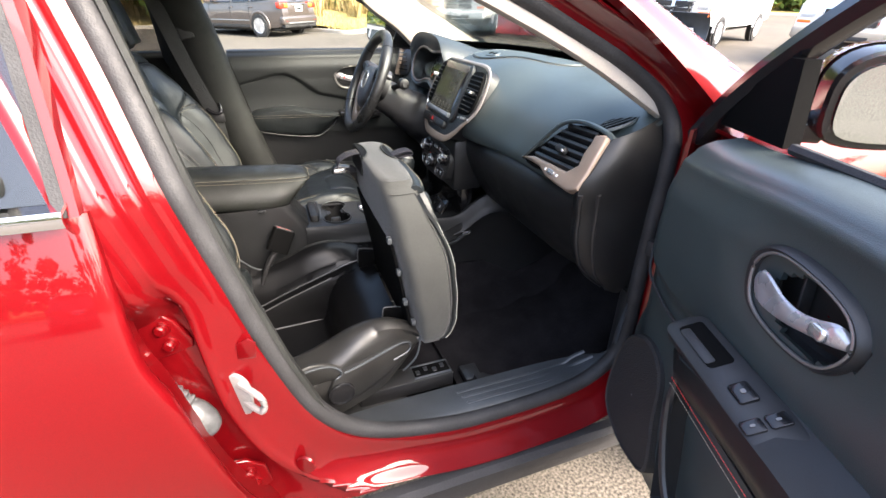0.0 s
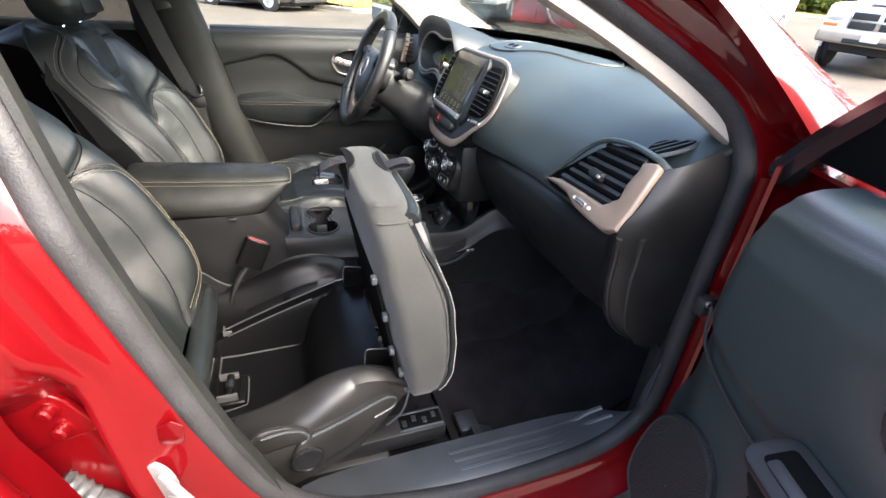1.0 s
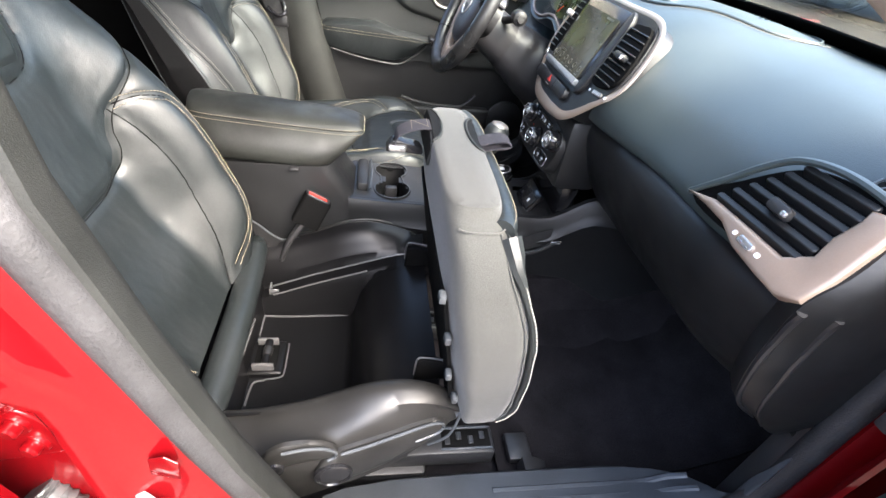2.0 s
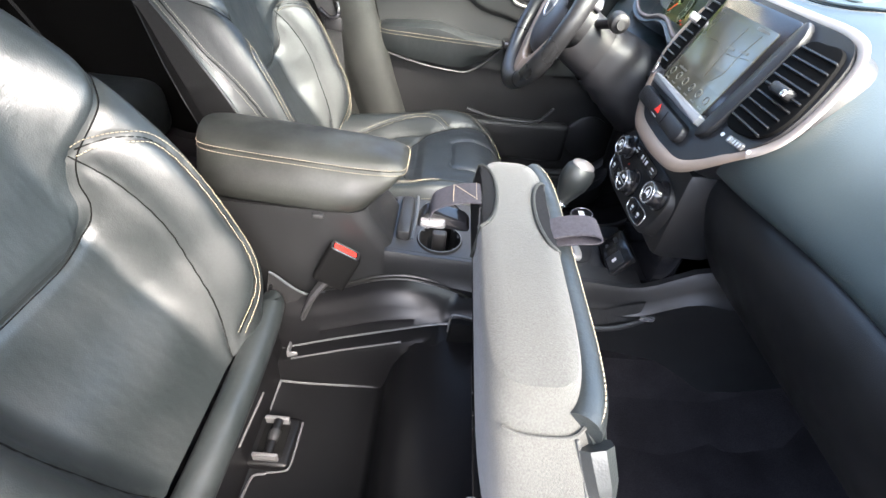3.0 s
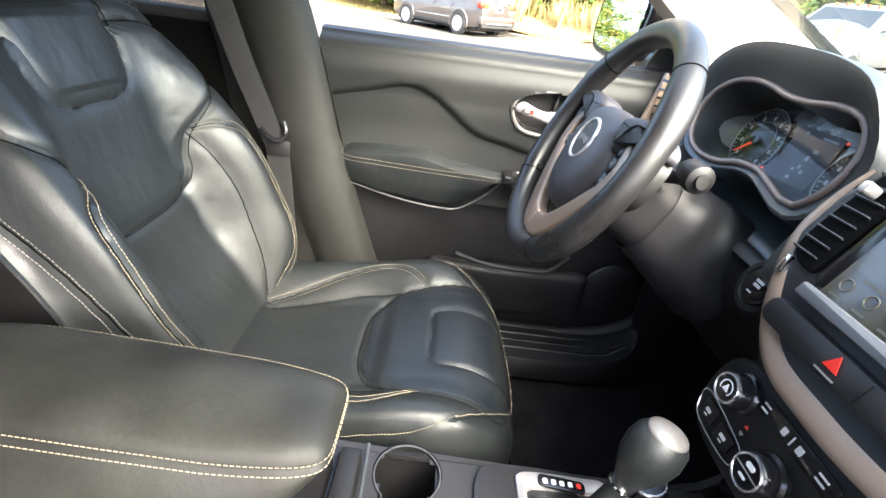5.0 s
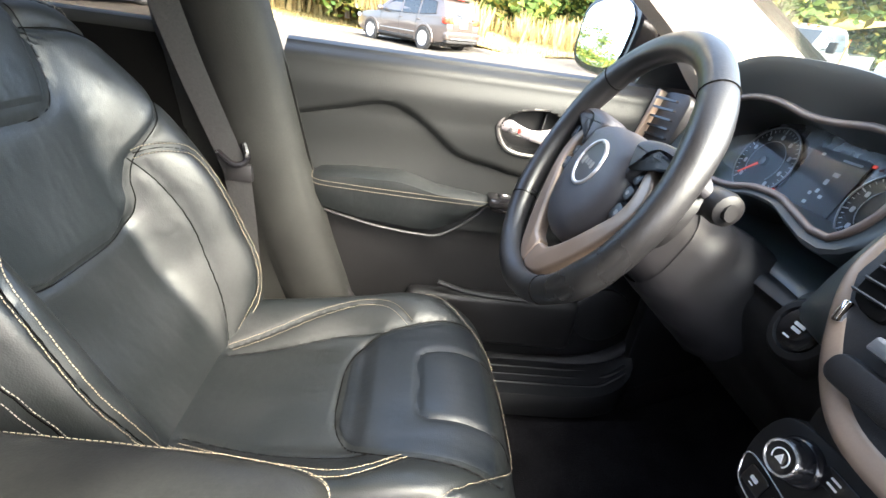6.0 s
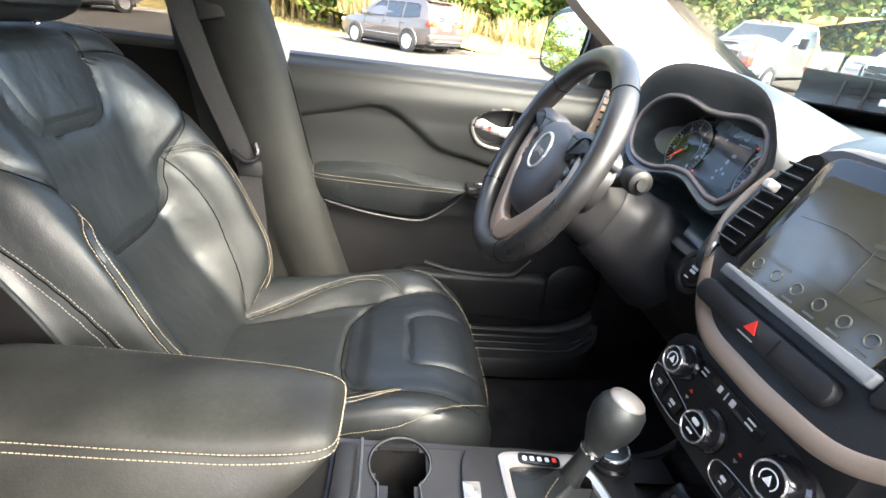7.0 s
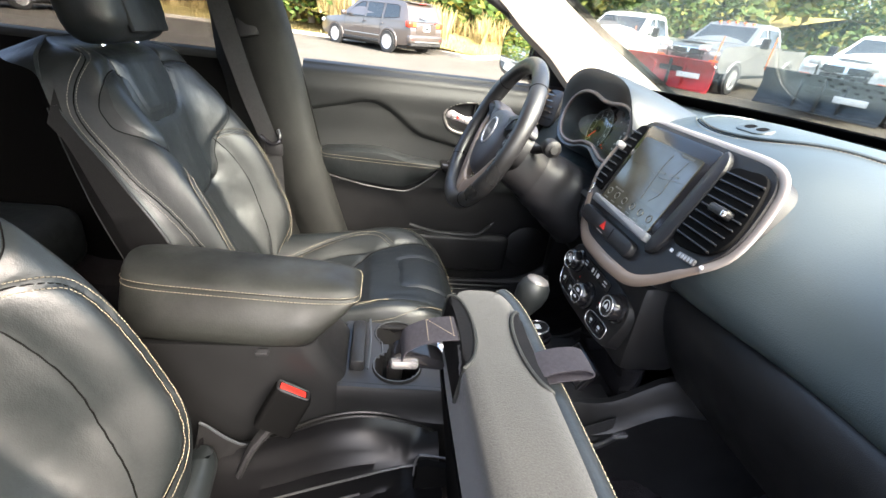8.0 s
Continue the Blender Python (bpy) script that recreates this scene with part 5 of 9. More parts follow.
for k, w in ((0.113, 0.006), (0.157, 0.007)):
    part("marking", prism(rounded(w, 0.006, 0.002, 2), 0.0012, VT @ pose(k, 0.006, 0.0158)), WHITE, bb)
hood = [VT @ Vector((x, y, z)) for x, y, z in ((0.0, 0.0, 0.004), (0.03, 0.04, 0.010), (0.06, 0.085, 0.014), (0.09, 0.112, 0.016), (0.14, 0.126, 0.014), (0.20, 0.126, 0.008), (0.225, 0.12, 0.0))]
part("vent_hood", tube(spline(hood, 5), 0.007, 8, flat=0.7), SOFT, dash)
# curved cheek below the bracket
cheek = [VT @ Vector((0.222, 0.118, 0.004)), VT @ Vector((0.234, 0.06, 0.008)), VT @ Vector((0.232, 0.004, 0.008)), Vector((0.712, -0.692, 0.93)), Vector((0.722, -0.688, 0.86)), Vector((0.762, -0.675, 0.78)), Vector((0.84, -0.662, 0.715))]
rim_in = spline(cheek, 6)
rim_out = spline([(0.90, -0.70, 1.135), (0.902, -0.712, 1.07), (0.90, -0.716, 1.0), (0.90, -0.716, 0.93), (0.90, -0.716, 0.86), (0.895, -0.712, 0.77), (0.875, -0.69, 0.70)], 6)
rows = []
for i, (p, q) in enumerate(zip(rim_in, rim_out)):
    row = [p + Vector((0.012, 0.03, 0.0)), p + Vector((0.002, 0.012, 0))]
    for k in range(11):
        f = k / 10
        w = p.lerp(q, f)
        row.append(w + Vector((-0.010 * math.sin(math.pi * f) * (1 - f), -0.016 * math.sin(math.pi * f ** 0.7), 0)))
    rows.append(row)
part("end_panel", thick(skin(rows), 0.004), HARD, dash, "smooth black dash end cheek")
groove = [p.lerp(q, 0.17) + Vector((-0.004, -0.0085, 0)) for p, q in zip(rim_in, rim_out)][12:]
part("cheek_groove", tube(groove, 0.0022, 5), VOID, dash)
for f, d in ((0.04, -0.0035), (0.215, -0.0125)):
    edge_ = [p.lerp(q, f) + Vector((-0.004, d, 0)) for p, q in zip(rim_in, rim_out)][13:]
    part("cheek_edge", tube(edge_, [0.0055 * (1 - 0.5 * i / len(edge_)) for i in range(len(edge_))], 8), PLASTIC, dash, "rounded edge of the dash end")

# ---- centre stack ----
SCR = frame_of((0.697, 0.0, 1.08), (0, -1, 0), (0.417, 0, 0.909))
stack = part("stack_housing", prism(smooth2([(-0.115, 0.082), (-0.05, 0.086), (0.08, 0.086), (0.165, 0.085), (0.199, 0.068), (0.212, 0.030), (0.215, -0.014), (0.205, -0.044), (0.175, -0.080), (0.13, -0.122), (0.08, -0.138), (0.0, -0.142), (-0.08, -0.134), (-0.13, -0.09), (-0.158, -0.045), (-0.15, 0.03)], 4), -0.055, SCR, 0), PLASTIC, dash, "black centre stack housing")
# bronze and silver outline
out = [(-0.118, 0.076), (-0.09, 0.088), (0.0, 0.089), (0.09, 0.089), (0.168, 0.088), (0.202, 0.074), (0.215, 0.035), (0.218, -0.014), (0.208, -0.046), (0.178, -0.082), (0.142, -0.118), (0.105, -0.140), (0.05, -0.147), (0.0, -0.148), (-0.06, -0.143), (-0.105, -0.116), (-0.14, -0.075), (-0.163, -0.035), (-0.166, 0.005), (-0.158, 0.045)]
path = [SCR @ Vector((p.x, p.y, -0.002 - 0.012 * step(0.17, 0.26, p.x))) for p in spline([(x, y, 0) for x, y in out], 6)]
k1 = next(i for i, p in enumerate(path) if p.z < SCR.translation.z - 0.055 and i > 30)
tr = part("trim_band", tube(path[k1:], [glide([(0, 0.0075), (0.2, 0.0105), (0.45, 0.0125), (0.7, 0.0095), (0.85, 0.006), (1.0, 0.0025)], i / (len(path) - k1 - 1)) for i in range(len(path) - k1)], 12, flat=0.34, up=SCR.to_3x3() @ Vector((0, 0, 1))), BEIGE, stack, "satin bronze trim band")
part("trim_band", tube(path[:k1 + 1], [glide([(0, 0.004), (0.5, 0.0062), (1.0, 0.0075)], i / k1) for i in range(k1 + 1)], 12, flat=0.45, up=SCR.to_3x3() @ Vector((0, 0, 1))), mat("pale_bronze", (0.40, 0.35, 0.31), 0.36, 0.45, 0.5, stain=0.1, stain_scale=15), stack, "pale satin trim band")
part("screen_bezel", prism(rounded(0.205, 0.152, 0.018), 0.010, SCR @ pose(0.004, 0.004, -0.001), 0.005), PIANO, stack, "black screen surround")
scr = part("touch_screen", prism(rounded(0.163, 0.128, 0.004), 0.002, SCR @ pose(0.002, -0.007, 0.0095)), SCREEN, stack, "touch screen with reflected glare in its colour, faint map and menu row")
ICON = mat("screen_icon", (0.082, 0.078, 0.060), 0.3, stain=0.1, stain_scale=40)
# map ground on the same olive, glare included
MAPG = mat("map_ground", (0.056, 0.053, 0.037), 0.14, 0, 0.6, stain=0.2, stain_scale=18)
MAPL = mat("map_label", (0.072, 0.064, 0.043), 0.25, stain=0.1, stain_scale=40)
part("map_view", prism(rounded(0.157, 0.086, 0.002, 2), 0.0005, SCR @ pose(0.002, 0.006, 0.0113)), MAPG, scr, "faint road map on the screen")
for line in ([(-0.070, 0.010), (-0.02, 0.014), (0.02, 0.008), (0.074, 0.016)], [(0.018, 0.046), (0.014, 0.02), (0.020, -0.034)], [(0.040, -0.030), (0.052, -0.012), (0.050, 0.012), (0.058, 0.046)]):
    part("map_road", tube([SCR @ Vector((p.x, p.y, 0.0120)) for p in spline([(a, b, 0) for a, b in line], 6)], 0.0004, 5), MAPL, scr)
for a, b, w in ((0.020, 0.016, 0.020), (0.052, 0.020, 0.022), (0.040, -0.012, 0.024)):
    part("map_label", prism(rounded(w, 0.004, 0.0015, 2), 0.0005, SCR @ pose(a, b, 0.0119, 0, 0, 4)), MAPL, scr)
part("status_bar", prism(rounded(0.032, 0.004, 0.001, 1), 0.0005, SCR @ pose(0.05, 0.052, 0.0116)), ICON, scr)
part("menu_bar", prism(rounded(0.030, 0.003, 0.001, 1), 0.0005, SCR @ pose(-0.045, -0.041, 0.0116)), ICON, scr)
for k in range(6):
    x = -0.066 + k * 0.027
    part("menu_icon", tube([SCR @ Vector((x + 0.0058 * math.cos(t), -0.052 + 0.0058 * math.sin(t), 0.0118)) for t in (2 * math.pi * i / 18 for i in range(18))], 0.0009, 5, True), ICON, scr)
    part("menu_caption", prism(rounded(0.013, 0.0022, 0.0005, 1), 0.0006, SCR @ pose(x, -0.0645, 0.0116)), ICON, scr)
part("screen_bar", prism(rounded(0.188, 0.014, 0.003), 0.016, SCR @ pose(0.0, -0.076, 0.002), 0.003), mat("bar_grey", (0.16, 0.17, 0.18), 0.4, 0.3, stain=0.1, stain_scale=20), stack, "grey bar under the screen")
hz = part("hazard_panel", prism(rounded(0.190, 0.028, 0.012), 0.012, SCR @ pose(-0.014, -0.107, 0.0, 6, 0, 0), 0.004), PLASTIC, stack, "black switch strip with hazard button")
part("hazard_triangle", prism([(-0.008, -0.006), (0.008, -0.006), (0, 0.008)], 0.001, SCR @ pose(-0.014, -0.105, 0.0135, 6, 0, 0)), REDB, hz, "red hazard triangle")
part("hazard_mark", prism(rounded(0.022, 0.0016, 0.0005, 1), 0.001, SCR @ pose(-0.014, -0.117, 0.0125, 6, 0, 0)), TRIM, hz)
part("divider", prism(rounded(0.001, 0.02, 0.0004, 1), 0.001, SCR @ pose(0.018, -0.107, 0.013, 6, 0, 0)), PIANO, hz)


def stack_vent(name, poly, slats, m, thin=0.0034, stuff=PIANO):
    v = part(name, prism(smooth2(poly, 4), 0.006, m, 0.002), VOID, stack, "black slatted air vent")
    for a, b, w in slats:
        part("slat", prism(rounded(w, thin, thin * 0.3, 2), 0.004, m @ pose(a, b, 0.005, -20, 0, 0), 0.0005, 1), stuff, v)
    return v


rv = stack_vent("passenger_vent", [(0.126, 0.058), (0.16, 0.070), (0.190, 0.068), (0.206, 0.035), (0.213, -0.012), (0.200, -0.040), (0.172, -0.052), (0.132, -0.054), (0.122, -0.02)], [(0.168 - 0.0012 * abs(k - 4), 0.056 - 0.0122 * k, 0.078 - 0.002 * abs(k - 4)) for k in range(9)], SCR @ pose(0, 0, 0.0005), 0.0026, HARD)
for k in range(8):
    for a in (0.142, 0.168):
        part("vane", prism(rounded(0.005, 0.0075, 0.0008, 1), 0.003, SCR @ pose(a + 0.0012 * (4 - k), 0.050 - 0.0122 * k, 0.001)), DIM if a < 0.15 else SILL, rv)
part("slider", prism(rounded(0.036, 0.013, 0.005), 0.014, SCR @ pose(0.172, 0.009, 0.006), 0.004), PLASTIC, rv)
part("slider_tip", prism(rounded(0.006, 0.008, 0.002), 0.004, SCR @ pose(0.187, 0.008, 0.019), 0.001), SILVER, rv)
part("vent_divider", prism(smooth2([(0.096, -0.086), (0.118, -0.080), (0.124, -0.03), (0.124, 0.055), (0.110, 0.080), (0.098, 0.072), (0.097, 0.0)], 3), 0.010, SCR, 0.004), PLASTIC, stack)
part("vent_wheel", prism(rounded(0.036, 0.009, 0.003), 0.003, SCR @ pose(0.170, -0.064, 0.0, 0, 0, 6), 0.0012), DIM, stack)
for k in range(5):
    part("wheel_notch", prism(rounded(0.003, 0.006, 0.0006, 1), 0.001, SCR @ pose(0.158 + 0.006 * k, -0.0652 + 0.0006 * k, 0.003, 0, 0, 6)), TRIM, stack)
for a in (0.138, 0.200):
    part("vent_mark", prism(rounded(0.006, 0.005, 0.001, 1), 0.001, SCR @ pose(a, -0.064 + (a - 0.170) * 0.1, 0.0005)), WHITE, stack)
lv = stack_vent("driver_vent", [(-0.106, 0.072), (-0.10, 0.05), (-0.106, -0.04), (-0.112, -0.062), (-0.145, -0.048), (-0.142, 0.02), (-0.128, 0.068)], [(-0.122 - 0.001 * k, 0.056 - 0.0132 * k, 0.034) for k in range(9)], SCR @ pose(0, 0, 0.0), 0.0018, SILL)
part("slider_tip", prism(rounded(0.010, 0.012, 0.004), 0.016, SCR @ pose(-0.124, 0.024, 0.010), 0.003), TRIM, lv)
part("vent_wheel", prism(rounded(0.009, 0.022, 0.003), 0.005, SCR @ pose(-0.139, -0.070, 0.0, 0, 0, 14), 0.002), CHROME, stack)

# climate panel
HV = frame_of((0.650, 0.012, 0.868), (0, -1, 0), (0.22, 0, 0.976))
cp = part("climate_panel", prism(smooth2([(-0.118, 0.030), (-0.08, 0.046), (0.0, 0.046), (0.09, 0.042), (0.122, 0.020), (0.118, -0.030), (0.098, -0.060), (0.0, -0.066), (-0.095, -0.062), (-0.124, -0.020)], 4), 0.03, HV @ pose(0, 0, -0.032), 0.006), HARD, dash, "black climate control panel")
part("panel_back", box(0.72, 0.0, 0.86, 0.11, 0.24, 0.17, 0.02), HARD, dash)
for a, b, r, dual in ((-0.077, 0.014, 0.0205, False), (0.001, -0.020, 0.0225, True), (0.094, 0.014, 0.0225, False)):
    k = part("climate_knob", lathe([(r * 1.16, 0), (r * 1.14, 0.004), (r, 0.007), (r * 0.94, 0.020), (r * 0.80, 0.0235), (r * 0.70, 0.0230), (0, 0.0228)], 28, HV @ pose(a, b, -0.002)), PIANO, cp, "round black climate knob")
    part("knob_ring", tube([HV @ Vector((a + r * 0.78 * math.cos(t), b + r * 0.78 * math.sin(t), 0.0212)) for t in (2 * math.pi * i / 28 for i in range(28))], 0.0013, 6, True), SILVER, k)
    if dual:
        part("knob_split", prism(rounded(r * 1.4, 0.0012, 0.0004, 1), 0.0008, HV @ pose(a, b, 0.0208)), TRIM, k)
        part("knob_mark", prism(rounded(r * 0.5, r * 0.24, 0.002, 2), 0.001, HV @ pose(a, b + r * 0.32, 0.0208)), WHITE, k)
        part("knob_mark", prism(rounded(r * 0.44, r * 0.12, 0.001, 1), 0.001, HV @ pose(a, b - r * 0.30, 0.0208)), WHITE, k)
    else:
        part("knob_mark", tube([HV @ Vector((a + r * 0.42 * math.cos(t), b + r * 0.42 * math.sin(t), 0.0208)) for t in (radians(-40 + 260 * i / 16) for i in range(17))], 0.0008, 5), WHITE, k)
        part("knob_mark", prism([(-r * 0.2, -r * 0.18), (r * 0.2, -r * 0.18), (0, r * 0.22)], 0.001, HV @ pose(a, b, 0.0208)), WHITE, k)
# framed lower button rows on both sides of the middle knob
for poly in ([(-0.112, -0.018), (-0.060, -0.022), (-0.030, -0.030), (-0.028, -0.046), (-0.050, -0.053), (-0.098, -0.051), (-0.113, -0.038)], [(0.032, -0.032), (0.060, -0.026), (0.094, -0.026), (0.099, -0.038), (0.090, -0.052), (0.045, -0.055), (0.030, -0.048)]):
    part("button_frame", tube([HV @ Vector((x, y, 0.0)) for x, y in smooth2(poly, 5)], 0.0011, 6, True), SILVER, cp, "thin silver button frame")
strip = part("button_strip", prism(rounded(0.112, 0.019, 0.006), 0.002, HV @ pose(-0.004, 0.026, -0.001), 0.0008), PIANO, cp, "gloss black button strip")
for a, w in ((-0.045, 0.010), (0.035, 0.012)):
    for dy in (0.003, -0.003):
        part("button_mark", prism(rounded(w, 0.002, 0.0005, 1), 0.0006, HV @ pose(a, 0.026 + dy, 0.0012)), WHITE, strip)
for a, w, h in ((-0.016, 0.006, 0.008), (-0.005, 0.0016, 0.011), (0.006, 0.007, 0.008)):
    part("button_mark", prism(rounded(w, h, 0.0007, 1), 0.0006, HV @ pose(a, 0.026, 0.0012)), WHITE, strip)
for a, b, w, h in ((-0.093, -0.035, 0.026, 0.022), (-0.058, -0.038, 0.030, 0.020), (0.050, -0.041, 0.022, 0.018), (0.078, -0.039, 0.024, 0.018)):
    bt = part("button", prism(rounded(w, h, 0.003, 2), 0.002, HV @ pose(a, b, -0.0015), 0.0008, 1), PIANO, cp)
    part("button_mark", prism(rounded(w * 0.34, 0.0045, 0.0008, 1), 0.0006, HV @ pose(a, b + 0.001, 0.0007)), WHITE, bt)
    part("button_mark", prism(rounded(w * 0.22, 0.0014, 0.0005, 1), 0.0006, HV @ pose(a, b - 0.005, 0.0007)), WHITE, bt)
for a in (-0.047, 0.046):
    for dy, c in ((0.0, REDB), (-0.011, TRIM)):
        part("warm_mark", prism([(-0.003, 0), (0.003, 0), (0, 0.004)] if dy == 0 else [(-0.003, 0.004), (0.0, 0), (0.003, 0.004)], 0.0008, HV @ pose(a, -0.008 + dy, -0.001)), c, cp)
# start button left of the stack
sbm = frame_of((0.704, 0.198, 0.955), (0, -1, 0), (0.34, 0, 0.94))
part("start_pod", lathe([(0.046, -0.03), (0.040, -0.004), (0.034, 0.003), (0.027, 0.004), (0.025, 0.0)], 26, sbm), HARD, dash, "round black pod of the start button")
sb = part("start_button", lathe([(0.025, -0.002), (0.024, 0.003), (0.020, 0.005), (0.0, 0.0055)], 24, sbm), PIANO, dash, "round black start button")
for dx, dy, w, h in ((0.0, 0.005, 0.014, 0.004), (0.0, -0.001, 0.012, 0.004), (-0.004, -0.012, 0.009, 0.002)):
    part("start_mark", prism(rounded(w, h, 0.0006, 1), 0.0007, sbm @ pose(dx, dy, 0.0052)), WHITE, sb)

# ---- instrument cluster ----
CL = frame_of((0.835, 0.395, 1.074), (0, -1, 0), (0.30, 0, 0.954))
bezel = [(-0.188, 0.0), (-0.174, 0.036), (-0.14, 0.058), (-0.09, 0.067), (-0.04, 0.064), (0.005, 0.057), (0.055, 0.057), (0.10, 0.063), (0.143, 0.056), (0.168, 0.027), (0.172, -0.01), (0.155, -0.045), (0.131, -0.066), (0.108, -0.062), (0.085, -0.050), (0.05, -0.043), (0.0, -0.046), (-0.045, -0.059), (-0.10, -0.064), (-0.15, -0.055), (-0.178, -0.03)]
bz = smooth2(bezel, 5)
HOODM = mat("hood_black", (0.018, 0.023, 0.024), 0.42, 0, 0.75, grain=0.1, grain_scale=600, stain=0.1, bump=0.08, bump_scale=900)
cluster = thing("instrument_cluster", "hooded instrument cluster with dark dial and display", "instrument cluster", at=(0.80, 0.395, 1.05))
brow = smooth2([(-0.205, 0.0), (-0.198, 0.052), (-0.158, 0.094), (-0.09, 0.112), (0.0, 0.112), (0.085, 0.104), (0.15, 0.084), (0.193, 0.040), (0.198, -0.006), (0.180, -0.050), (0.140, -0.081), (0.105, -0.076), (0.078, -0.064), (0.045, -0.056), (0.0, -0.059), (-0.045, -0.072), (-0.10, -0.078), (-0.16, -0.068), (-0.195, -0.035)], 6)


def even(pts, n, start):
    """n points evenly spaced by angle round a closed outline."""
    out = []
    for i in range(n):
        a = start + 2 * math.pi * i / n
        d = Vector((math.cos(a), math.sin(a)))
        best = max((Vector(p) for p in pts), key=lambda p: p.normalized().dot(d))
        out.append(best)
    return [(out[i - 1] + out[i] * 2 + out[(i + 1) % n]) / 4 for i in range(n)]


ri, ro = even(smooth2(bezel, 14), 64, 0.0), even(smooth2([tuple(p) for p in brow], 3), 64, 0.0)
rows = []
for z, k, mix in ((-0.02, 0.93, 0), (0.03, 0.96, 0), (0.07, 0.985, 0), (0.085, 1.0, 0), (0.0875, 1.0, 0.15), (0.093, 1.0, 0.5), (0.100, 1.0, 0.85), (0.100, 1.015, 1.0), (0.092, 1.04, 1.0), (0.07, 1.065, 1.0), (0.03, 1.085, 1.0), (-0.04, 1.10, 1.0), (-0.12, 1.12, 1.0), (-0.2, 1.14, 1.0)):
    row = []
    for p, q in zip(ri, ro):
        v = (p * (1 - mix) + q * mix) * k
        up = step(-0.02, 0.07, p.y)
        row.append(CL @ Vector((v.x, v.y - (0.06 * max(0.0, -z) if z < 0 and mix else 0), z + 0.05 * p.y + (0.018 * up - 0.012 * (1 - up)) * mix * step(0.0, 0.08, z))))
    rows.append(row)
part("hood", skin(rows, closed=True), HOODM, cluster, "soft black cluster hood")
part("bezel_ring", tube([CL @ Vector((p.x, p.y, 0.087 + 0.05 * p.y)) for p in ri], 0.0048, 10, True), mat("dark_bronze", (0.17, 0.135, 0.12), 0.40, 0.4, 0.5, stain=0.15, stain_scale=15), cluster, "thin dark bronze bezel ring")
part("dial_face", prism([(x * 0.95, y * 0.95) for x, y in bz], 0.004, CL @ pose(0, 0, 0.0)), mat("dial_black", (0.018, 0.017, 0.019), 0.28, 0, 0.5, stain=0.3, stain_scale=20), cluster)
RINGM = mat("dial_ring", (0.22, 0.22, 0.23), 0.3, 0.6)
MARK = mat("dial_mark", (0.30, 0.30, 0.31), 0.5, stain=0.1, stain_scale=40)
for a, b, r in ((-0.105, -0.006, 0.056), (0.108, -0.010, 0.052)):
    dl = part("dial", lathe([(r, 0.0), (r, 0.003), (r * 0.93, 0.002), (r * 0.55, 0.001), (0, 0.001)], 40, CL @ pose(a, b, 0.006)), mat("dial_cup", (0.008, 0.008, 0.009), 0.5, 0, 0.25, stain=0.2, stain_scale=30), cluster, "round dark dial")
    part("dial_ring", tube([CL @ Vector((a + r * math.cos(t), b + r * math.sin(t), 0.010)) for t in (2 * math.pi * i / 40 for i in range(40))], 0.0013, 6, True), RINGM, dl)
    part("dial_ring", tube([CL @ Vector((a + r * 0.60 * math.cos(t), b + r * 0.60 * math.sin(t), 0.009)) for t in (radians(225 - 270 * i / 30) for i in range(31))], 0.0006, 5), RINGM, dl)
    for i in range(33):
        t = radians(225 - i * 270 / 32)
        big = i % 4 == 0
        part("dial_tick", prism(rounded(0.008 if big else 0.004, 0.0015 if big else 0.0008, 0.0003, 1), 0.0008, CL @ pose(a + r * 0.90 * math.cos(t), b + r * 0.90 * math.sin(t), 0.0088, 0, 0, math.degrees(t))), MARK, dl)
        if big:
            part("dial_figure", prism(rounded(0.0055, 0.0075, 0.002, 2), 0.0008, CL @ pose(a + r * 0.73 * math.cos(t), b + r * 0.73 * math.sin(t), 0.0082)), MARK, dl)
NEEDLE = glow_mat("needle_red", (0.7, 0.05, 0.012), 0.05)
nd = part("needle", prism([(-0.006, -0.0022), (0.044, -0.0007), (0.044, 0.0007), (-0.006, 0.0022)], 0.002, CL @ pose(-0.105, -0.006, 0.0115, 0, 0, 222)), NEEDLE, cluster, "red rev counter needle")
part("needle_cap", lathe([(0.008, 0.0), (0.007, 0.005), (0.0, 0.006)], 18, CL @ pose(-0.105, -0.006, 0.010)), PIANO, nd)
dp_ = part("display", prism(rounded(0.092, 0.092, 0.006), 0.002, CL @ pose(0.004, -0.006, 0.006)), mat("display_dark", (0.016, 0.014, 0.017), 0.45, 0, 0.25, stain=0.2), cluster, "dark violet driver display")
for a, b, w, h in ((0.026, 0.032, 0.030, 0.0030), (-0.022, 0.032, 0.006, 0.004), (0.018, 0.012, 0.010, 0.006), (0.012, 0.0, 0.006, 0.008), (0.010, -0.014, 0.005, 0.006), (0.002, -0.020, 0.005, 0.005), (0.020, -0.020, 0.006, 0.005), (0.004, -0.033, 0.006, 0.005)):
    part("display_line", prism(rounded(w, h, 0.001, 1), 0.001, CL @ pose(a, b, 0.0076)), MARK, dp_)
for a, b in ((-0.052, -0.038), (-0.040, -0.044), (0.056, 0.036)):
    part("warning_lamp", prism(rounded(0.006, 0.004, 0.001, 1), 0.001, CL @ pose(a, b, 0.0095)), NEEDLE, cluster)
# clear cover, leaning so that its lower edge comes forward
rows = [[CL @ Vector((p.x * 0.965, p.y * 0.955, 0.052 - 0.22 * p.y)) for p in ri], [CL @ Vector((p.x * 0.4, p.y * 0.4, 0.053 - 0.09 * p.y)) for p in ri], [CL @ Vector((p.x * 0.01, p.y * 0.01, 0.053)) for p in ri]]
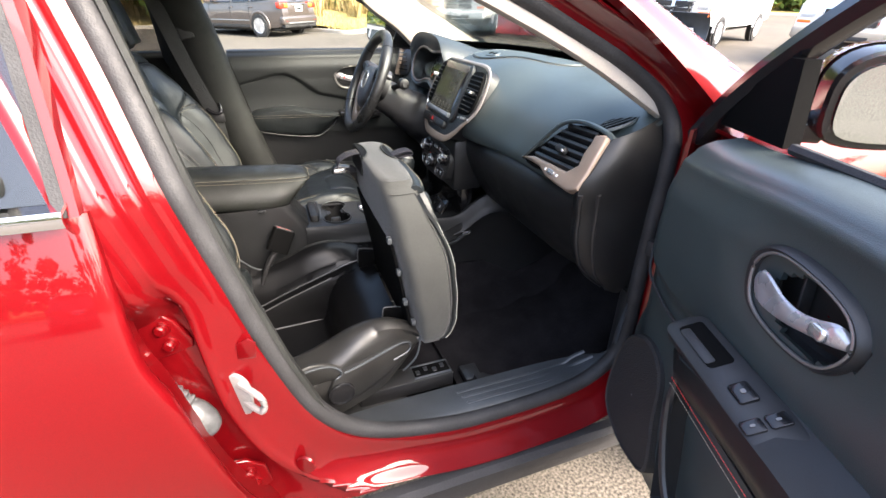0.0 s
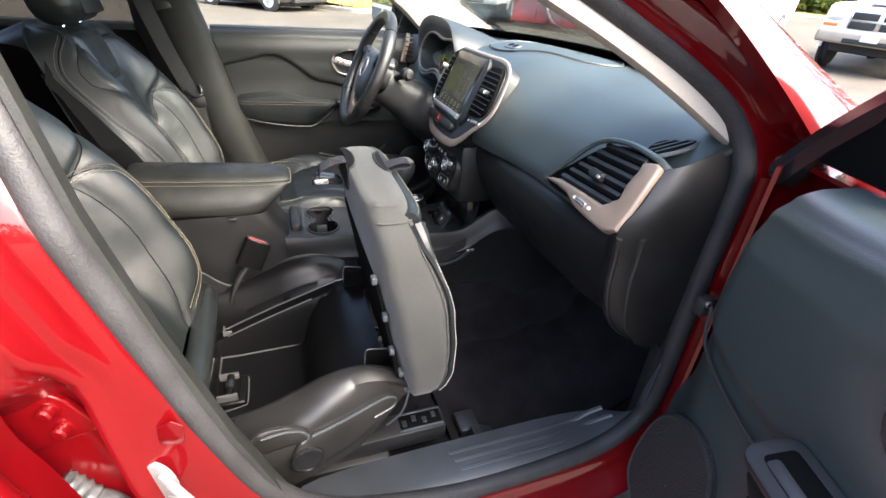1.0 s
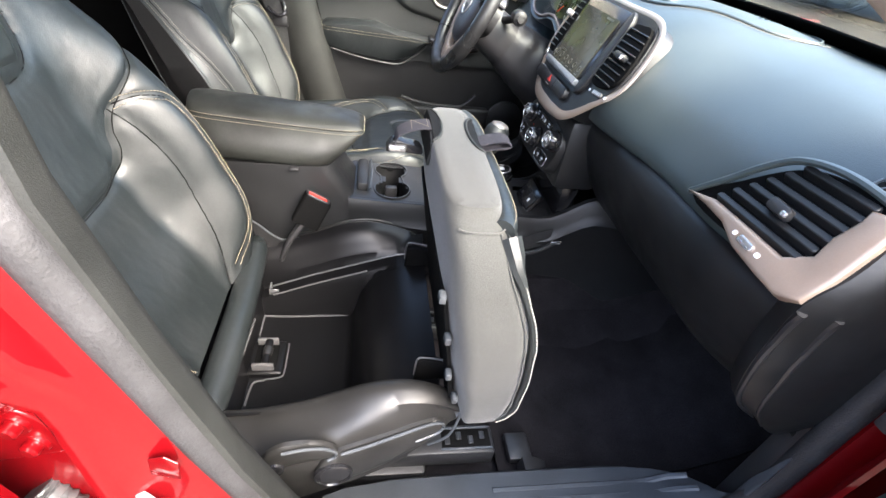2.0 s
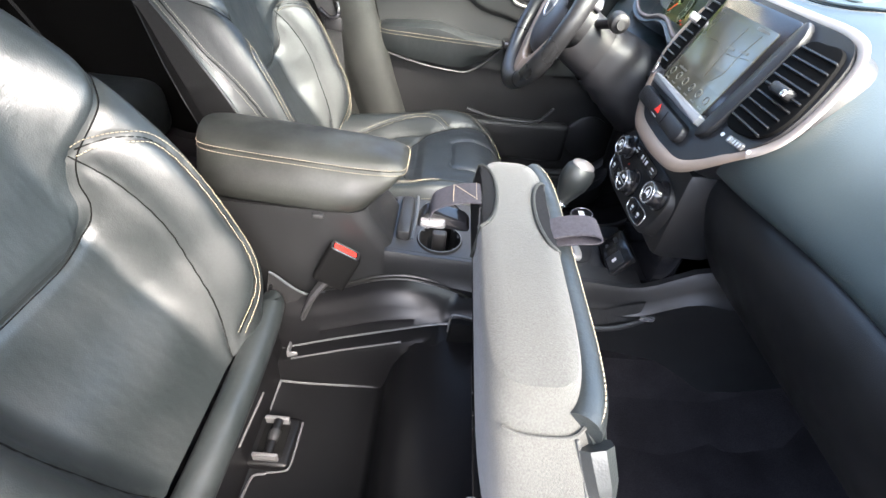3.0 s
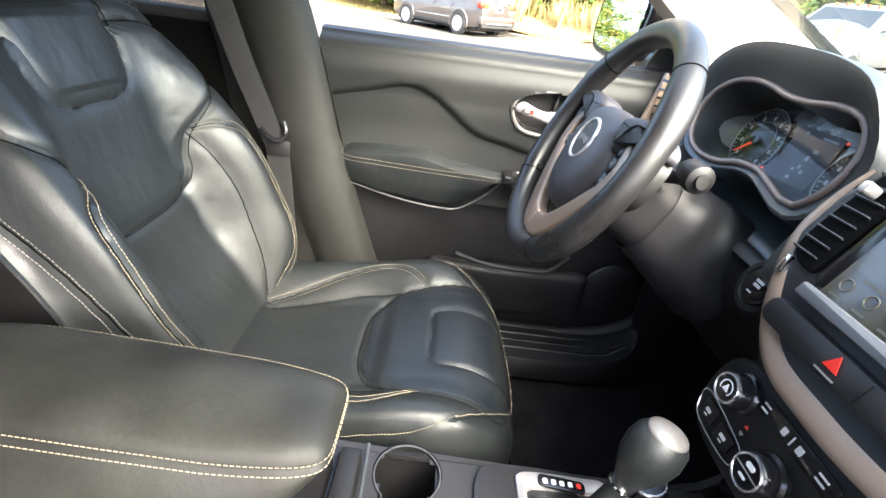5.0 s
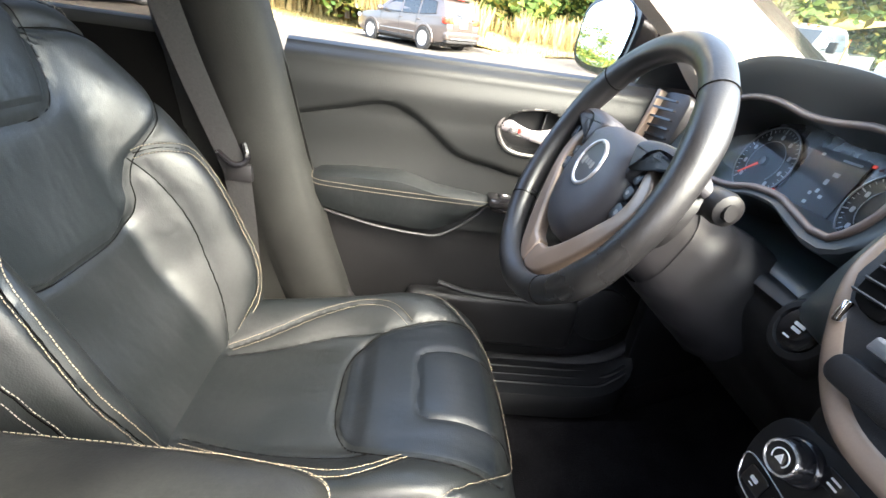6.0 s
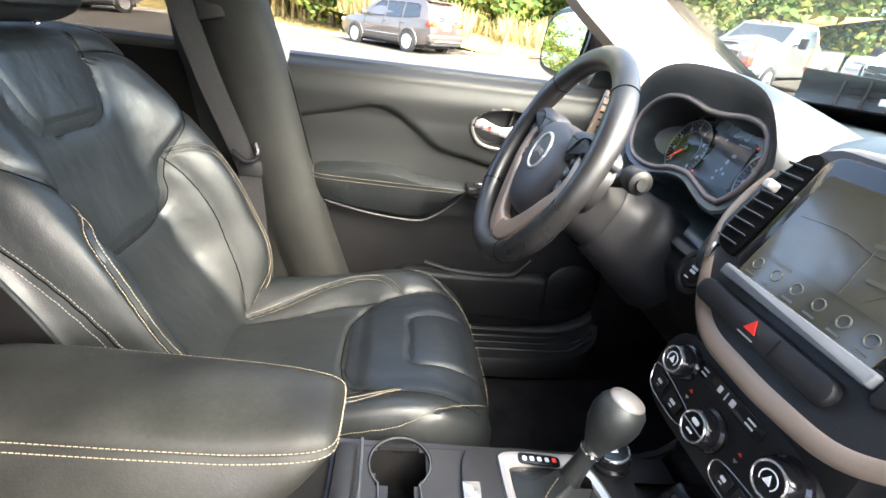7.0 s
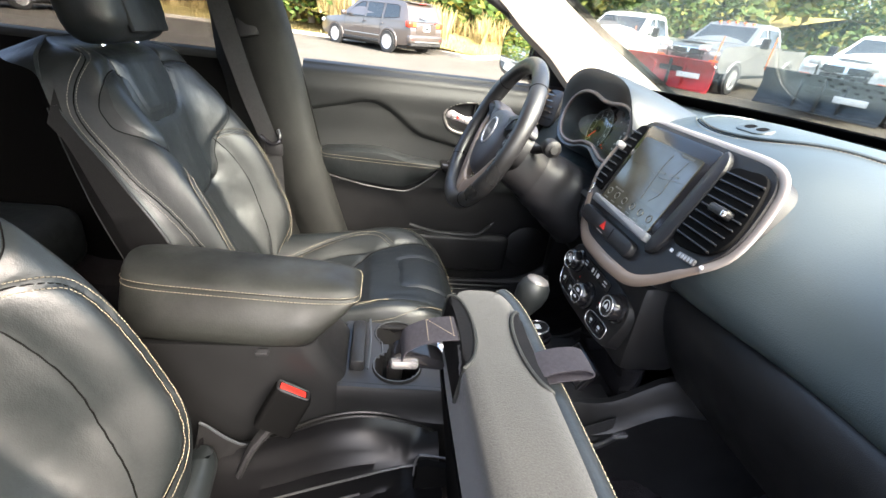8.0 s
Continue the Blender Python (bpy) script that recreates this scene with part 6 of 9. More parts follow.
lens = part("cluster_lens", skin(rows, closed=True), glass_mat("cluster_glass", (1, 1, 1), 0.0, 0.97, 0.005), cluster, "clear cluster lens")
lens.visible_shadow = False

# ---- steering wheel ----
wheel = thing("steering_wheel", "black leather steering wheel with bronze lower spokes", "steering wheel", at=(0.509, 0.391, 1.053))
WH = frame_of((0.509, 0.391, 1.053), (0, -1, 0), (0.42, 0, 0.907))
RW = 0.176
rim = [WH @ Vector((RW * math.cos(a), RW * math.sin(a), 0)) for a in (2 * math.pi * k / 90 for k in range(90))]


def rim_radius(deg):
    """The rim swells at the thumb rests."""
    d = abs((deg + 180) % 360 - 180)
    return 0.0182 + 0.0024 * math.exp(-((d - 32) / 13) ** 2) + 0.0024 * math.exp(-((d - 148) / 13) ** 2)


part("rim", tube(rim, [rim_radius(4 * k) for k in range(90)], 18, True), leather_mat("rim_leather", (0.010, 0.0105, 0.011), 0.40, 0.6, fold=0.12, worn=0.35), wheel, "thick worn black leather rim")
for a in (48, 138, 216, 304):
    c = Vector((math.cos(radians(a)), math.sin(radians(a)), 0))
    part("rim_seam", tube([WH @ (c * RW + (c * math.cos(t) + Vector((0, 0, 1)) * math.sin(t)) * (rim_radius(a) + 0.0002)) for t in (2 * math.pi * i / 20 for i in range(20))], 0.0010, 5, True), VOID, wheel)
AIRBAG = mat("airbag_grain", (0.032, 0.032, 0.036), 0.46, 0, 0.55, grain=0.1, grain_scale=700, stain=0.12, stain_scale=12, bump=0.25, bump_scale=800)
hub_line = [Vector((p[0], p[1])) for p in smooth2([(-0.076, 0.030), (-0.070, 0.052), (-0.03, 0.063), (0.03, 0.063), (0.070, 0.052), (0.076, 0.030), (0.082, -0.012), (0.066, -0.060), (0.035, -0.090), (0.0, -0.098), (-0.035, -0.090), (-0.066, -0.060), (-0.082, -0.012)], 5)]
rows = [[WH @ Vector((p.x * k, p.y * k - 0.004 * (1 - k), z)) for p in hub_line] for z, k in ((-0.045, 1.03), (-0.022, 1.04), (-0.010, 1.01), (-0.002, 0.95), (0.004, 0.86), (0.008, 0.70), (0.010, 0.45), (0.0105, 0.05))]
hub = part("airbag_cover", skin(rows, closed=True, caps=True), AIRBAG, wheel, "black airbag cover with round silver emblem")
part("emblem_ring", tube([WH @ Vector((0.031 * math.cos(t), 0.006 + 0.031 * math.sin(t), 0.0100)) for t in (2 * math.pi * i / 32 for i in range(32))], 0.0030, 8, True), TRIM, hub)
ed = part("emblem_disc", lathe([(0.030, 0), (0.030, 0.003), (0.0, 0.0045)], 28, WH @ pose(0, 0.006, 0.0075)), mat("emblem_grey", (0.030, 0.030, 0.033), 0.35, 0, 0.5, stain=0.1), hub, "dark round emblem")
for k, h in enumerate((0.012, 0.008, 0.008, 0.010)):
    part("emblem_bar", prism(rounded(0.0075, h, 0.002, 2), 0.001, WH @ pose(-0.0145 + 0.0096 * k, 0.006 - (0.001 if k in (0, 3) else 0), 0.0112)), DIM, ed)
for k, w in ((-0.066, 0.007), (-0.075, 0.009)):
    part("cover_mark", prism(rounded(w, 0.003, 0.0006, 1), 0.0008, WH @ pose(0.0, k, 0.0035, 12, 0, 0)), SILL, hub)
for s in (-1, 1):
    # the cover's shoulder reaches out to the rim
    part("shoulder", prism([(s * x, y) for x, y in smooth2([(0.050, 0.058), (0.085, 0.070), (0.13, 0.070), (0.162, 0.058), (0.160, 0.044), (0.128, 0.050), (0.100, 0.046), (0.086, 0.020), (0.074, 0.020)], 4)], 0.040, WH @ pose(0, 0, -0.036), 0.012, 4), AIRBAG, wheel, "black shoulder of the airbag cover")
    sp = part("side_spoke", prism([(s * x, y) for x, y in smooth2([(0.070, 0.046), (0.11, 0.050), (0.158, 0.044), (0.162, -0.010), (0.128, -0.036), (0.082, -0.040)], 4)], 0.026, WH @ pose(0, 0, -0.040), 0.006), HARD, wheel)
    for a, b, w, h in ((0.094, 0.026, 0.014, 0.018), (0.144, 0.026, 0.016, 0.022), (0.096, 0.006, 0.018, 0.016), (0.104, -0.018, 0.024, 0.020)):
        bt = part("spoke_button", prism(rounded(w, h, 0.005), 0.007, WH @ pose(s * a, b, -0.012, 0, 0, s * -10), 0.002), PLASTIC, sp)
        part("button_mark", prism(rounded(w * 0.3, h * 0.3, 0.001, 1), 0.0006, WH @ pose(s * a, b, -0.0052, 0, 0, s * -10)), DIM, bt)
    part("lower_spoke", prism([(s * x, y) for x, y in smooth2([(0.102, 0.036), (0.116, 0.040), (0.138, 0.012), (0.134, -0.028), (0.104, -0.080), (0.074, -0.120), (0.040, -0.152), (0.001, -0.158), (0.001, -0.122), (0.028, -0.114), (0.062, -0.082), (0.094, -0.040), (0.108, -0.020), (0.112, 0.006)], 4)], 0.018, WH @ pose(0, 0, -0.020), 0.005, 3), BEIGE, wheel, "satin bronze lower spoke")
plate = part("spoke_plate", prism(rounded(0.034, 0.012, 0.004), 0.003, WH @ pose(-0.028, -0.136, -0.0095, 0, 0, -28), 0.001), DIM, wheel)
part("plate_bar", prism(rounded(0.022, 0.004, 0.001, 1), 0.0008, WH @ pose(-0.028, -0.136, -0.0066, 0, 0, -28)), HARD, plate)
column = thing("steering_column", "black steering column shroud with control stalks", "steering column", at=(0.7, 0.4, 1.0))
rows = [[WH @ Vector((a * r, b * r - 0.015 - 0.12 * (d - 0.03) , -d)) for a, b in rounded(0.13, 0.12, 0.045)] for d, r in ((0.03, 0.85), (0.045, 1.0), (0.12, 1.05), (0.22, 1.10), (0.30, 1.1))]
SHROUD = mat("shroud_black", (0.013, 0.013, 0.014), 0.46, 0, 0.5, grain=0.1, grain_scale=600, stain=0.2, stain_scale=12, bump=0.1, bump_scale=800)
part("shroud", skin(rows, closed=True, caps=True), SHROUD, column)
part("key_bezel", lathe([(0.018, 0), (0.018, 0.006), (0.0, 0.007)], 18, frame_of((0.64, 0.34, 0.985), (1, 0, 0), (0, 0, 1))), PIANO, column)
for s in (-1, 1):
    st = part("stalk", tube(spline([WH @ Vector((s * 0.05, 0.020, -0.085)), WH @ Vector((s * 0.095, 0.040, -0.095)), WH @ Vector((s * 0.130, 0.050, -0.10))], 5), 0.010, 10), HARD, column)
    part("stalk_end", lathe([(0.010, 0.0), (0.018, 0.004), (0.020, 0.012), (0.019, 0.036), (0.015, 0.042), (0, 0.043)], 16, frame_of(WH @ Vector((s * 0.128, 0.050, -0.10)), WH.to_3x3() @ Vector((0, 0, 1)), WH.to_3x3() @ Vector((0, s, 0)))), HARD, st)
outline = rounded(0.165, 0.158, 0.06, 6)
rows = []
for i in range(25):
    d = 0.135 + 0.165 * i / 24
    row = []
    for j, (a, b) in enumerate(outline):
        w = 2 * math.pi * j / len(outline)
        r = (0.86 + 0.34 * (i / 24)) * (1 + (0.012 + 0.012 * math.sin(w * 1.5 + 1.0)) * math.sin(i * 0.9 + 2.6 * math.sin(w * 2 + 0.5) + 1.4 * math.sin(w * 5 + i * 0.2)) * step(0, 4, i))
        row.append(WH @ Vector((a * r, b * r - 0.015 - 0.12 * (d - 0.03), -d)))
    rows.append(row)
part("column_gaiter", skin(rows, closed=True), SHROUD, column, "wrinkled black column gaiter")
# driver's end vent
dv = part("driver_end_vent", prism(rounded(0.07, 0.11, 0.02), 0.02, frame_of((0.765, 0.700, 1.082), (0.35, -0.94, 0), (0.30, 0, 0.95)), 0.006), PLASTIC, dash, "black end air vent")
for k in range(5):
    part("slat", prism(rounded(0.05, 0.004, 0.001, 1), 0.008, frame_of((0.755, 0.695, 1.052 + k * 0.017), (0.35, -0.94, 0), (0.30, 0, 0.95)) @ pose(0, 0, 0.018)), PIANO, dv)
part("vent_trim", prism(rounded(0.010, 0.11, 0.004), 0.024, frame_of((0.740, 0.725, 1.082), (0.35, -0.94, 0), (0.30, 0, 0.95)), 0.003), BEIGE, dv)

# ---- driver's door, closed, seen from inside ----
dd = thing("driver_door", "closed driver door with black padded inner trim", "car door", "car doors", at=(0.45, 0.8, 0.7))


def card_y(x, z):
    """How far out the driver's door trim stands: upper roll, hollow below it, armrest, flat lower half."""
    y = lerp_table([(0.45, 0.745), (0.60, 0.75), (0.76, 0.75), (0.80, 0.748), (0.86, 0.748), (0.95, 0.752), (1.02, 0.748), (1.07, 0.742), (1.11, 0.750), (1.13, 0.772)], z)
    edge = glide([(0.0, 1.005), (0.13, 1.036), (0.20, 1.053), (0.245, 1.047), (0.30, 1.015), (0.365, 0.968), (0.44, 0.95), (0.50, 0.938), (0.9, 0.93)], x)
    y -= 0.013 * step(edge - 0.006, edge + 0.006, z)
    return y


xs = [0.02 + 0.88 * i / 110 for i in range(111)]
zs = [0.45 + 0.68 * j / 170 for j in range(171)] + [1.134, 1.136]
BOWL_AT = (0.503, 1.024)


def in_bowl(x, z, k=1.0):
    """Inside the oval of the inner handle's recess."""
    return ((x - BOWL_AT[0] - 0.010) / (0.078 * k)) ** 2 + ((z - BOWL_AT[1] - 0.003) / (0.048 * k)) ** 2 < 1


def pierced(bm, inside):
    bmesh.ops.delete(bm, geom=[f for f in bm.faces if inside(f.calc_center_median())], context="FACES")
    return bm


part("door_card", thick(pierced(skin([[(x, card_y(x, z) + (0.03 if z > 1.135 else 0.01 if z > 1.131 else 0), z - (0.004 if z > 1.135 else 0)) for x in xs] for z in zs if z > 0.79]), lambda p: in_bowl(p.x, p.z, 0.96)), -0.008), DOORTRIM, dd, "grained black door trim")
part("lower_card", thick(skin([[(x, card_y(x, z), z) for x in xs] for z in zs if z < 0.805]), -0.008), HARD, dd, "hard black lower trim")
EDGE_LINE = [(0.0, 1.005), (0.13, 1.036), (0.20, 1.053), (0.245, 1.047), (0.30, 1.015), (0.365, 0.968), (0.44, 0.95), (0.50, 0.938), (0.9, 0.93)]
edge = [(x, card_y(x, glide(EDGE_LINE, x) - 0.007) - 0.0005, glide(EDGE_LINE, x) - 0.006) for x in (0.04 + 0.45 * i / 60 for i in range(61))]
part("trim_line", tube(edge, 0.0022, 6), VOID, dd)
part("edge_seal", tube(spline([(0.205, 0.722, 0.48), (0.150, 0.724, 0.60), (0.098, 0.724, 0.76), (0.058, 0.722, 0.93), (0.020, 0.716, 1.09), (0.008, 0.708, 1.135)], 6), 0.010, 8), VOID, dd, "black rubber edge seal")
# padded armrest
rows = []
for x, top, low, dep in ((0.07, 0.893, 0.825, 0.030), (0.09, 0.905, 0.815, 0.045), (0.16, 0.912, 0.80, 0.052), (0.25, 0.914, 0.79, 0.052), (0.285, 0.906, 0.785, 0.05), (0.33, 0.893, 0.785, 0.046), (0.40, 0.885, 0.815, 0.040), (0.445, 0.879, 0.865, 0.035)):
    rows.append([(x, 0.755, top + 0.002), (x, 0.745 - dep * 0.6, top), (x, 0.748 - dep, top - 0.010), (x, 0.746 - dep, (top + low) / 2), (x, 0.742 - dep * 0.55, low + 0.012), (x, 0.756, low)])
am = part("armrest", thick(skin(rows), 0.004), LEATHER, dd, "padded leather door armrest")
for dz in (0.0, -0.009):
    ln = spline([(0.075, 0.722, 0.898 + dz), (0.085, 0.704, 0.888 + dz), (0.16, 0.694, 0.887 + dz), (0.25, 0.694, 0.884 + dz), (0.35, 0.700, 0.880 + dz), (0.445, 0.709, 0.876 + dz)], 8)
    part("stitching", stitches(ln, lambda i: (0, -1, 0.2), lift=0.002), THREAD, am, "tan double stitching", clean=False)
part("armrest_line", tube(spline([(0.10, 0.722, 0.816), (0.204, 0.715, 0.795), (0.304, 0.718, 0.783), (0.354, 0.722, 0.787), (0.414, 0.728, 0.828), (0.449, 0.73, 0.868)], 6), 0.003, 6), PLASTIC, dd)
sw = part("switch_pod", box(0.535, 0.722, 0.874, 0.19, 0.05, 0.022, 0.007, 2, pose(0, 0, 0, 0, 3, 0)), PIANO, dd, "gloss black window switch pod")
for k in range(3):
    part("window_switch", box(0.475 + k * 0.04, 0.718, 0.889 - k * 0.002, 0.026, 0.018, 0.008, 0.003), PLASTIC, sw)
    part("switch_mark", box(0.475 + k * 0.04, 0.716, 0.8935 - k * 0.002, 0.008, 0.008, 0.001, 0.0003, 1), WHITE, sw)
part("pull_bar", tube(spline([(0.45, 0.712, 0.868), (0.53, 0.705, 0.855), (0.62, 0.715, 0.86)], 6), 0.010, 8), PIANO, dd)


LEVER = mat("satin_lever", (0.45, 0.44, 0.45), 0.28, 0.6, 0.5, stain=0.1, stain_scale=20)


def handle_bowl(m, parent, flip=1):
    """The oval recess and lever of an inner door handle, in its own plane: x along the door, y up, z into the car."""
    oval = [(p.x * flip, p.y) for p in spline([(-0.068, 0.004, 0), (-0.050, 0.036, 0), (0.005, 0.050, 0), (0.062, 0.048, 0), (0.090, 0.020, 0), (0.076, -0.028, 0), (0.022, -0.044, 0), (-0.042, -0.036, 0)], 6, True)]
    b = part("handle_bowl", skin([[m @ Vector((x * k, y * k, z)) for x, y in oval] for z, k in ((-0.004, 1.14), (0.006, 1.10), (0.010, 1.05), (0.009, 1.0), (0.003, 0.965), (-0.018, 0.90))], closed=True), PLASTIC, parent, "black oval handle recess")
    part("bowl_floor", skin([[m @ Vector((x * k, y * k, z)) for x, y in oval] for z, k in ((-0.018, 0.90), (-0.024, 0.82), (-0.025, 0.02))], closed=True), HARD, b)
    part("bowl_ring", tube([m @ Vector((x * 0.975, y * 0.975, 0.008)) for x, y in oval], 0.0032 if flip > 0 else 0.0022, 8, True), DIM, b, "satin ring round the recess")
    part("bowl_divider", prism(rounded(0.004, 0.06, 0.001, 2), 0.014, m @ pose(0.026 * flip, 0.012, -0.022, 0, 0, -8 * flip), 0.001), PLASTIC, b)
    # a swept lever: slim at its hinge, a broad scooped pull at its end
    rows = []
    st = [(-0.060, 0.008, 0.007, 0.002), (-0.046, 0.010, 0.013, 0.008), (-0.024, 0.004, 0.011, 0.012), (0.0, -0.002, 0.011, 0.013), (0.024, -0.003, 0.014, 0.013), (0.048, 0.000, 0.019, 0.012), (0.068, 0.002, 0.018, 0.008), (0.080, 0.002, 0.010, 0.002)]
    for i in range(36):
        x = -0.060 + 0.140 * i / 35
        c, h, z = (glide([(q[0], q[k]) for q in st], x) for k in (1, 2, 3))
        row = []
        for j in range(14):
            a = 2 * math.pi * j / 14
            scoop = 0.006 * math.exp(-((x - 0.045) / 0.022) ** 2) * max(0.0, math.sin(a)) * (1 - abs(math.cos(a)))
            row.append(m @ Vector((x * flip, c + h * math.cos(a), z + 0.006 * math.sin(a) - scoop)))
        rows.append(row)
    part("handle_lever", skin(rows, closed=True, caps=True), LEVER, b, "satin silver handle lever")
    tab = part("lock_tab", prism(rounded(0.022, 0.016, 0.006), 0.010, m @ pose(-0.034 * flip, 0.006, 0.010), 0.004, 3), SILVER, b)
    if flip > 0:
        part("lock_mark", prism(rounded(0.006, 0.010, 0.002, 2), 0.001, m @ pose(-0.026 * flip, 0.006, 0.0202)), REDB, tab)
    return b


handle_bowl(frame_of((0.503, 0.734, 1.024), (1, 0, 0), (0, 0, 1)), dd)
pk = part("map_pocket", box(0.50, 0.728, 0.575, 0.42, 0.045, 0.14, 0.02, 3), HARD, dd, "lower door map pocket")
part("pocket_rim", tube(spline([(0.36, 0.71, 0.672), (0.437, 0.704, 0.655), (0.547, 0.702, 0.650), (0.60, 0.703, 0.659), (0.64, 0.708, 0.70)], 6), 0.006, 8), HARD, pk)
part("speaker", lathe([(0.075, 0), (0.075, 0.006), (0.068, 0.010), (0.0, 0.010)], 28, frame_of((0.78, 0.745, 0.60), (1, 0, 0), (0, 0, 1))), HARD, dd)
part("outer_skin", panel([[(x, y, z) for x in (0.0, 0.5, 0.95)] for z, y in ((0.42, 0.81), (0.6, 0.85), (0.9, 0.85), (1.11, 0.82))], 0.006), RED, dd)
g = part("window_pane", skin([[(x, side_y(z, 0.79), z) for x in xx] for z, xx in ((1.12, (0.0, 0.3, 0.85)), (1.3, (-0.05, 0.25, 0.60)), (1.45, (-0.09, 0.1, 0.30)))]), GLASS, dd, "clear side glass")
g.visible_shadow = False
part("mirror_sail", prism([(0.70, 1.135), (0.875, 1.135), (0.86, 1.165), (0.78, 1.205), (0.735, 1.215)], -0.012, frame_of((0, 0.768, 0), (1, 0, 0), (0, 0, 1)), 0.003), PLASTIC, dd, "black mirror triangle")


def wing_mirror(parent, m):
    """Mirror head in its own space: x ahead, y outward, z up."""
    shell = [(p.x, p.y) for p in spline([(-0.10, 0.0, 0), (-0.095, 0.05, 0), (-0.05, 0.078, 0), (0.05, 0.075, 0), (0.10, 0.05, 0), (0.108, 0.0, 0), (0.09, -0.055, 0), (0.0, -0.072, 0), (-0.08, -0.06, 0)], 4, True)]
    h = part("mirror_head", skin([[m @ Vector((dx, a * k, b * k)) for a, b in shell] for dx, k in ((-0.035, 0.95), (-0.030, 1.0), (0.0, 1.0), (0.04, 0.93), (0.075, 0.7), (0.09, 0.3), (0.092, 0.02))], closed=True, caps=True), PIANO, parent, "black door mirror with red cap")
    part("mirror_cap", skin([[m @ Vector((dx, a * k, b * k)) for a, b in shell] for dx, k in ((0.012, 1.012), (0.042, 0.95), (0.078, 0.72), (0.094, 0.31), (0.096, 0.02))], closed=True), RED, h, "glossy red mirror cap")
    part("mirror_glass", prism([(-a * 0.83, b * 0.80) for a, b in shell], 0.003, m @ frame_of((-0.036, 0, 0), (0, -1, 0), (0, 0, 1))), MIRROR, h, "mirror glass")
    part("mirror_arm", prism(rounded(0.05, 0.045, 0.015), 0.10, m @ frame_of((0.01, -0.07, -0.055), (1, 0, 0), (0, 0, 1)), 0.005), PIANO, h)
    return h


MIRROR = mat("mirror", (0.75, 0.77, 0.78), 0.02, 1.0)
wing_mirror(dd, pose(0.735, 0.995, 1.218, 0, 5, 12) @ Matrix.Scale(1.20, 4))

# ---- passenger's front door, swung wide open ----
OPEN = 71
pd = thing("passenger_door", "wide open red front door with black inner trim", "car door", "car doors", at=(0.92, -0.80, 0.45))
pd.rotation_euler = (0, 0, radians(OPEN))
PD = pd.matrix_basis


def dp(u, z, w):
    """A place on the door: u back from the hinge, height z, w towards the cabin."""
    return Vector((-u, w, z - 0.45))


def pcard(u, z):
    w = lerp_table([(0.44, 0.085), (0.55, 0.10), (0.75, 0.105), (0.84, 0.112), (0.95, 0.118), (1.03, 0.118), (1.09, 0.108), (1.115, 0.090), (1.125, 0.065)], z)
    e = lerp_table([(0.05, 0.90), (0.2, 0.865), (0.35, 0.86), (0.6, 0.85), (1.1, 0.84)], u)
    w += 0.012 * step(e - 0.01, e + 0.025, z) - 0.03 * step(0.12, 0.03, u)
    w -= 0.014 * math.exp(-(((u - 0.43) / 0.12) ** 2 + ((z - 1.015) / 0.07) ** 2) ** 2)
    return w


us = [0.03 + 1.0 * i / 150 for i in range(151)]
zz = [0.43 + 0.695 * j / 120 for j in range(121)]


def front(u, z):
    """The trim's front edge leans back towards the belt."""
    e = lerp_table([(0.45, 0.010), (0.66, 0.018), (0.85, 0.066), (0.95, 0.084), (1.03, 0.095), (1.12, 0.112)], z)
    return e + (u - 0.03) * (1.03 - e)


rows = [[dp(front(u, z), z + (0.012 * step(0.08, 0.3, u)), pcard(front(u, z), z)) for u in us] for z in zz] + [[dp(front(u, 1.13), 1.130 + 0.012 * step(0.08, 0.3, u), 0.035) for u in us]]
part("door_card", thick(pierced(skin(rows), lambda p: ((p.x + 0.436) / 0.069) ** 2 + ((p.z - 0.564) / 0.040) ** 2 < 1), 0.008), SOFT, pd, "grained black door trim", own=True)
rows = [[dp(u, z, w) for u in (-0.02, 0.2, 0.5, 0.8, 1.06)] for z, w in ((0.42, 0.0), (0.6, -0.05), (0.9, -0.055), (1.05, -0.035), (1.125, -0.01), (1.125, 0.03))]
part("outer_skin", thick(skin(rows), 0.006), RED, pd, "glossy red door skin", own=True)
part("front_edge", thick(skin([[dp(-0.02, z, w) for w in (-0.02, 0.03)] + [dp(0.02, z, 0.07)] for z in (0.42, 0.7, 0.9, 1.12)]), 0.006), RED, pd, own=True)
part("rear_edge", thick(skin([[dp(1.06, z, w) for w in (-0.02, 0.03)] + [dp(1.03, z, 0.10)] for z in (0.42, 0.7, 0.9, 1.12)]), 0.006), RED, pd, own=True)
part("trim_seam", tube(spline([dp(0.05, 0.905, 0.098), dp(0.093, 0.868, 0.116), dp(0.163, 0.845, 0.117), dp(0.236, 0.838, 0.118), dp(0.30, 0.845, 0.12)], 6), 0.0028, 6), RUBBER, pd, own=True)
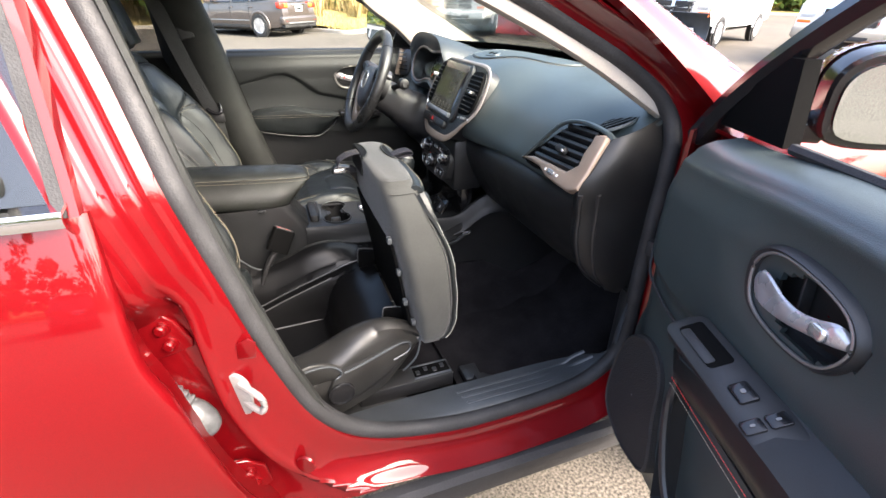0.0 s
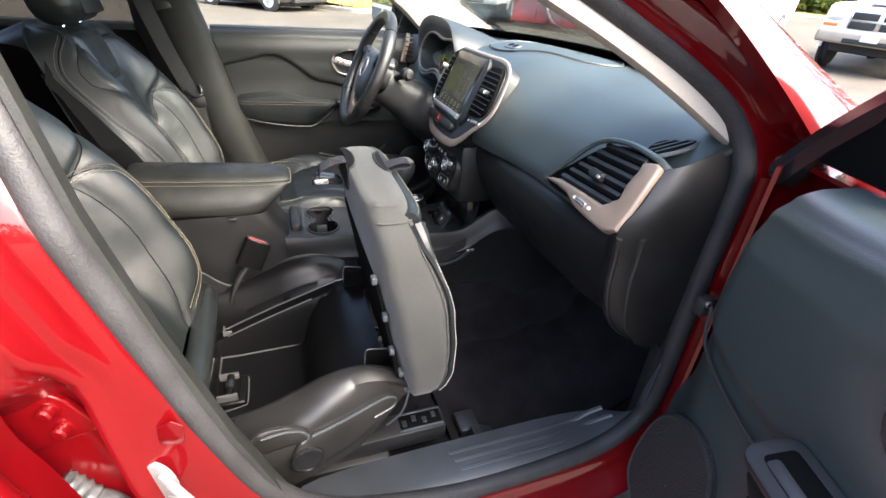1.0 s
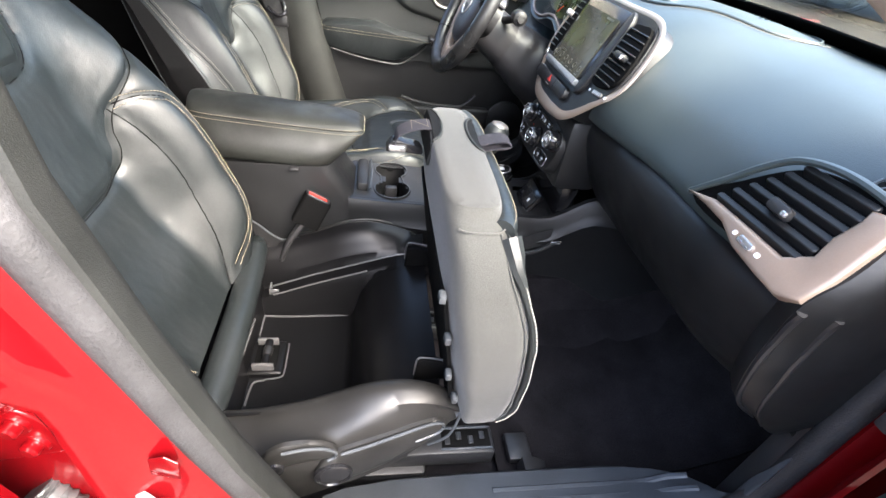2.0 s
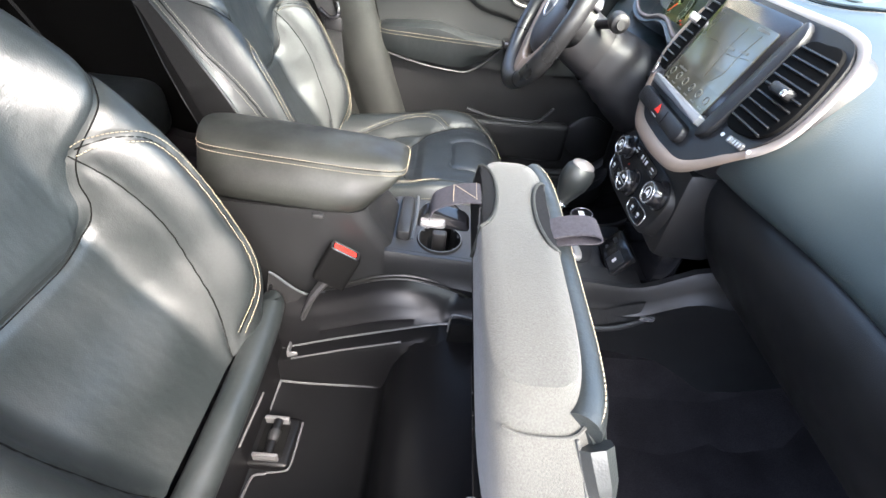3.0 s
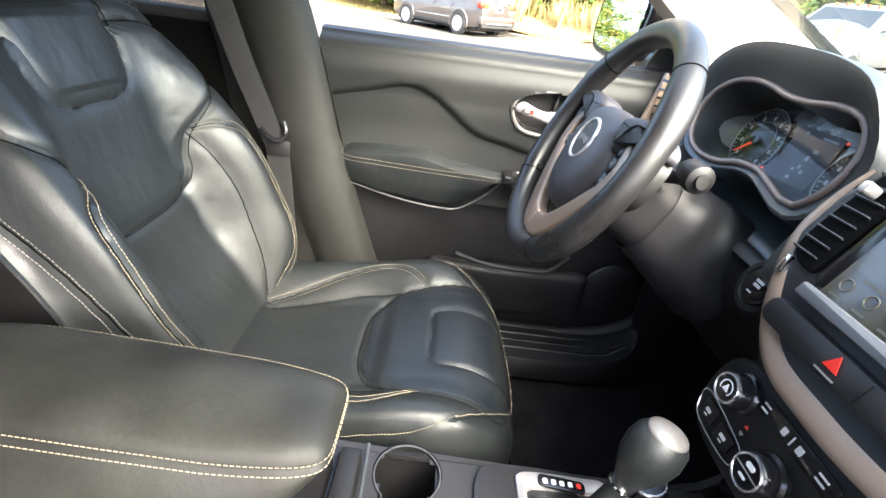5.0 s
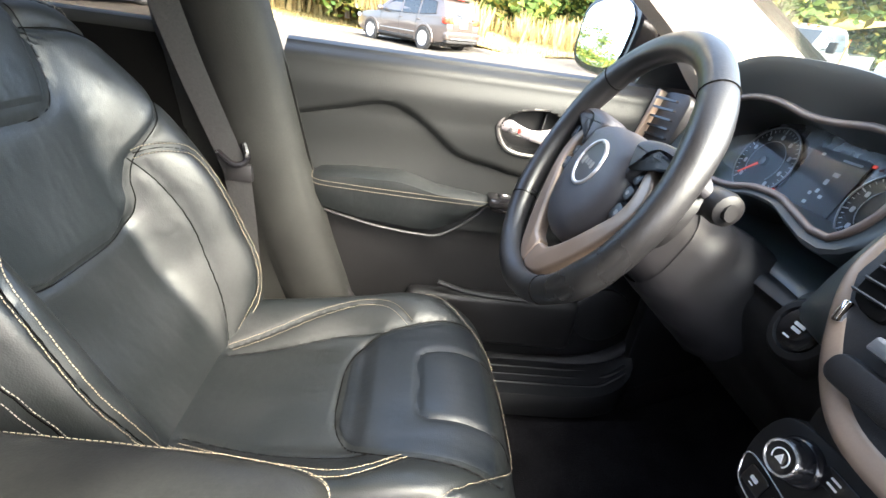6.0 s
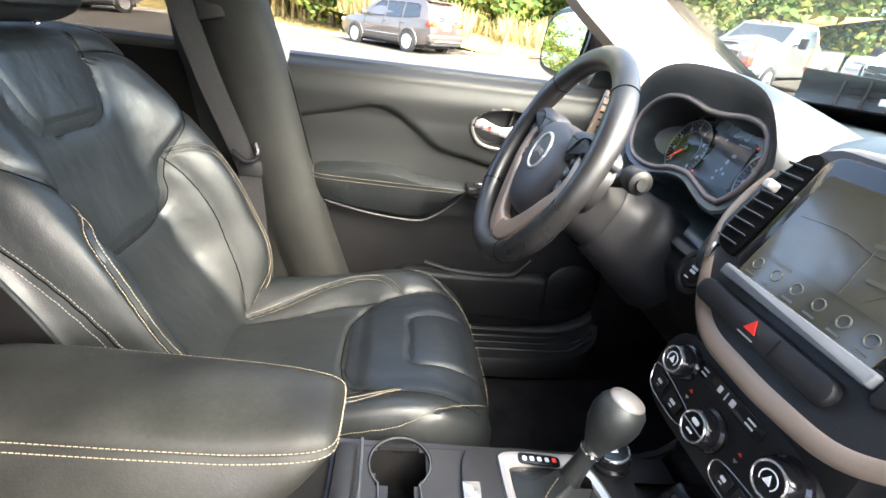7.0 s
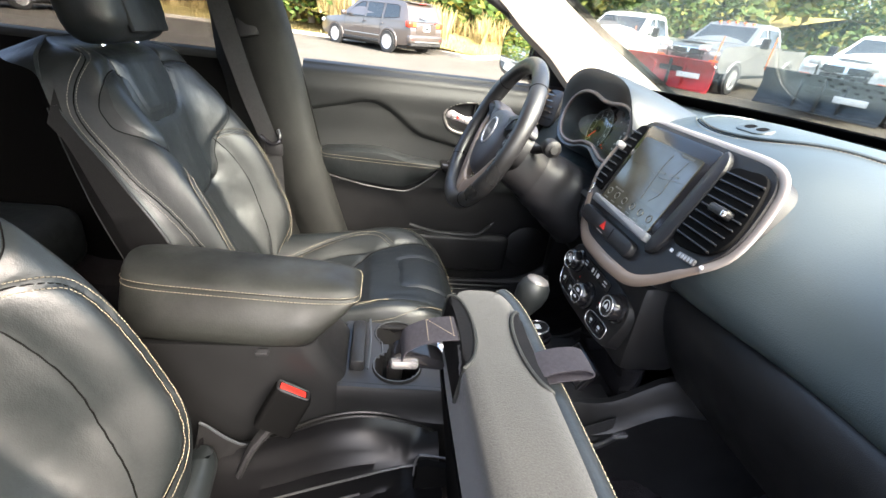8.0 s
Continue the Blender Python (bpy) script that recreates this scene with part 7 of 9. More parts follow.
# armrest pod with switches
PM = PD @ frame_of(dp(0.40, 0.900, 0.158), (-1, 0, 0.0), (0, -0.93, 0.37))
pod = smooth2([(-0.115, -0.035), (-0.10, 0.0), (-0.06, 0.03), (0.02, 0.040), (0.10, 0.036), (0.13, 0.02), (0.12, -0.02), (0.06, -0.042), (-0.05, -0.045)], 4)
rows = []
for k in range(13):
    u = 0.285 + k * 0.06
    d = 0.055 * step(0.25, 0.33, u) * (1 - 0.6 * step(0.85, 1.02, u))
    lo = 0.79 + 0.02 * math.sin(k * 0.5) - 0.02 * step(0.5, 0.8, u)
    top = lerp_table([(0.28, 0.875), (0.40, 0.90), (0.55, 0.905), (0.8, 0.90), (1.02, 0.88)], u)
    rows.append([dp(u, top + 0.03, 0.105), dp(u, top + 0.012, 0.12 + d * 0.15), dp(u, top, 0.13 + d * 0.55), dp(u, top - 0.010, 0.13 + d), dp(u, top - 0.03, 0.134 + d), dp(u, (top + lo) / 2, 0.128 + d), dp(u, lo, 0.12 + d * 0.6), dp(u, lo - 0.02, 0.10)])
ar = part("armrest", thick(skin(rows), 0.005), HARD, pd, "padded black door armrest", own=True)
sp = part("switch_plate", prism(rounded(0.235, 0.062, 0.02), 0.012, PM @ pose(0.002, 0.002, -0.008, 0, 0, 0), 0.004), PLASTIC, pd, "black switch plate with a cup recess")
part("pull_recess", prism(rounded(0.085, 0.034, 0.006), 0.002, PM @ pose(-0.055, 0.004, 0.0035), 0.001), VOID, sp)
part("recess_floor", prism(rounded(0.07, 0.014, 0.004), 0.0012, PM @ pose(-0.055, -0.007, 0.0055), 0.0005), PLASTIC, sp)
MARKW = mat("switch_grey", (0.16, 0.16, 0.16), 0.6, stain=0.1, stain_scale=40)
ws_ = part("window_switch", prism(rounded(0.030, 0.024, 0.004), 0.004, PM @ pose(0.035, 0.002, 0.004), 0.002), PIANO, sp)
part("switch_mark", prism(rounded(0.006, 0.006, 0.002, 2), 0.001, PM @ pose(0.035, 0.002, 0.0082)), MARKW, ws_)
for k in (-0.014, 0.014):
    lk = part("lock_switch", prism(rounded(0.018, 0.024, 0.003), 0.003, PM @ pose(0.080, k, 0.004), 0.001), PIANO, sp)
    part("switch_mark", prism(rounded(0.003, 0.006, 0.001, 1), 0.001, PM @ pose(0.080, k, 0.0072)), MARKW, lk)
for dz in (0.0, -0.010):
    ln = [PD @ p for p in spline([dp(0.34, 0.838 + dz, 0.181), dp(0.5, 0.842 + dz, 0.187), dp(0.8, 0.836 + dz, 0.184)], 10)]
    part("stitching", stitches(ln, lambda i: PD.to_3x3() @ Vector((0, 1, 0.1)), lift=0.002), THREAD if dz else REDB, ar, clean=False)
handle_bowl(PD @ frame_of(dp(0.428, 1.012, 0.118), (-1, 0, 0), (0, 0, 1)) @ pose(0, 0, 0, 0, 0, 0), pd, -1)
part("screw_cap", lathe([(0.012, 0), (0.011, 0.003), (0.0, 0.004)], 14, PD @ frame_of(dp(0.262, 0.845, 0.118), (-1, 0, 0), (0, 0, 1))), PLASTIC, pd)
# speaker panel
SPK = smooth2([(0.03, 0.50), (0.035, 0.60), (0.065, 0.69), (0.12, 0.74), (0.175, 0.745), (0.215, 0.71), (0.23, 0.62), (0.25, 0.50), (0.16, 0.455), (0.07, 0.46)], 5)
part("speaker_grille", skin([[PD @ dp(0.14 + (u - 0.14) * k, 0.60 + (z - 0.60) * k, w) for u, z in SPK] for w, k in ((0.09, 1.0), (0.112, 0.99), (0.116, 0.95), (0.113, 0.93), (0.114, 0.5), (0.114, 0.02))], closed=True), mat("speaker_mesh", (0.012, 0.012, 0.013), 0.7, bump=0.8, bump_scale=420, bump_kind="voronoi"), pd, "black perforated speaker grille")
# map pocket
pr = part("map_pocket", skin([[PD @ dp(u, z, w) for u, z in ((0.29, 0.80), (0.297, 0.70), (0.33, 0.55), (0.60, 0.50), (0.95, 0.52), (1.0, 0.70), (0.98, 0.78), (0.60, 0.79))] for w in (0.10, 0.145)], closed=True), PLASTIC, pd, "deep lower map pocket")
part("pocket_rim", tube([PD @ p for p in spline([dp(0.295, 0.81, 0.14), dp(0.300, 0.74, 0.146), dp(0.325, 0.67, 0.148), dp(0.375, 0.60, 0.148), dp(0.5, 0.54, 0.148), dp(0.9, 0.53, 0.145)], 6)], 0.007, 8), PLASTIC, pr)
# window frame, mirror triangle, glass
fr = [dp(-0.01, 1.10, 0.03), dp(0.035, 1.165, 0.02), dp(0.11, 1.245, 0.005), dp(0.22, 1.335, -0.02), dp(0.36, 1.41, -0.045), dp(0.60, 1.485, -0.07), dp(0.86, 1.50, -0.075), dp(0.98, 1.46, -0.065), dp(1.02, 1.30, -0.02), dp(1.045, 1.12, 0.03)]
fl = [PD @ p for p in spline(fr, 6)]
part("window_frame", tube(fl, 0.028, 8, flat=0.8), PIANO, pd, "black window frame")
part("frame_edge", tube([p + PD.to_3x3() @ Vector((0, -0.02, 0.012)) for p in fl], 0.016, 8), RED, pd)
part("mirror_sail", skin([[PD @ dp(u, z, w) for u, z in ((0.03, 1.135), (0.09, 1.205), (0.15, 1.252), (0.178, 1.252), (0.195, 1.135))] for w in (0.005, 0.03)], closed=True, caps=True), VOID, pd, "black mirror triangle")
g = part("window_pane", skin([[PD @ dp(u, z, w) for u in uu] for z, w, uu in ((1.13, 0.01, (0.22, 0.6, 1.03)), (1.30, -0.03, (0.22, 0.6, 1.0)), (1.46, -0.065, (0.52, 0.7, 0.95)))]), GLASS, pd, "clear side glass")
g.visible_shadow = False
wing_mirror(pd, PD @ Matrix.Translation(dp(0.105, 1.19, -0.18)) @ Matrix.Diagonal((1, -1, 1, 1)) @ pose(0, 0, 0, 0, -9, 14))
part("belt_seal", tube([PD @ p for p in (dp(0.22, 1.142, 0.035), dp(0.6, 1.142, 0.035), dp(1.04, 1.135, 0.035))], 0.008, 6), RUBBER, pd)

# ---- fittings on the door frame ----
STRIKER = mat("striker_white", (0.19, 0.186, 0.18), 0.4, 0.1, 0.5, grain=0.1, stain=0.2, stain_scale=40)
st = part("door_striker", prism(smooth2([(-0.016, -0.045), (0.012, -0.045), (0.02, -0.02), (0.02, 0.02), (0.004, 0.04), (-0.014, 0.035), (-0.02, 0.0)], 3), 0.007, frame_of((0.030, -0.757, 0.725), (0.88, -0.45, 0), (0.0, 0, 1)), 0.002), STRIKER, body, "white painted door striker")
part("striker_loop", tube(spline([(0.032, -0.765, 0.748), (0.060, -0.795, 0.742), (0.066, -0.795, 0.722), (0.060, -0.793, 0.703), (0.034, -0.763, 0.705)], 4), 0.0055, 8), STRIKER, st)
for x, y, z in ((-0.057, -0.738, 0.868), (-0.052, -0.738, 0.837), (0.010, -0.752, 0.520), (0.016, -0.752, 0.490)):
    b = part("hinge_bolt", lathe([(0.0135, 0), (0.0125, 0.004), (0.0085, 0.004), (0.0085, 0.011), (0.006, 0.013), (0, 0.013)], 12, frame_of((x, y, z), (0.98, -0.2, 0), (0, 0, 1))), RED, body)
for plate, o in (([(-0.125, 0.04), (-0.03, 0.05), (-0.012, 0.046), (0.014, 0.02), (0.032, -0.02), (0.030, -0.034), (-0.05, -0.052), (-0.125, -0.055)], (-0.052, -0.734, 0.858)), ([(-0.06, 0.05), (0.0, 0.045), (0.03, 0.02), (0.036, -0.03), (0.0, -0.055), (-0.06, -0.06)], (0.008, -0.748, 0.508))):
    part("hinge_plate", prism(plate, 0.007, frame_of(o, (1, 0, 0), (0, 0, 1)), 0.003, 3), RED, body, "painted rear door hinge plate")
BOOT = mat("boot_grey", (0.060, 0.062, 0.065), 0.4, 0, 0.6, grain=0.15, grain_scale=120, stain=0.45, stain_scale=45, bump=0.2, bump_scale=120)
line = spline([(-0.082, -0.742, 0.752), (-0.066, -0.748, 0.733), (-0.048, -0.755, 0.706), (-0.036, -0.760, 0.680), (-0.028, -0.760, 0.655)], 8)
n = len(line) - 1
part("wiring_boot", tube(line, [(0.017 + 0.003 * (i % 3 == 0) if i / n < 0.42 else glide([(0.42, 0.019), (0.6, 0.025), (0.85, 0.024), (1.0, 0.012)], i / n)) for i in range(n + 1)], 14), BOOT, body, "ribbed grey rubber wiring boot")
part("body_mark", prism([(-0.016, -0.02), (0.014, -0.02), (0.018, 0.012), (0.006, 0.02), (-0.012, 0.010)], 0.0016, frame_of((0.052, -0.752, 0.808), (0.95, -0.2, 0.0), (0.0, 0, 1)), 0.001), RED, body)
part("drain_plug", lathe([(0.02, 0), (0.018, 0.004), (0, 0.005)], 16, frame_of((0.112, -0.779, 0.528), (0.8, -0.5, -0.3), (0.2, 0, 0.97))), RED, body)
chk = part("door_check", tube(spline([(0.868, -0.772, 0.862), (0.885, -0.80, 0.845), (0.905, -0.835, 0.825)], 4), 0.008, 8), PIANO, body, "black door check strap")
part("check_bracket", box(0.865, -0.768, 0.865, 0.03, 0.02, 0.035, 0.005), RUBBER, body)
for k in (-0.011, 0.011):
    part("check_bolt", lathe([(0.006, 0), (0.006, 0.005), (0, 0.005)], 8, frame_of((0.864 + k, -0.779, 0.867 - k), (1, 0, 0), (0, 0, 1))), SILVER, body)
part("wing_edge", thick(skin([[(x, y, z) for x, y in ((0.905, -0.742), (0.93, -0.775), (0.985, -0.80))] for z in (0.50, 0.7, 0.9, 1.08)]), 0.004), RED, body)

# ---- centre console ----
console = thing("centre_console", "black centre console with cup holders and gear lever", "console", at=(0.25, 0, 0.38))


def deck_z(x):
    """Height of the console's deck: level by the cups, lower at the lever's front, then climbing to the stack."""
    return lerp_table([(0.20, 0.70), (0.30, 0.695), (0.45, 0.688), (0.60, 0.675), (0.70, 0.672), (0.80, 0.70)], x)


# sides with a rounded shoulder
for s in (-1, 1):
    rows = []
    for x in [0.20 + 0.95 * i / 38 for i in range(39)]:
        w = glide([(0.20, 0.098), (0.36, 0.10), (0.48, 0.102), (0.60, 0.105), (0.70, 0.112), (0.80, 0.13), (0.90, 0.15), (1.15, 0.17)], x)
        z = deck_z(x) + (0.05 * step(0.66, 0.82, x))
        y0 = 0.02
        prof = [(0.86, z + 0.001), (0.95, z - 0.001), (1.0, z - 0.012), (1.03, z - 0.035), (1.10, z - 0.055), (1.14, z - 0.06), (1.12, z - 0.068), (1.08, z - 0.12), (1.10, 0.52), (1.15, 0.40)]
        f = step(0.20, 0.42, x)
        rows.append([(x, y0 + s * w * (k if k < 1 else 1 + (k - 1) * f), zz) for k, zz in prof])
    part("side_panel", thick(skin(rows), 0.006), HARD, console, "black console side")
# deck with holes for the cups, the lever and the bin
bm = bmesh.new()
N, M = 60, 22
xs = [0.205 + 0.50 * i / N for i in range(N + 1)]
ys = [-0.075 + 0.19 * j / M for j in range(M + 1)]


def in_cup(x, y):
    for cx, cy, r in ((0.303, 0.078, 0.039), (0.303, -0.018, 0.041)):
        if (x - cx) ** 2 + (y - cy) ** 2 < r * r:
            return True
    return abs(x - 0.303) < 0.017 and -0.02 < y < 0.08


def in_gate(x, y):
    return 0.452 < x < 0.568 and -0.005 < y < 0.088


def in_bin(x, y):
    return x > 0.615 and -0.035 < y < 0.075


grid_v = {}
for i, x in enumerate(xs):
    for j, y in enumerate(ys):
        grid_v[i, j] = bm.verts.new((x, y, deck_z(x) + 0.0006))
for i in range(N):
    for j in range(M):
        x, y = (xs[i] + xs[i + 1]) / 2, (ys[j] + ys[j + 1]) / 2
        if not (in_cup(x, y) or in_gate(x, y) or in_bin(x, y)):
            bm.faces.new((grid_v[i, j], grid_v[i + 1, j], grid_v[i + 1, j + 1], grid_v[i, j + 1]))
part("deck", bm, PLASTIC, console, "black console deck")
# cup holders
z0 = deck_z(0.303) + 0.002
cups = [(0.303, 0.078, 0.041), (0.303, -0.018, 0.043)]
prof = []
for a in range(-52, 233, 9):
    prof.append((cups[0][0] + cups[0][2] * math.cos(radians(a)), cups[0][1] + cups[0][2] * math.sin(radians(a))))
for a in range(128, 413, 9):
    prof.append((cups[1][0] + cups[1][2] * math.cos(radians(a)), cups[1][1] + cups[1][2] * math.sin(radians(a))))
ch = part("cup_holder", skin([[(x, y, z) for x, y in [(0.303 + (x - 0.303) * k, 0.03 + (y - 0.03) * k) for x, y in prof]] for z, k in ((z0, 1.06), (z0 + 0.003, 1.02), (z0 - 0.004, 0.97), (z0 - 0.07, 0.88), (z0 - 0.085, 0.80), (z0 - 0.085, 0.3), (z0 - 0.085, 0.01))], closed=True), VINYL, console, "double cup holder with bright rim")
part("cup_rim", tube([(x, y, z0 + 0.002) for x, y in prof], 0.0013, 6, True), SILL, ch, "thin dull silver rim")
part("cup_divider", box(0.303, 0.03, z0 - 0.045, 0.03, 0.018, 0.05, 0.004), PLASTIC, ch)
# sunglass slot between armrest and cups
part("slot_lid", box(0.231, 0.03, 0.705, 0.028, 0.13, 0.03, 0.008), HARD, console, "narrow black slot flap")
part("slot_edge", tube(spline([(0.250, 0.105, 0.712), (0.253, 0.03, 0.716), (0.250, -0.045, 0.712)], 5), 0.0024, 6), SILL, console)
# lever surround
zg = 0.683
gt = Matrix.Translation((0.51, 0.042, zg)) @ pose(0, 0, 0, 0, 5.0, 0)
part("lever_panel", prism(smooth2([(-0.125, 0.0), (-0.12, 0.05), (-0.09, 0.066), (0.05, 0.074), (0.12, 0.074), (0.135, 0.06), (0.12, -0.01), (0.10, -0.06), (0.05, -0.07), (-0.08, -0.068), (-0.115, -0.05)], 4), 0.005, gt @ pose(0, 0, -0.001), 0.002), PLASTIC, console, "raised black lever panel")
outer = smooth2([(-0.072, 0.035), (-0.068, 0.056), (-0.04, 0.062), (0.02, 0.064), (0.05, 0.062), (0.072, 0.03), (0.086, -0.035), (0.082, -0.062), (0.06, -0.068), (-0.04, -0.062), (-0.066, -0.045)], 4)
inner = [(x * 0.80 + 0.0, y * 0.74 - 0.006) for x, y in outer]
rows = [[gt @ Vector((x, y, z)) for x, y in pl] for pl, z in ((outer, 0.003), ([(x * 0.985, y * 0.985) for x, y in outer], 0.009), ([(a[0] * 0.6 + b[0] * 0.4, a[1] * 0.6 + b[1] * 0.4) for a, b in zip(outer, inner)], 0.012), ([(a[0] * 0.1 + b[0] * 0.9, a[1] * 0.1 + b[1] * 0.9) for a, b in zip(outer, inner)], 0.009), (inner, 0.002), (inner, -0.01))]
part("lever_bezel", skin(rows, closed=True), TRIM, console, "satin silver lever bezel")
lever = part("gear_lever", tube(spline([(0.505, 0.035, 0.675), (0.522, 0.038, 0.735), (0.535, 0.04, 0.775)], 6), [0.022, 0.02, 0.018, 0.017, 0.016, 0.015, 0.014, 0.013, 0.0125, 0.012, 0.012, 0.012, 0.012], 12), LEATHER, console, "gear lever with leather gaiter")
rows = []
for z, k, dx in ((-0.004, 1.0, 0), (0.006, 0.95, 0.0), (0.012, 0.72, 0.0), (0.02, 0.50, 0.0), (0.034, 0.38, 0.006), (0.05, 0.30, 0.012)):
    rows.append([gt @ Vector((x * k - 0.002 + dx, y * k - 0.006 + 0.0025 * math.sin(i * 1.9) * k, z + 0.002 * math.sin(i * 1.3 + z * 200))) for i, (x, y) in enumerate(inner)])
part("gaiter", skin(rows, closed=True), LEATHER, lever, "creased black leather gaiter")
for s in (-1, 1):
    part("gaiter_stitching", stitches(spline([gt @ Vector((s * 0.03, -0.04, 0.013)), gt @ Vector((s * 0.026, -0.02, 0.024)), gt @ Vector((s * 0.014, -0.01, 0.05))], 8), lambda i: (0, -0.6, 0.8)), THREAD, lever, clean=False)
kn = frame_of((0.538, 0.041, 0.775), (1, 0, -0.25), (0, 1, 0))
part("knob", skin([[kn @ Vector((a * r, b * r * 0.92, z)) for a, b in [(math.cos(2 * math.pi * i / 22), math.sin(2 * math.pi * i / 22)) for i in range(22)]] for z, r in ((-0.004, 0.012), (0.006, 0.014), (0.022, 0.021), (0.042, 0.029), (0.060, 0.0315), (0.076, 0.029), (0.087, 0.021), (0.092, 0.010), (0.093, 0.001))], closed=True, caps=True), LEATHER, lever, "black leather gear knob")
part("knob_collar", tube([kn @ Vector((0.0135 * math.cos(t), 0.0135 * math.sin(t), 0.0)) for t in (2 * math.pi * i / 18 for i in range(18))], 0.0025, 6, True), CHROME, lever)
part("knob_inset", skin([[kn @ Vector((a * r, b * r * 0.94, z)) for a, b in [(math.cos(2 * math.pi * i / 20), math.sin(2 * math.pi * i / 20)) for i in range(20)]] for z, r in ((0.0855, 0.0222), (0.0868, 0.0220), (0.0885, 0.0206), (0.0926, 0.0110), (0.0940, 0.0008))], closed=True, caps=True), DIM, lever, "satin grey knob inset")
# gear letters
gl = part("gear_display", prism(rounded(0.062, 0.017, 0.006), 0.003, gt @ pose(-0.012, 0.048, 0.010, 0, 0, -3), 0.001), PIANO, console, "small gear display")
for k, c in enumerate((WHITE, WHITE, WHITE, WHITE, REDB)):
    part("gear_letter", prism(rounded(0.006, 0.007, 0.001, 1), 0.0006, gt @ pose(-0.034 + 0.011 * k, 0.0475, 0.0132)), c, gl)
# parking brake switch
pb = part("brake_switch", prism(rounded(0.046, 0.032, 0.004), 0.004, Matrix.Translation((0.408, 0.038, 0.690)), 0.001), PIANO, console, "parking brake switch in a dark recess")
part("switch_tip", prism(rounded(0.024, 0.028, 0.003), 0.008, Matrix.Translation((0.396, 0.038, 0.693)), 0.003), SILVER, pb)
part("switch_mark", lathe([(0.005, 0), (0.0045, 0.001), (0, 0.001)], 12, pose(0.392, 0.038, 0.702)), WHITE, pb)
# drive mode dial
dm = part("mode_dial", lathe([(0.029, 0), (0.029, 0.008), (0.025, 0.010), (0.0245, 0.026), (0.021, 0.029), (0, 0.0295)], 26, pose(0.612, 0.098, 0.684, 0, -8, 0)), PIANO, console, "round drive mode dial")
part("dial_rim", tube([(0.612 + 0.0225 * math.cos(t) - 0.004, 0.098 + 0.0225 * math.sin(t), 0.7115 + 0.003 * math.cos(t)) for t in (2 * math.pi * i / 24 for i in range(24))], 0.0016, 6, True), SILVER, dm)
part("dial_mark", box(0.607, 0.098, 0.7135, 0.012, 0.016, 0.0014, 0.0005, 1), WHITE, dm)
# bin ahead of the lever
part("bin_floor", box(0.672, 0.02, 0.655, 0.12, 0.12, 0.006, 0.002), RUBBER, console, "dark rubber bin mat")
soc = part("media_panel", prism(rounded(0.095, 0.06, 0.006), 0.010, frame_of((0.668, -0.005, 0.690), (0, -1, 0), (0.55, 0, 0.83)), 0.002), PIANO, console, "black socket panel")
SM = frame_of((0.668, -0.005, 0.690), (0, -1, 0), (0.55, 0, 0.83))
for a, b, w, h in ((-0.028, 0.012, 0.016, 0.008), (-0.028, -0.010, 0.007, 0.007), (-0.004, 0.012, 0.02, 0.006), (0.022, -0.005, 0.036, 0.034)):
    part("socket", prism(rounded(w, h, 0.002, 2), 0.003, SM @ pose(a, b, 0.009), 0.001), PLASTIC, soc)
part("socket_mark", prism(rounded(0.008, 0.010, 0.001, 1), 0.0008, SM @ pose(0.022, -0.005, 0.0125)), WHITE, soc)
# front of console under the stack
part("bin_back", box(0.735, 0.02, 0.735, 0.05, 0.20, 0.13, 0.02), PIANO, console)
# knee pocket net on the tunnel side
for s in (-1, 1):
    y = 0.02 + s * 0.128
    pk = part("side_pocket", tube(spline([(0.42, y, 0.585), (0.52, y + s * 0.004, 0.575), (0.66, y + s * 0.004, 0.585), (0.728, y, 0.622)], 6), 0.006, 8), PLASTIC, console, "net pocket rail")
    part("pocket_clip", box(0.722, y + s * 0.004, 0.621, 0.03, 0.008, 0.012, 0.003), SILVER if s < 0 else PLASTIC, pk)
    rows = [[(x, y - s * 0.004, z + dz) for dz in (0.0, 0.02, 0.045)] for x, z in ((0.42, 0.585), (0.52, 0.577), (0.64, 0.583), (0.71, 0.612))]
    part("pocket_net", thick(skin(rows), 0.002), WEB, pk)

# armrest box
part("armrest_base", skin([[(x + (0.03 if xx > 0 else 0) * k, 0.016 + y * w, z) for x, y, xx in [(0.03 + a, b, a) for a, b in rounded(0.33, 0.178, 0.03)]] for z, w, k in ((0.40, 1.1, 1.4), (0.55, 1.06, 1.2), (0.69, 1.0, 0.8), (0.76, 0.97, -0.8), (0.775, 0.95, -1.0))], closed=True, caps=True), HARD, console, "black armrest box")


def lid_ring(z, half, ahead):
    """Outline of the armrest lid at height z: it flares below its seam."""
    mid, hx = (ahead - 0.135) / 2, (ahead + 0.135) / 2
    out = []
    for t in range(96):
        a = 2 * math.pi * t / 96
        c, q = math.cos(a), math.sin(a)
        x = mid + math.copysign(abs(c) ** 0.30, c) * hx
        y = math.copysign(abs(q) ** 0.30, q) * half
        y *= 1 - 0.10 * step(0.10, 0.24, x)
        out.append((x, y + 0.0225, z - 0.062 * (x - 0.067)))
    return out


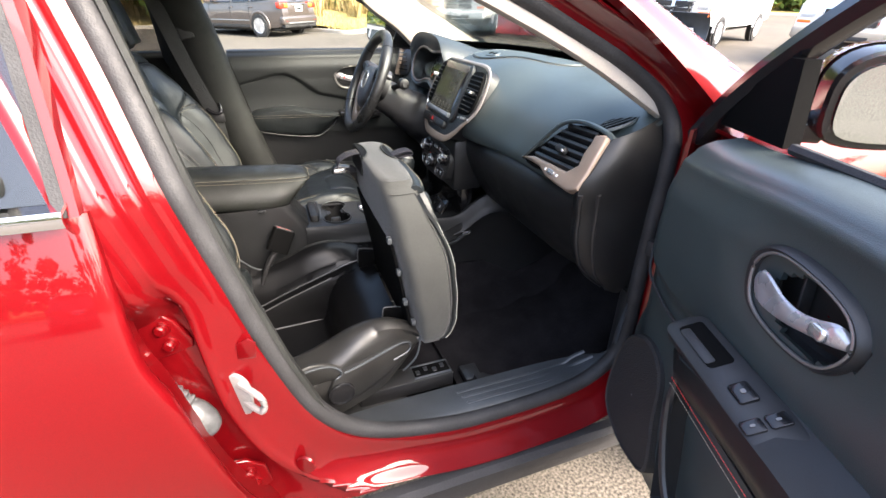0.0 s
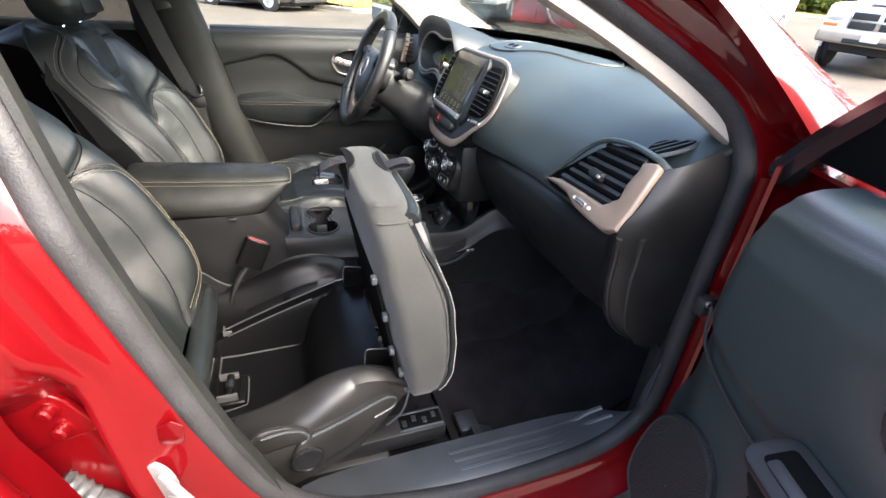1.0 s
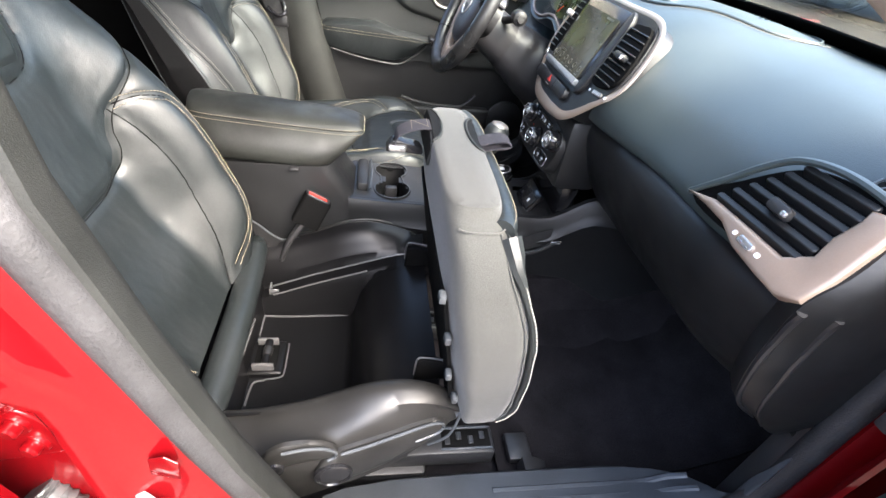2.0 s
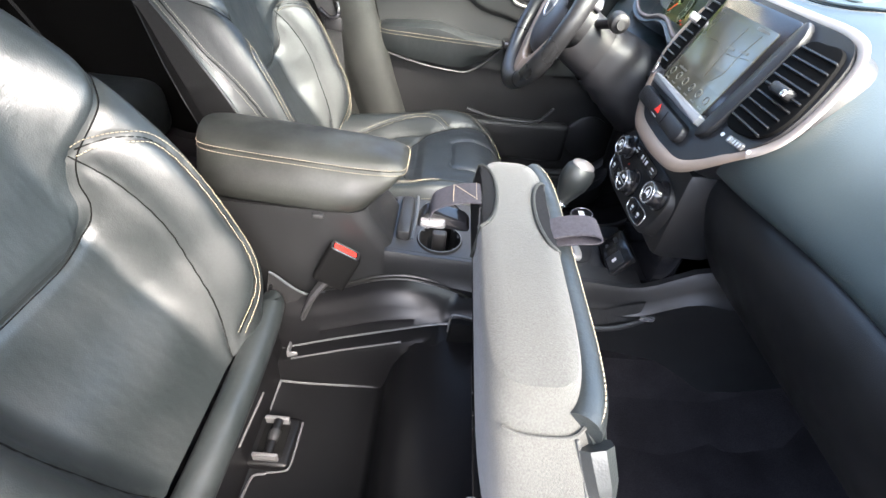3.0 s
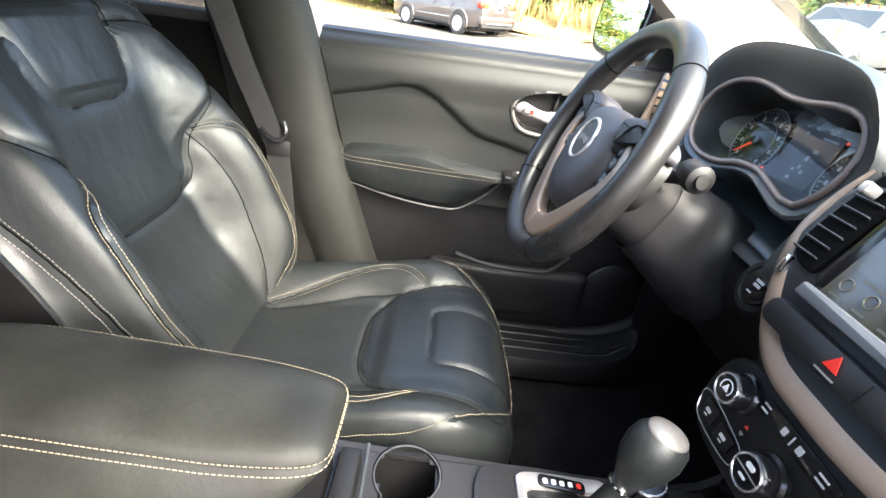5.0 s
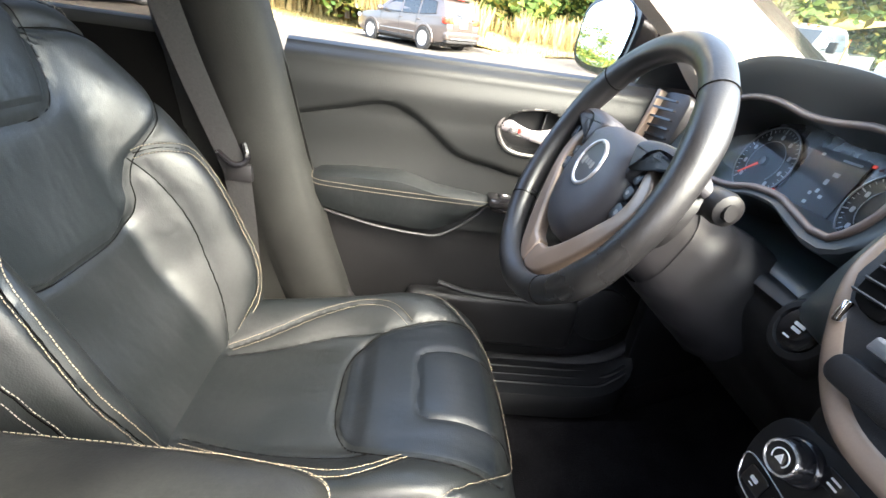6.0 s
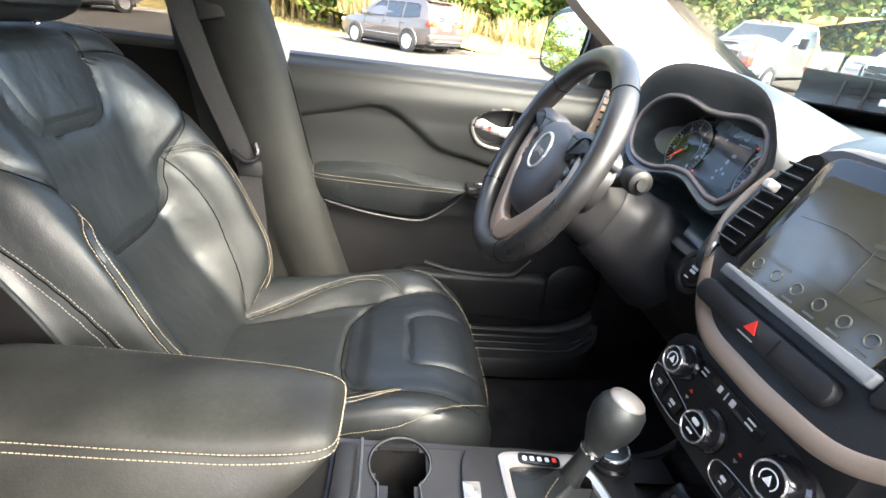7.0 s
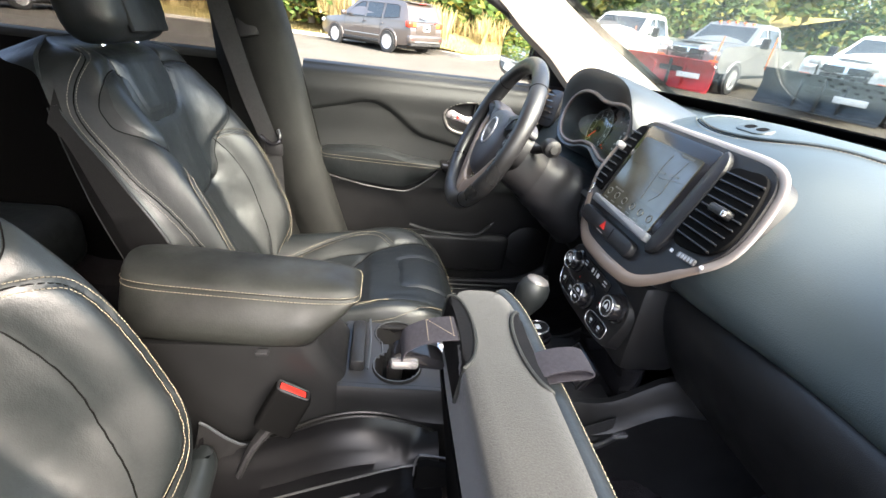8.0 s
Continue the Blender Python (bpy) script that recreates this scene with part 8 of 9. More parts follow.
LID = [(0.770, 0.080, 0.148), (0.774, 0.090, 0.158), (0.784, 0.0965, 0.168), (0.80, 0.0965, 0.183), (0.82, 0.089, 0.204), (0.838, 0.075, 0.222), (0.847, 0.0675, 0.231), (0.8505, 0.063, 0.229), (0.852, 0.062, 0.228), (0.8545, 0.0635, 0.231), (0.860, 0.0605, 0.228), (0.866, 0.053, 0.218), (0.870, 0.042, 0.203), (0.873, 0.026, 0.18), (0.8745, 0.008, 0.15)]
lid = part("armrest", skin([lid_ring(*r) for r in LID], closed=True, caps=True), WORN, console, "padded black leather armrest lid, scuffed")
for z, half, ahead in ((0.8480, 0.0668, 0.2308), (0.8562, 0.0632, 0.2308)):
    line = lid_ring(z, half + 0.0004, ahead + 0.0004)
    line = line + line[:1]
    part("stitching", stitches(line, lambda i, l=line: (l[i][0] - 0.05, (l[i][1] - 0.0225) * 3, 0.1), lift=0.0008), THREAD, lid, "tan double stitching", clean=False)
part("latch_button", box(0.084, -0.080, 0.772, 0.02, 0.012, 0.008, 0.003), PLASTIC, console)

# ---- seat belt buckles ----
for s, x0 in ((-1, 0.134), (1, 0.134)):
    bk = thing("belt_buckle", "black seat belt buckle with red release button", "buckle", "belt buckles", at=(x0 - 0.02, s * 0.12, 0.55))
    m = Matrix.Translation((x0 - 0.012, s * 0.115, 0.695)) @ pose(0, 0, 0, s * 14, 28, 0) @ Matrix.Scale(0.88, 4)
    part("housing", prism(rounded(0.070, 0.038, 0.009), 0.080, m @ pose(0.002, 0, -0.046), 0.006), VOID, bk, "black buckle housing")
    part("button_frame", tube([m @ Vector((a, b, 0.034)) for a, b in rounded(0.058, 0.029, 0.006)], 0.0022, 6, True), PLASTIC, bk)
    part("release_button", prism(rounded(0.050, 0.022, 0.004), 0.006, m @ pose(0.0, 0, 0.029), 0.002), REDB, bk, "worn red release button")
    part("stem", tube(spline([m @ Vector((0, 0, -0.035)), (x0 - 0.06, s * 0.128, 0.62), (x0 - 0.085, s * 0.13, 0.56)], 5), 0.014, 8, flat=0.5), RUBBER, bk)

# ---- belts and rear cabin ----
for s in (-1, 1):
    bl = thing("seat_belt", "black webbing seat belt hanging at the pillar", "seat belt", "seat belts", at=(-0.10, s * 0.66, 1.0))
    pts = spline([(-0.215, s * 0.585, 1.46), (-0.165, s * 0.625, 1.28), (-0.115, s * 0.652, 1.08), (-0.068, s * 0.668, 0.93), (-0.055, s * 0.675, 0.86), (-0.05, s * 0.69, 0.60)], 6)
    part("webbing", tube(pts, 0.025, 8, flat=0.09, up=(0.0, 1, 0.25)), WEB, bl, "worn dark grey webbing")
    part("guide", tube(spline([(-0.085, s * 0.66, 0.935), (-0.055, s * 0.655, 0.915), (-0.032, s * 0.66, 0.925), (-0.038, s * 0.665, 0.955)], 5), 0.006, 8), PIANO, bl, "black belt guide")
    part("tongue", box(-0.052, s * 0.672, 0.895, 0.05, 0.012, 0.035, 0.004), PLASTIC, bl)
    part("height_slot", box(-0.105, s * 0.652, 1.25, 0.05, 0.012, 0.13, 0.008, 2, pose(0, 0, 0, s * -14, -12, 0)), PLASTIC, bl)

bench = thing("rear_bench", "black leather rear bench seat", "car seat", at=(-0.9, 0, 0.4))
part("bench_cushion", box(-0.82, 0, 0.62, 0.52, 1.28, 0.18, 0.06, 4), LEATHER, bench)
for y0, w in ((-0.42, 0.40), (0.0, 0.40), (0.42, 0.40)):
    part("bench_back", box(-1.12, y0, 0.93, 0.16, w, 0.60, 0.06, 4, pose(0, 0, 0, 0, -18, 0)), LEATHER, bench)
    part("bench_head_restraint", box(-1.24, y0, 1.29, 0.09, 0.22, 0.14, 0.04, 3, pose(0, 0, 0, 0, -14, 0)), LEATHER, bench)
# map pockets and belts seen behind the front seats
for s in (-1, 1):
    part("seat_back_pocket", box(-0.215, s * 0.385, 0.83, 0.02, 0.36, 0.26, 0.01, 2, pose(0, 0, 0, 0, -22, 0)), PLASTIC, bench)
    rb = thing("rear_belt", "dark grey rear seat belt webbing", "seat belt", "seat belts", at=(-0.95, s * 0.62, 0.8))
    part("webbing", tube(spline([(-1.18, s * 0.58, 1.35), (-1.0, s * 0.60, 1.05), (-0.86, s * 0.60, 0.78), (-0.82, s * 0.58, 0.72)], 6), 0.022, 8, flat=0.09, up=(0.7, s, 0.2)), WEB, rb)
# pedals and driver's mat
for y, w in ((0.33, 0.07), (0.24, 0.045)):
    pe = thing("pedal", "black rubber foot pedal", "pedal", "pedals", at=(0.98, y, 0.5))
    part("pad", box(0.97, y, 0.52, 0.02, w, 0.09, 0.006, 2, pose(0, 0, 0, 0, 30, 0)), RUBBER, pe)
    part("arm", tube([(0.985, y, 0.55), (1.08, y, 0.70)], 0.008, 8), PIANO, pe)
for s in (-1, 1):
    mt = thing("floor_mat", "dark carpet floor mat", "floor mat", "floor mats", at=(0.75, s * 0.40, 0.37))
    bmm = skin([[(x, s * 0.40 + k * 0.20, z + 0.006 * math.sin(9 * x + 7 * k)) for k in (-1, -0.6, -0.2, 0.2, 0.6, 1)] for x, z in ((0.52, 0.378), (0.65, 0.376), (0.8, 0.378), (0.92, 0.392), (1.02, 0.44), (1.10, 0.52))])
    part("mat", thick(bmm, 0.008), CARPET, mt)
part("carpet_cover", box(0.565, -0.535, 0.402, 0.05, 0.06, 0.02, 0.006), PLASTIC, body)

# ---- parked vehicles, in their own space: x ahead, y left, ground z = 0 ----
TYRE = mat("tyre", (0.02, 0.02, 0.02), 0.8, grain=0.2, grain_scale=40, stain=0.2, stain_scale=5)
ALLOY = mat("alloy", (0.55, 0.55, 0.56), 0.3, 0.8, stain=0.1, stain_scale=8)
DARKG = mat("car_window", (0.02, 0.024, 0.026), 0.06, 0, 0.6, stain=0.1, stain_scale=3)
GREYP = mat("grey_paint", (0.095, 0.078, 0.070), 0.34, 0.4, grain=0.05, grain_scale=300, stain=0.08, stain_scale=2, coat=1.0)
WHITEP = mat("white_paint", (0.62, 0.63, 0.63), 0.3, 0.0, grain=0.03, grain_scale=200, stain=0.08, stain_scale=2, coat=0.8)
SILVP = mat("silver_paint", (0.23, 0.235, 0.235), 0.3, 0.4, grain=0.04, grain_scale=200, stain=0.1, stain_scale=2, coat=0.8)
TANP = mat("tan_paint", (0.36, 0.31, 0.24), 0.4, 0.2, stain=0.1, stain_scale=3)
PLOWR = mat("plow_red", (0.42, 0.02, 0.02), 0.4, 0, stain=0.3, stain_scale=4, grain=0.1, grain_scale=60)
PLOWB = mat("plow_black", (0.03, 0.035, 0.04), 0.4, 0, stain=0.3, stain_scale=4, grain=0.1, grain_scale=60)
TAIL = mat("tail_lamp", (0.55, 0.04, 0.02), 0.15, 0, stain=0.2, stain_scale=12)
ORANGE = mat("orange_marker", (0.8, 0.16, 0.02), 0.5, stain=0.1, stain_scale=8)
LAMP = mat("head_lamp", (0.75, 0.75, 0.72), 0.08, 0.4, stain=0.2, stain_scale=12)


def wheel_at(parent, x, y, r, spokes=8):
    """A wheel with tyre, rim and spokes; y is its outer face, its sign the side."""
    s = 1 if y > 0 else -1
    m = frame_of((x, y - s * 0.11, r), (1, 0, 0), (0, 0, 1)) if s < 0 else frame_of((x, y - s * 0.11, r), (-1, 0, 0), (0, 0, 1))
    w = part("wheel", lathe([(r * 0.66, -0.10), (r * 0.92, -0.10), (r, -0.06), (r, 0.06), (r * 0.95, 0.10), (r * 0.68, 0.105), (r * 0.64, 0.08), (0.02, 0.06)], 28, m), TYRE, parent)
    part("rim", lathe([(r * 0.68, 0.09), (r * 0.66, 0.108), (r * 0.62, 0.10), (r * 0.6, 0.07)], 28, m), ALLOY, w)
    for k in range(spokes):
        a = 2 * math.pi * k / spokes
        part("spoke", prism([(0.03, -0.03), (r * 0.63, -0.018), (r * 0.63, 0.018), (0.03, 0.03)], 0.03, m @ pose(0, 0, 0.07, 0, 0, math.degrees(a)), 0.006, 1), ALLOY, w)
    part("hub_cap", lathe([(0.06, 0.07), (0.055, 0.105), (0.0, 0.11)], 14, m), ALLOY, w)
    return w


def hull(side, width, base, paint, name, parent, label=""):
    """A car body lofted over its width from rows (x, z low, z high) along its length; base: how it narrows upward."""
    rows = []
    for x, lo, hi in side:
        ring_ = []
        n = 7
        for i in range(n + 1):
            k = i / n
            z = lo + (hi - lo) * k
            ring_.append((x, width * base(z, x), z))
        left = ring_
        right = [(a, -b, c) for a, b, c in reversed(ring_)]
        rows.append(left + [(x, left[-1][1] * 0.55, hi + 0.02), (x, 0, hi + 0.03), (x, -left[-1][1] * 0.55, hi + 0.02)] + right)
    return part(name, skin(rows, closed=True, caps=True), paint, parent, label, angle=30)


def side_window(poly, width, base, parent, name="side_window"):
    for s in (-1, 1):
        bm = bmesh.new()
        f = [bm.verts.new((x, s * (width * base(z, x) + 0.006), z)) for x, z in poly]
        bm.faces.new(f)
        part(name, thick(bm, 0.006), DARKG, parent)


def suv(paint, label):
    car = thing("parked_suv", label, "car", "parked cars")

    def base(z, x):
        end = 1 - 0.12 * step(1.95, 2.45, abs(x)) ** 1.5
        flare = 0.025 * (math.exp(-((x + 1.44) / 0.42) ** 4) + math.exp(-((x - 1.45) / 0.42) ** 4)) * step(0.95, 0.75, z)
        return (0.97 + flare - 0.05 * step(0.50, 0.25, z) - 0.03 * step(0.80, 1.02, z) - 0.20 * step(1.02, 1.72, z)) * end
    W = 0.93
    side = [(-2.44, 0.52, 0.70), (-2.42, 0.40, 0.90), (-2.36, 0.36, 1.02), (-2.2, 0.32, 1.06), (-1.9, 0.30, 1.07), (-1.0, 0.28, 1.05), (0.0, 0.28, 1.02), (0.8, 0.28, 1.0), (1.15, 0.28, 1.02), (1.55, 0.30, 1.0), (1.95, 0.33, 0.94), (2.25, 0.37, 0.84), (2.40, 0.44, 0.70), (2.43, 0.50, 0.62)]
    hull(side, W, base, paint, "car_shell", car, "dusty grey-brown bodywork")
    top = [(-2.33, 1.02, 1.06), (-2.30, 1.02, 1.16), (-2.20, 1.02, 1.42), (-2.08, 1.02, 1.60), (-1.9, 1.02, 1.665), (-1.4, 1.02, 1.70), (-0.6, 1.02, 1.72), (0.05, 1.02, 1.69), (0.30, 1.02, 1.62), (0.62, 1.0, 1.42), (0.95, 1.0, 1.19), (1.18, 0.98, 1.02)]
    cabin = hull(top, W * 0.985, base, paint, "cabin", car)
    for poly in ([(-0.16, 1.07), (-0.13, 1.55), (0.12, 1.55), (0.38, 1.42), (0.86, 1.07)], [(-1.06, 1.09), (-1.05, 1.555), (-0.23, 1.56), (-0.26, 1.07)], [(-1.92, 1.16), (-1.84, 1.50), (-1.72, 1.545), (-1.15, 1.555), (-1.16, 1.09)]):
        side_window(poly, W * 0.985, base, car)
        for s_ in (-1, 1):
            pts = [(x, s_ * (W * 0.985 * base(z, x) + 0.010), z) for x, z in poly]
            part("window_trim", tube(pts, 0.012, 5, True), TYRE, car)
    rear = mat("rear_glass", (0.05, 0.055, 0.06), 0.06, 0.0, 1.0, stain=0.1, stain_scale=3)
    part("rear_window", thick(skin([[(-2.36 + 0.27 * k + 0.03 * abs(y), y * (0.70 - 0.07 * k), 1.09 + 0.47 * k) for y in (-1, -0.6, 0, 0.6, 1)] for k in (0, 0.33, 0.66, 1)]), 0.02), rear, car, "tinted rear window")
    sp = part("spoiler", box(-2.07, 0, 1.665, 0.24, 1.18, 0.04, 0.018, 3, pose(0, 0, 0, 0, -6, 0)), paint, car)
    part("brake_lamp", box(-2.19, 0, 1.645, 0.03, 0.34, 0.025, 0.008), TAIL, sp, "high red brake lamp")
    part("windscreen", thick(skin([[(1.14 - 0.84 * k, y * (0.74 - 0.10 * k), 1.045 + 0.56 * k) for y in (-1, 0, 1)] for k in (0.02, 0.5, 0.98)]), 0.006), DARKG, car)
    part("tailgate_panel", box(-2.425, 0, 0.86, 0.05, 1.02, 0.34, 0.03, 3), paint, car)
    part("rear_bumper", box(-2.42, 0, 0.53, 0.20, 1.74, 0.26, 0.07, 4), paint, car)
    part("bumper_skirt", box(-2.40, 0, 0.36, 0.20, 1.60, 0.12, 0.04, 3), TYRE, car, "dark lower bumper")
    part("bumper_strip", box(-2.525, 0, 0.45, 0.03, 1.30, 0.04, 0.012), SILVP, car)
    part("tailgate_strip", box(-2.455, 0, 1.0, 0.03, 0.60, 0.035, 0.010), CHROME, car)
    pl = part("number_plate", box(-2.455, 0, 0.88, 0.02, 0.34, 0.17, 0.006), WHITE, car, "white number plate with dark bar")
    part("plate_bar", box(-2.467, 0, 0.88, 0.004, 0.24, 0.06, 0.001, 1), DARKG, pl)
    for s in (-1, 1):
        tl = part("tail_light", box(-2.35, s * 0.70, 0.985, 0.20, 0.40, 0.19, 0.05, 3), TAIL, car, "red and amber tail light")
        part("amber_band", box(-2.42, s * 0.60, 0.985, 0.075, 0.18, 0.13, 0.02), ORANGE, tl)
        part("reflector", box(-2.50, s * 0.70, 0.52, 0.04, 0.17, 0.06, 0.012), TAIL, car)
        for x in (-1.44, 1.45):
            part("wheel_arch", tube([(x + 0.425 * math.cos(a), s * 0.905, 0.36 + 0.425 * math.sin(a)) for a in [radians(-12) + radians(204) * i / 16 for i in range(17)]], 0.05, 8, flat=0.6, up=(0, 1, 0)), paint, car, "flared wheel arch")
            part("arch_hollow", lathe([(0.405, -0.02), (0.405, 0.02), (0, 0.02)], 26, frame_of((x, s * 0.895, 0.37), (1, 0, 0), (0, 0, 1))), TYRE, car)
            wheel_at(car, x, s * 0.96, 0.365, 10)
        part("door_mirror", box(0.80, s * 1.03, 1.13, 0.14, 0.22, 0.16, 0.05, 3), paint, car)
        part("head_light", box(2.28, s * 0.70, 0.80, 0.20, 0.34, 0.14, 0.04, 3), LAMP, car)
        for x in (-0.05, -0.98):
            part("door_handle", box(x - 0.12, s * 0.915, 0.93, 0.17, 0.04, 0.035, 0.012), paint, car)
        for x in (0.92, -0.12, -1.02):
            part("door_gap", tube([(x, s * (W * base(z, x) + 0.002), z) for z in (0.40, 0.6, 0.8, 0.95, 1.03)], 0.007, 5), TYRE, car)
        part("sill_moulding", box(0, s * 0.90, 0.34, 2.05, 0.05, 0.10, 0.02), TYRE, car)
        part("side_moulding", box(-0.03, s * 0.912, 0.52, 1.9, 0.02, 0.035, 0.008), SILVP, car)
        part("roof_rail", tube(spline([(-1.75, s * 0.64, 1.68), (-1.55, s * 0.65, 1.755), (0.0, s * 0.655, 1.775), (0.22, s * 0.65, 1.70)], 5), 0.018, 6), TYRE, car)
    part("wiper", tube([(-2.36, 0.0, 1.13), (-2.33, 0.30, 1.21)], 0.012, 6), TYRE, car)
    part("exhaust", tube([(-2.2, -0.55, 0.27), (-2.45, -0.55, 0.26)], 0.03, 8), TYRE, car)
    part("underbody", box(0, 0, 0.28, 4.4, 1.5, 0.16, 0.05), TYRE, car)
    return car


def pickup(paint, label, bumper, plow=None, lamps=False, beacon=False):
    car = thing("pickup_truck", label, "truck", "parked trucks")

    def base(z, x):
        return (1.0 - 0.04 * step(0.7, 0.4, z) - 0.20 * step(1.22, 1.95, z)) * (1 - 0.05 * step(2.4, 2.9, x))
    W = 0.99
    hull([(2.98, 0.78, 1.02), (2.94, 0.72, 1.20), (2.75, 0.60, 1.27), (2.2, 0.56, 1.30), (1.45, 0.52, 1.33), (0.0, 0.5, 1.30), (-0.85, 0.5, 1.30), (-0.88, 0.5, 1.24), (-2.2, 0.55, 1.24), (-2.95, 0.62, 1.24), (-2.98, 0.65, 1.2)], W, base, paint, "truck_shell", car, "glossy painted bodywork")
    hull([(-0.80, 1.25, 1.36), (-0.74, 1.25, 1.75), (-0.55, 1.25, 1.88), (0.2, 1.25, 1.92), (0.62, 1.25, 1.86), (0.95, 1.25, 1.62), (1.45, 1.25, 1.34)], W * 0.97, base, paint, "cab", car)
    part("windscreen", thick(skin([[(1.44 - 0.72 * k, y * (0.80 - 0.10 * k), 1.345 + 0.48 * k) for y in (-1, -0.5, 0, 0.5, 1)] for k in (0.05, 0.5, 0.96)]), 0.01), mat("sky_glass", (0.03, 0.035, 0.04), 0.05, 0, 0.8, stain=0.1, stain_scale=3), car, "sky-reflecting windscreen")
    for poly in ([(0.28, 1.30), (0.28, 1.78), (0.55, 1.76), (0.80, 1.58), (1.12, 1.30)], [(-0.62, 1.31), (-0.56, 1.76), (0.18, 1.79), (0.18, 1.30)]):
        side_window(poly, W * 0.97, base, car)
    gr = part("grille", prism(rounded(1.05, 0.36, 0.08), 0.05, frame_of((2.93, 0, 1.0), (0, 1, 0), (0, 0, 1)), 0.015), CHROME, car, "chrome grille with dark openings")
    for a in (-0.26, 0.26):
        for b in (-0.085, 0.085):
            part("grille_opening", prism(rounded(0.44, 0.13, 0.02), 0.02, frame_of((2.975, a, 1.0 + b), (0, 1, 0), (0, 0, 1)), 0.004), TYRE, gr)
    part("front_bumper", box(2.98, 0, 0.68, 0.22, 1.92, 0.24, 0.06, 3), bumper, car)
    part("bumper_opening", box(3.085, 0, 0.63, 0.03, 0.9, 0.09, 0.02), TYRE, car)
    part("bonnet_ridge", box(2.2, 0, 1.325, 1.3, 0.7, 0.04, 0.02), paint, car)
    part("number_plate", box(3.10, 0, 0.72, 0.02, 0.30, 0.15, 0.005), WHITE, car, "white number plate")
    for s in (-1, 1):
        hl = part("head_light", box(2.90, s * 0.76, 1.02, 0.16, 0.36, 0.22, 0.05, 3), LAMP, car, "clear head light")
        part("turn_lamp", box(2.93, s * 0.80, 0.89, 0.13, 0.26, 0.06, 0.02), ORANGE, car)
        for x in (1.95, -1.85):
            part("wheel_arch", tube([(x + 0.48 * math.cos(a), s * 0.975, 0.42 + 0.48 * math.sin(a)) for a in [math.pi * i / 12 for i in range(13)]], 0.035, 6), paint, car)
            part("arch_hollow", lathe([(0.47, -0.02), (0.47, 0.02), (0, 0.02)], 24, frame_of((x, s * 0.955, 0.43), (1, 0, 0), (0, 0, 1))), TYRE, car)
            wheel_at(car, x, s * 1.02, 0.41)
        mm = part("tow_mirror", box(0.98, s * 1.17, 1.42, 0.10, 0.22, 0.28, 0.04, 3), TYRE, car, "tall black tow mirror")
        part("mirror_arm", tube([(1.0, s * 0.95, 1.36), (0.98, s * 1.1, 1.38)], 0.02, 6), TYRE, mm)
        for x in (0.22, -0.68):
            part("door_gap", tube([(x, s * 0.985, 0.62), (x, s * 0.99, 1.0), (x, s * 0.965, 1.28)], 0.008, 5), TYRE, car)
            part("door_handle", box(x + 0.14, s * 0.995, 1.12, 0.18, 0.04, 0.04, 0.01), paint, car)
    part("underbody", box(0, 0, 0.5, 5.4, 1.5, 0.25, 0.06), TYRE, car)
    part("wiper", tube([(1.40, 0.1, 1.365), (1.15, 0.62, 1.52)], 0.012, 6), TYRE, car)
    part("wiper", tube([(1.40, -0.5, 1.365), (1.17, 0.0, 1.52)], 0.012, 6), TYRE, car)
    if lamps:
        for k in (-0.5, -0.25, 0, 0.25, 0.5):
            part("roof_marker", box(0.60, k, 1.915 - 0.10 * k * k, 0.12, 0.07, 0.05, 0.02), ORANGE, car, "amber roof marker lamp")
    if beacon:
        bc = part("beacon_bar", box(0.25, 0, 1.98, 0.22, 0.5, 0.10, 0.03), WHITE, car, "roof beacon bar")
        for k in (-0.14, 0.14):
            part("beacon_lamp", box(0.25, k, 2.0, 0.2, 0.16, 0.09, 0.03), ORANGE, bc)
    if plow is not None:
        pw = part("plow_frame", box(3.35, 0, 0.62, 0.65, 0.7, 0.14, 0.03), TYRE, car, "dark steel plow mount")
        for s in (-1, 1):
            part("light_post", tube([(3.2, s * 0.45, 0.65), (3.2, s * 0.50, 1.12)], 0.025, 6), TYRE, pw)
            part("plow_lamp", box(3.22, s * 0.56, 1.20, 0.13, 0.28, 0.14, 0.04, 3), LAMP, pw, "boxy plow head lamp")
            part("cross_brace", tube([(3.2, s * 0.45, 1.06), (3.2, -s * 0.1, 0.95)], 0.02, 6), TYRE, pw)
        rows = []
        for k in range(-8, 9):
            y = k / 8 * 1.28
            bow = 0.16 * (1 - abs(k) / 8)
            rows.append([(3.85 - bow + c, y, 0.14 + z) for c, z in ((0.02, 0.0), (-0.06, 0.15), (-0.10, 0.34), (-0.08, 0.52), (0.0, 0.68), (0.10, 0.76), (0.12, 0.78))])
        bl = part("plow_blade", thick(skin(rows), 0.02), plow, car, "curved steel snow plow blade")
        part("blade_sign", box(3.80, 0.62, 0.52, 0.02, 0.62, 0.14, 0.01, 2, pose(0, 0, 0, 0, 10, 7)), WHITE, bl, "plain pale maker plate")
        for s in (-1, 1):
            part("blade_marker", tube([(3.95, s * 1.24, 0.85), (3.85, s * 1.28, 1.55)], 0.014, 6), ORANGE, bl, "orange blade marker")
            part("blade_rib", box(3.74, s * 0.45, 0.50, 0.10, 0.04, 0.6, 0.01), plow, bl)
        part("blade_hinge", box(3.72, 0, 0.52, 0.10, 0.06, 0.72, 0.015), TYRE, bl)
    return car



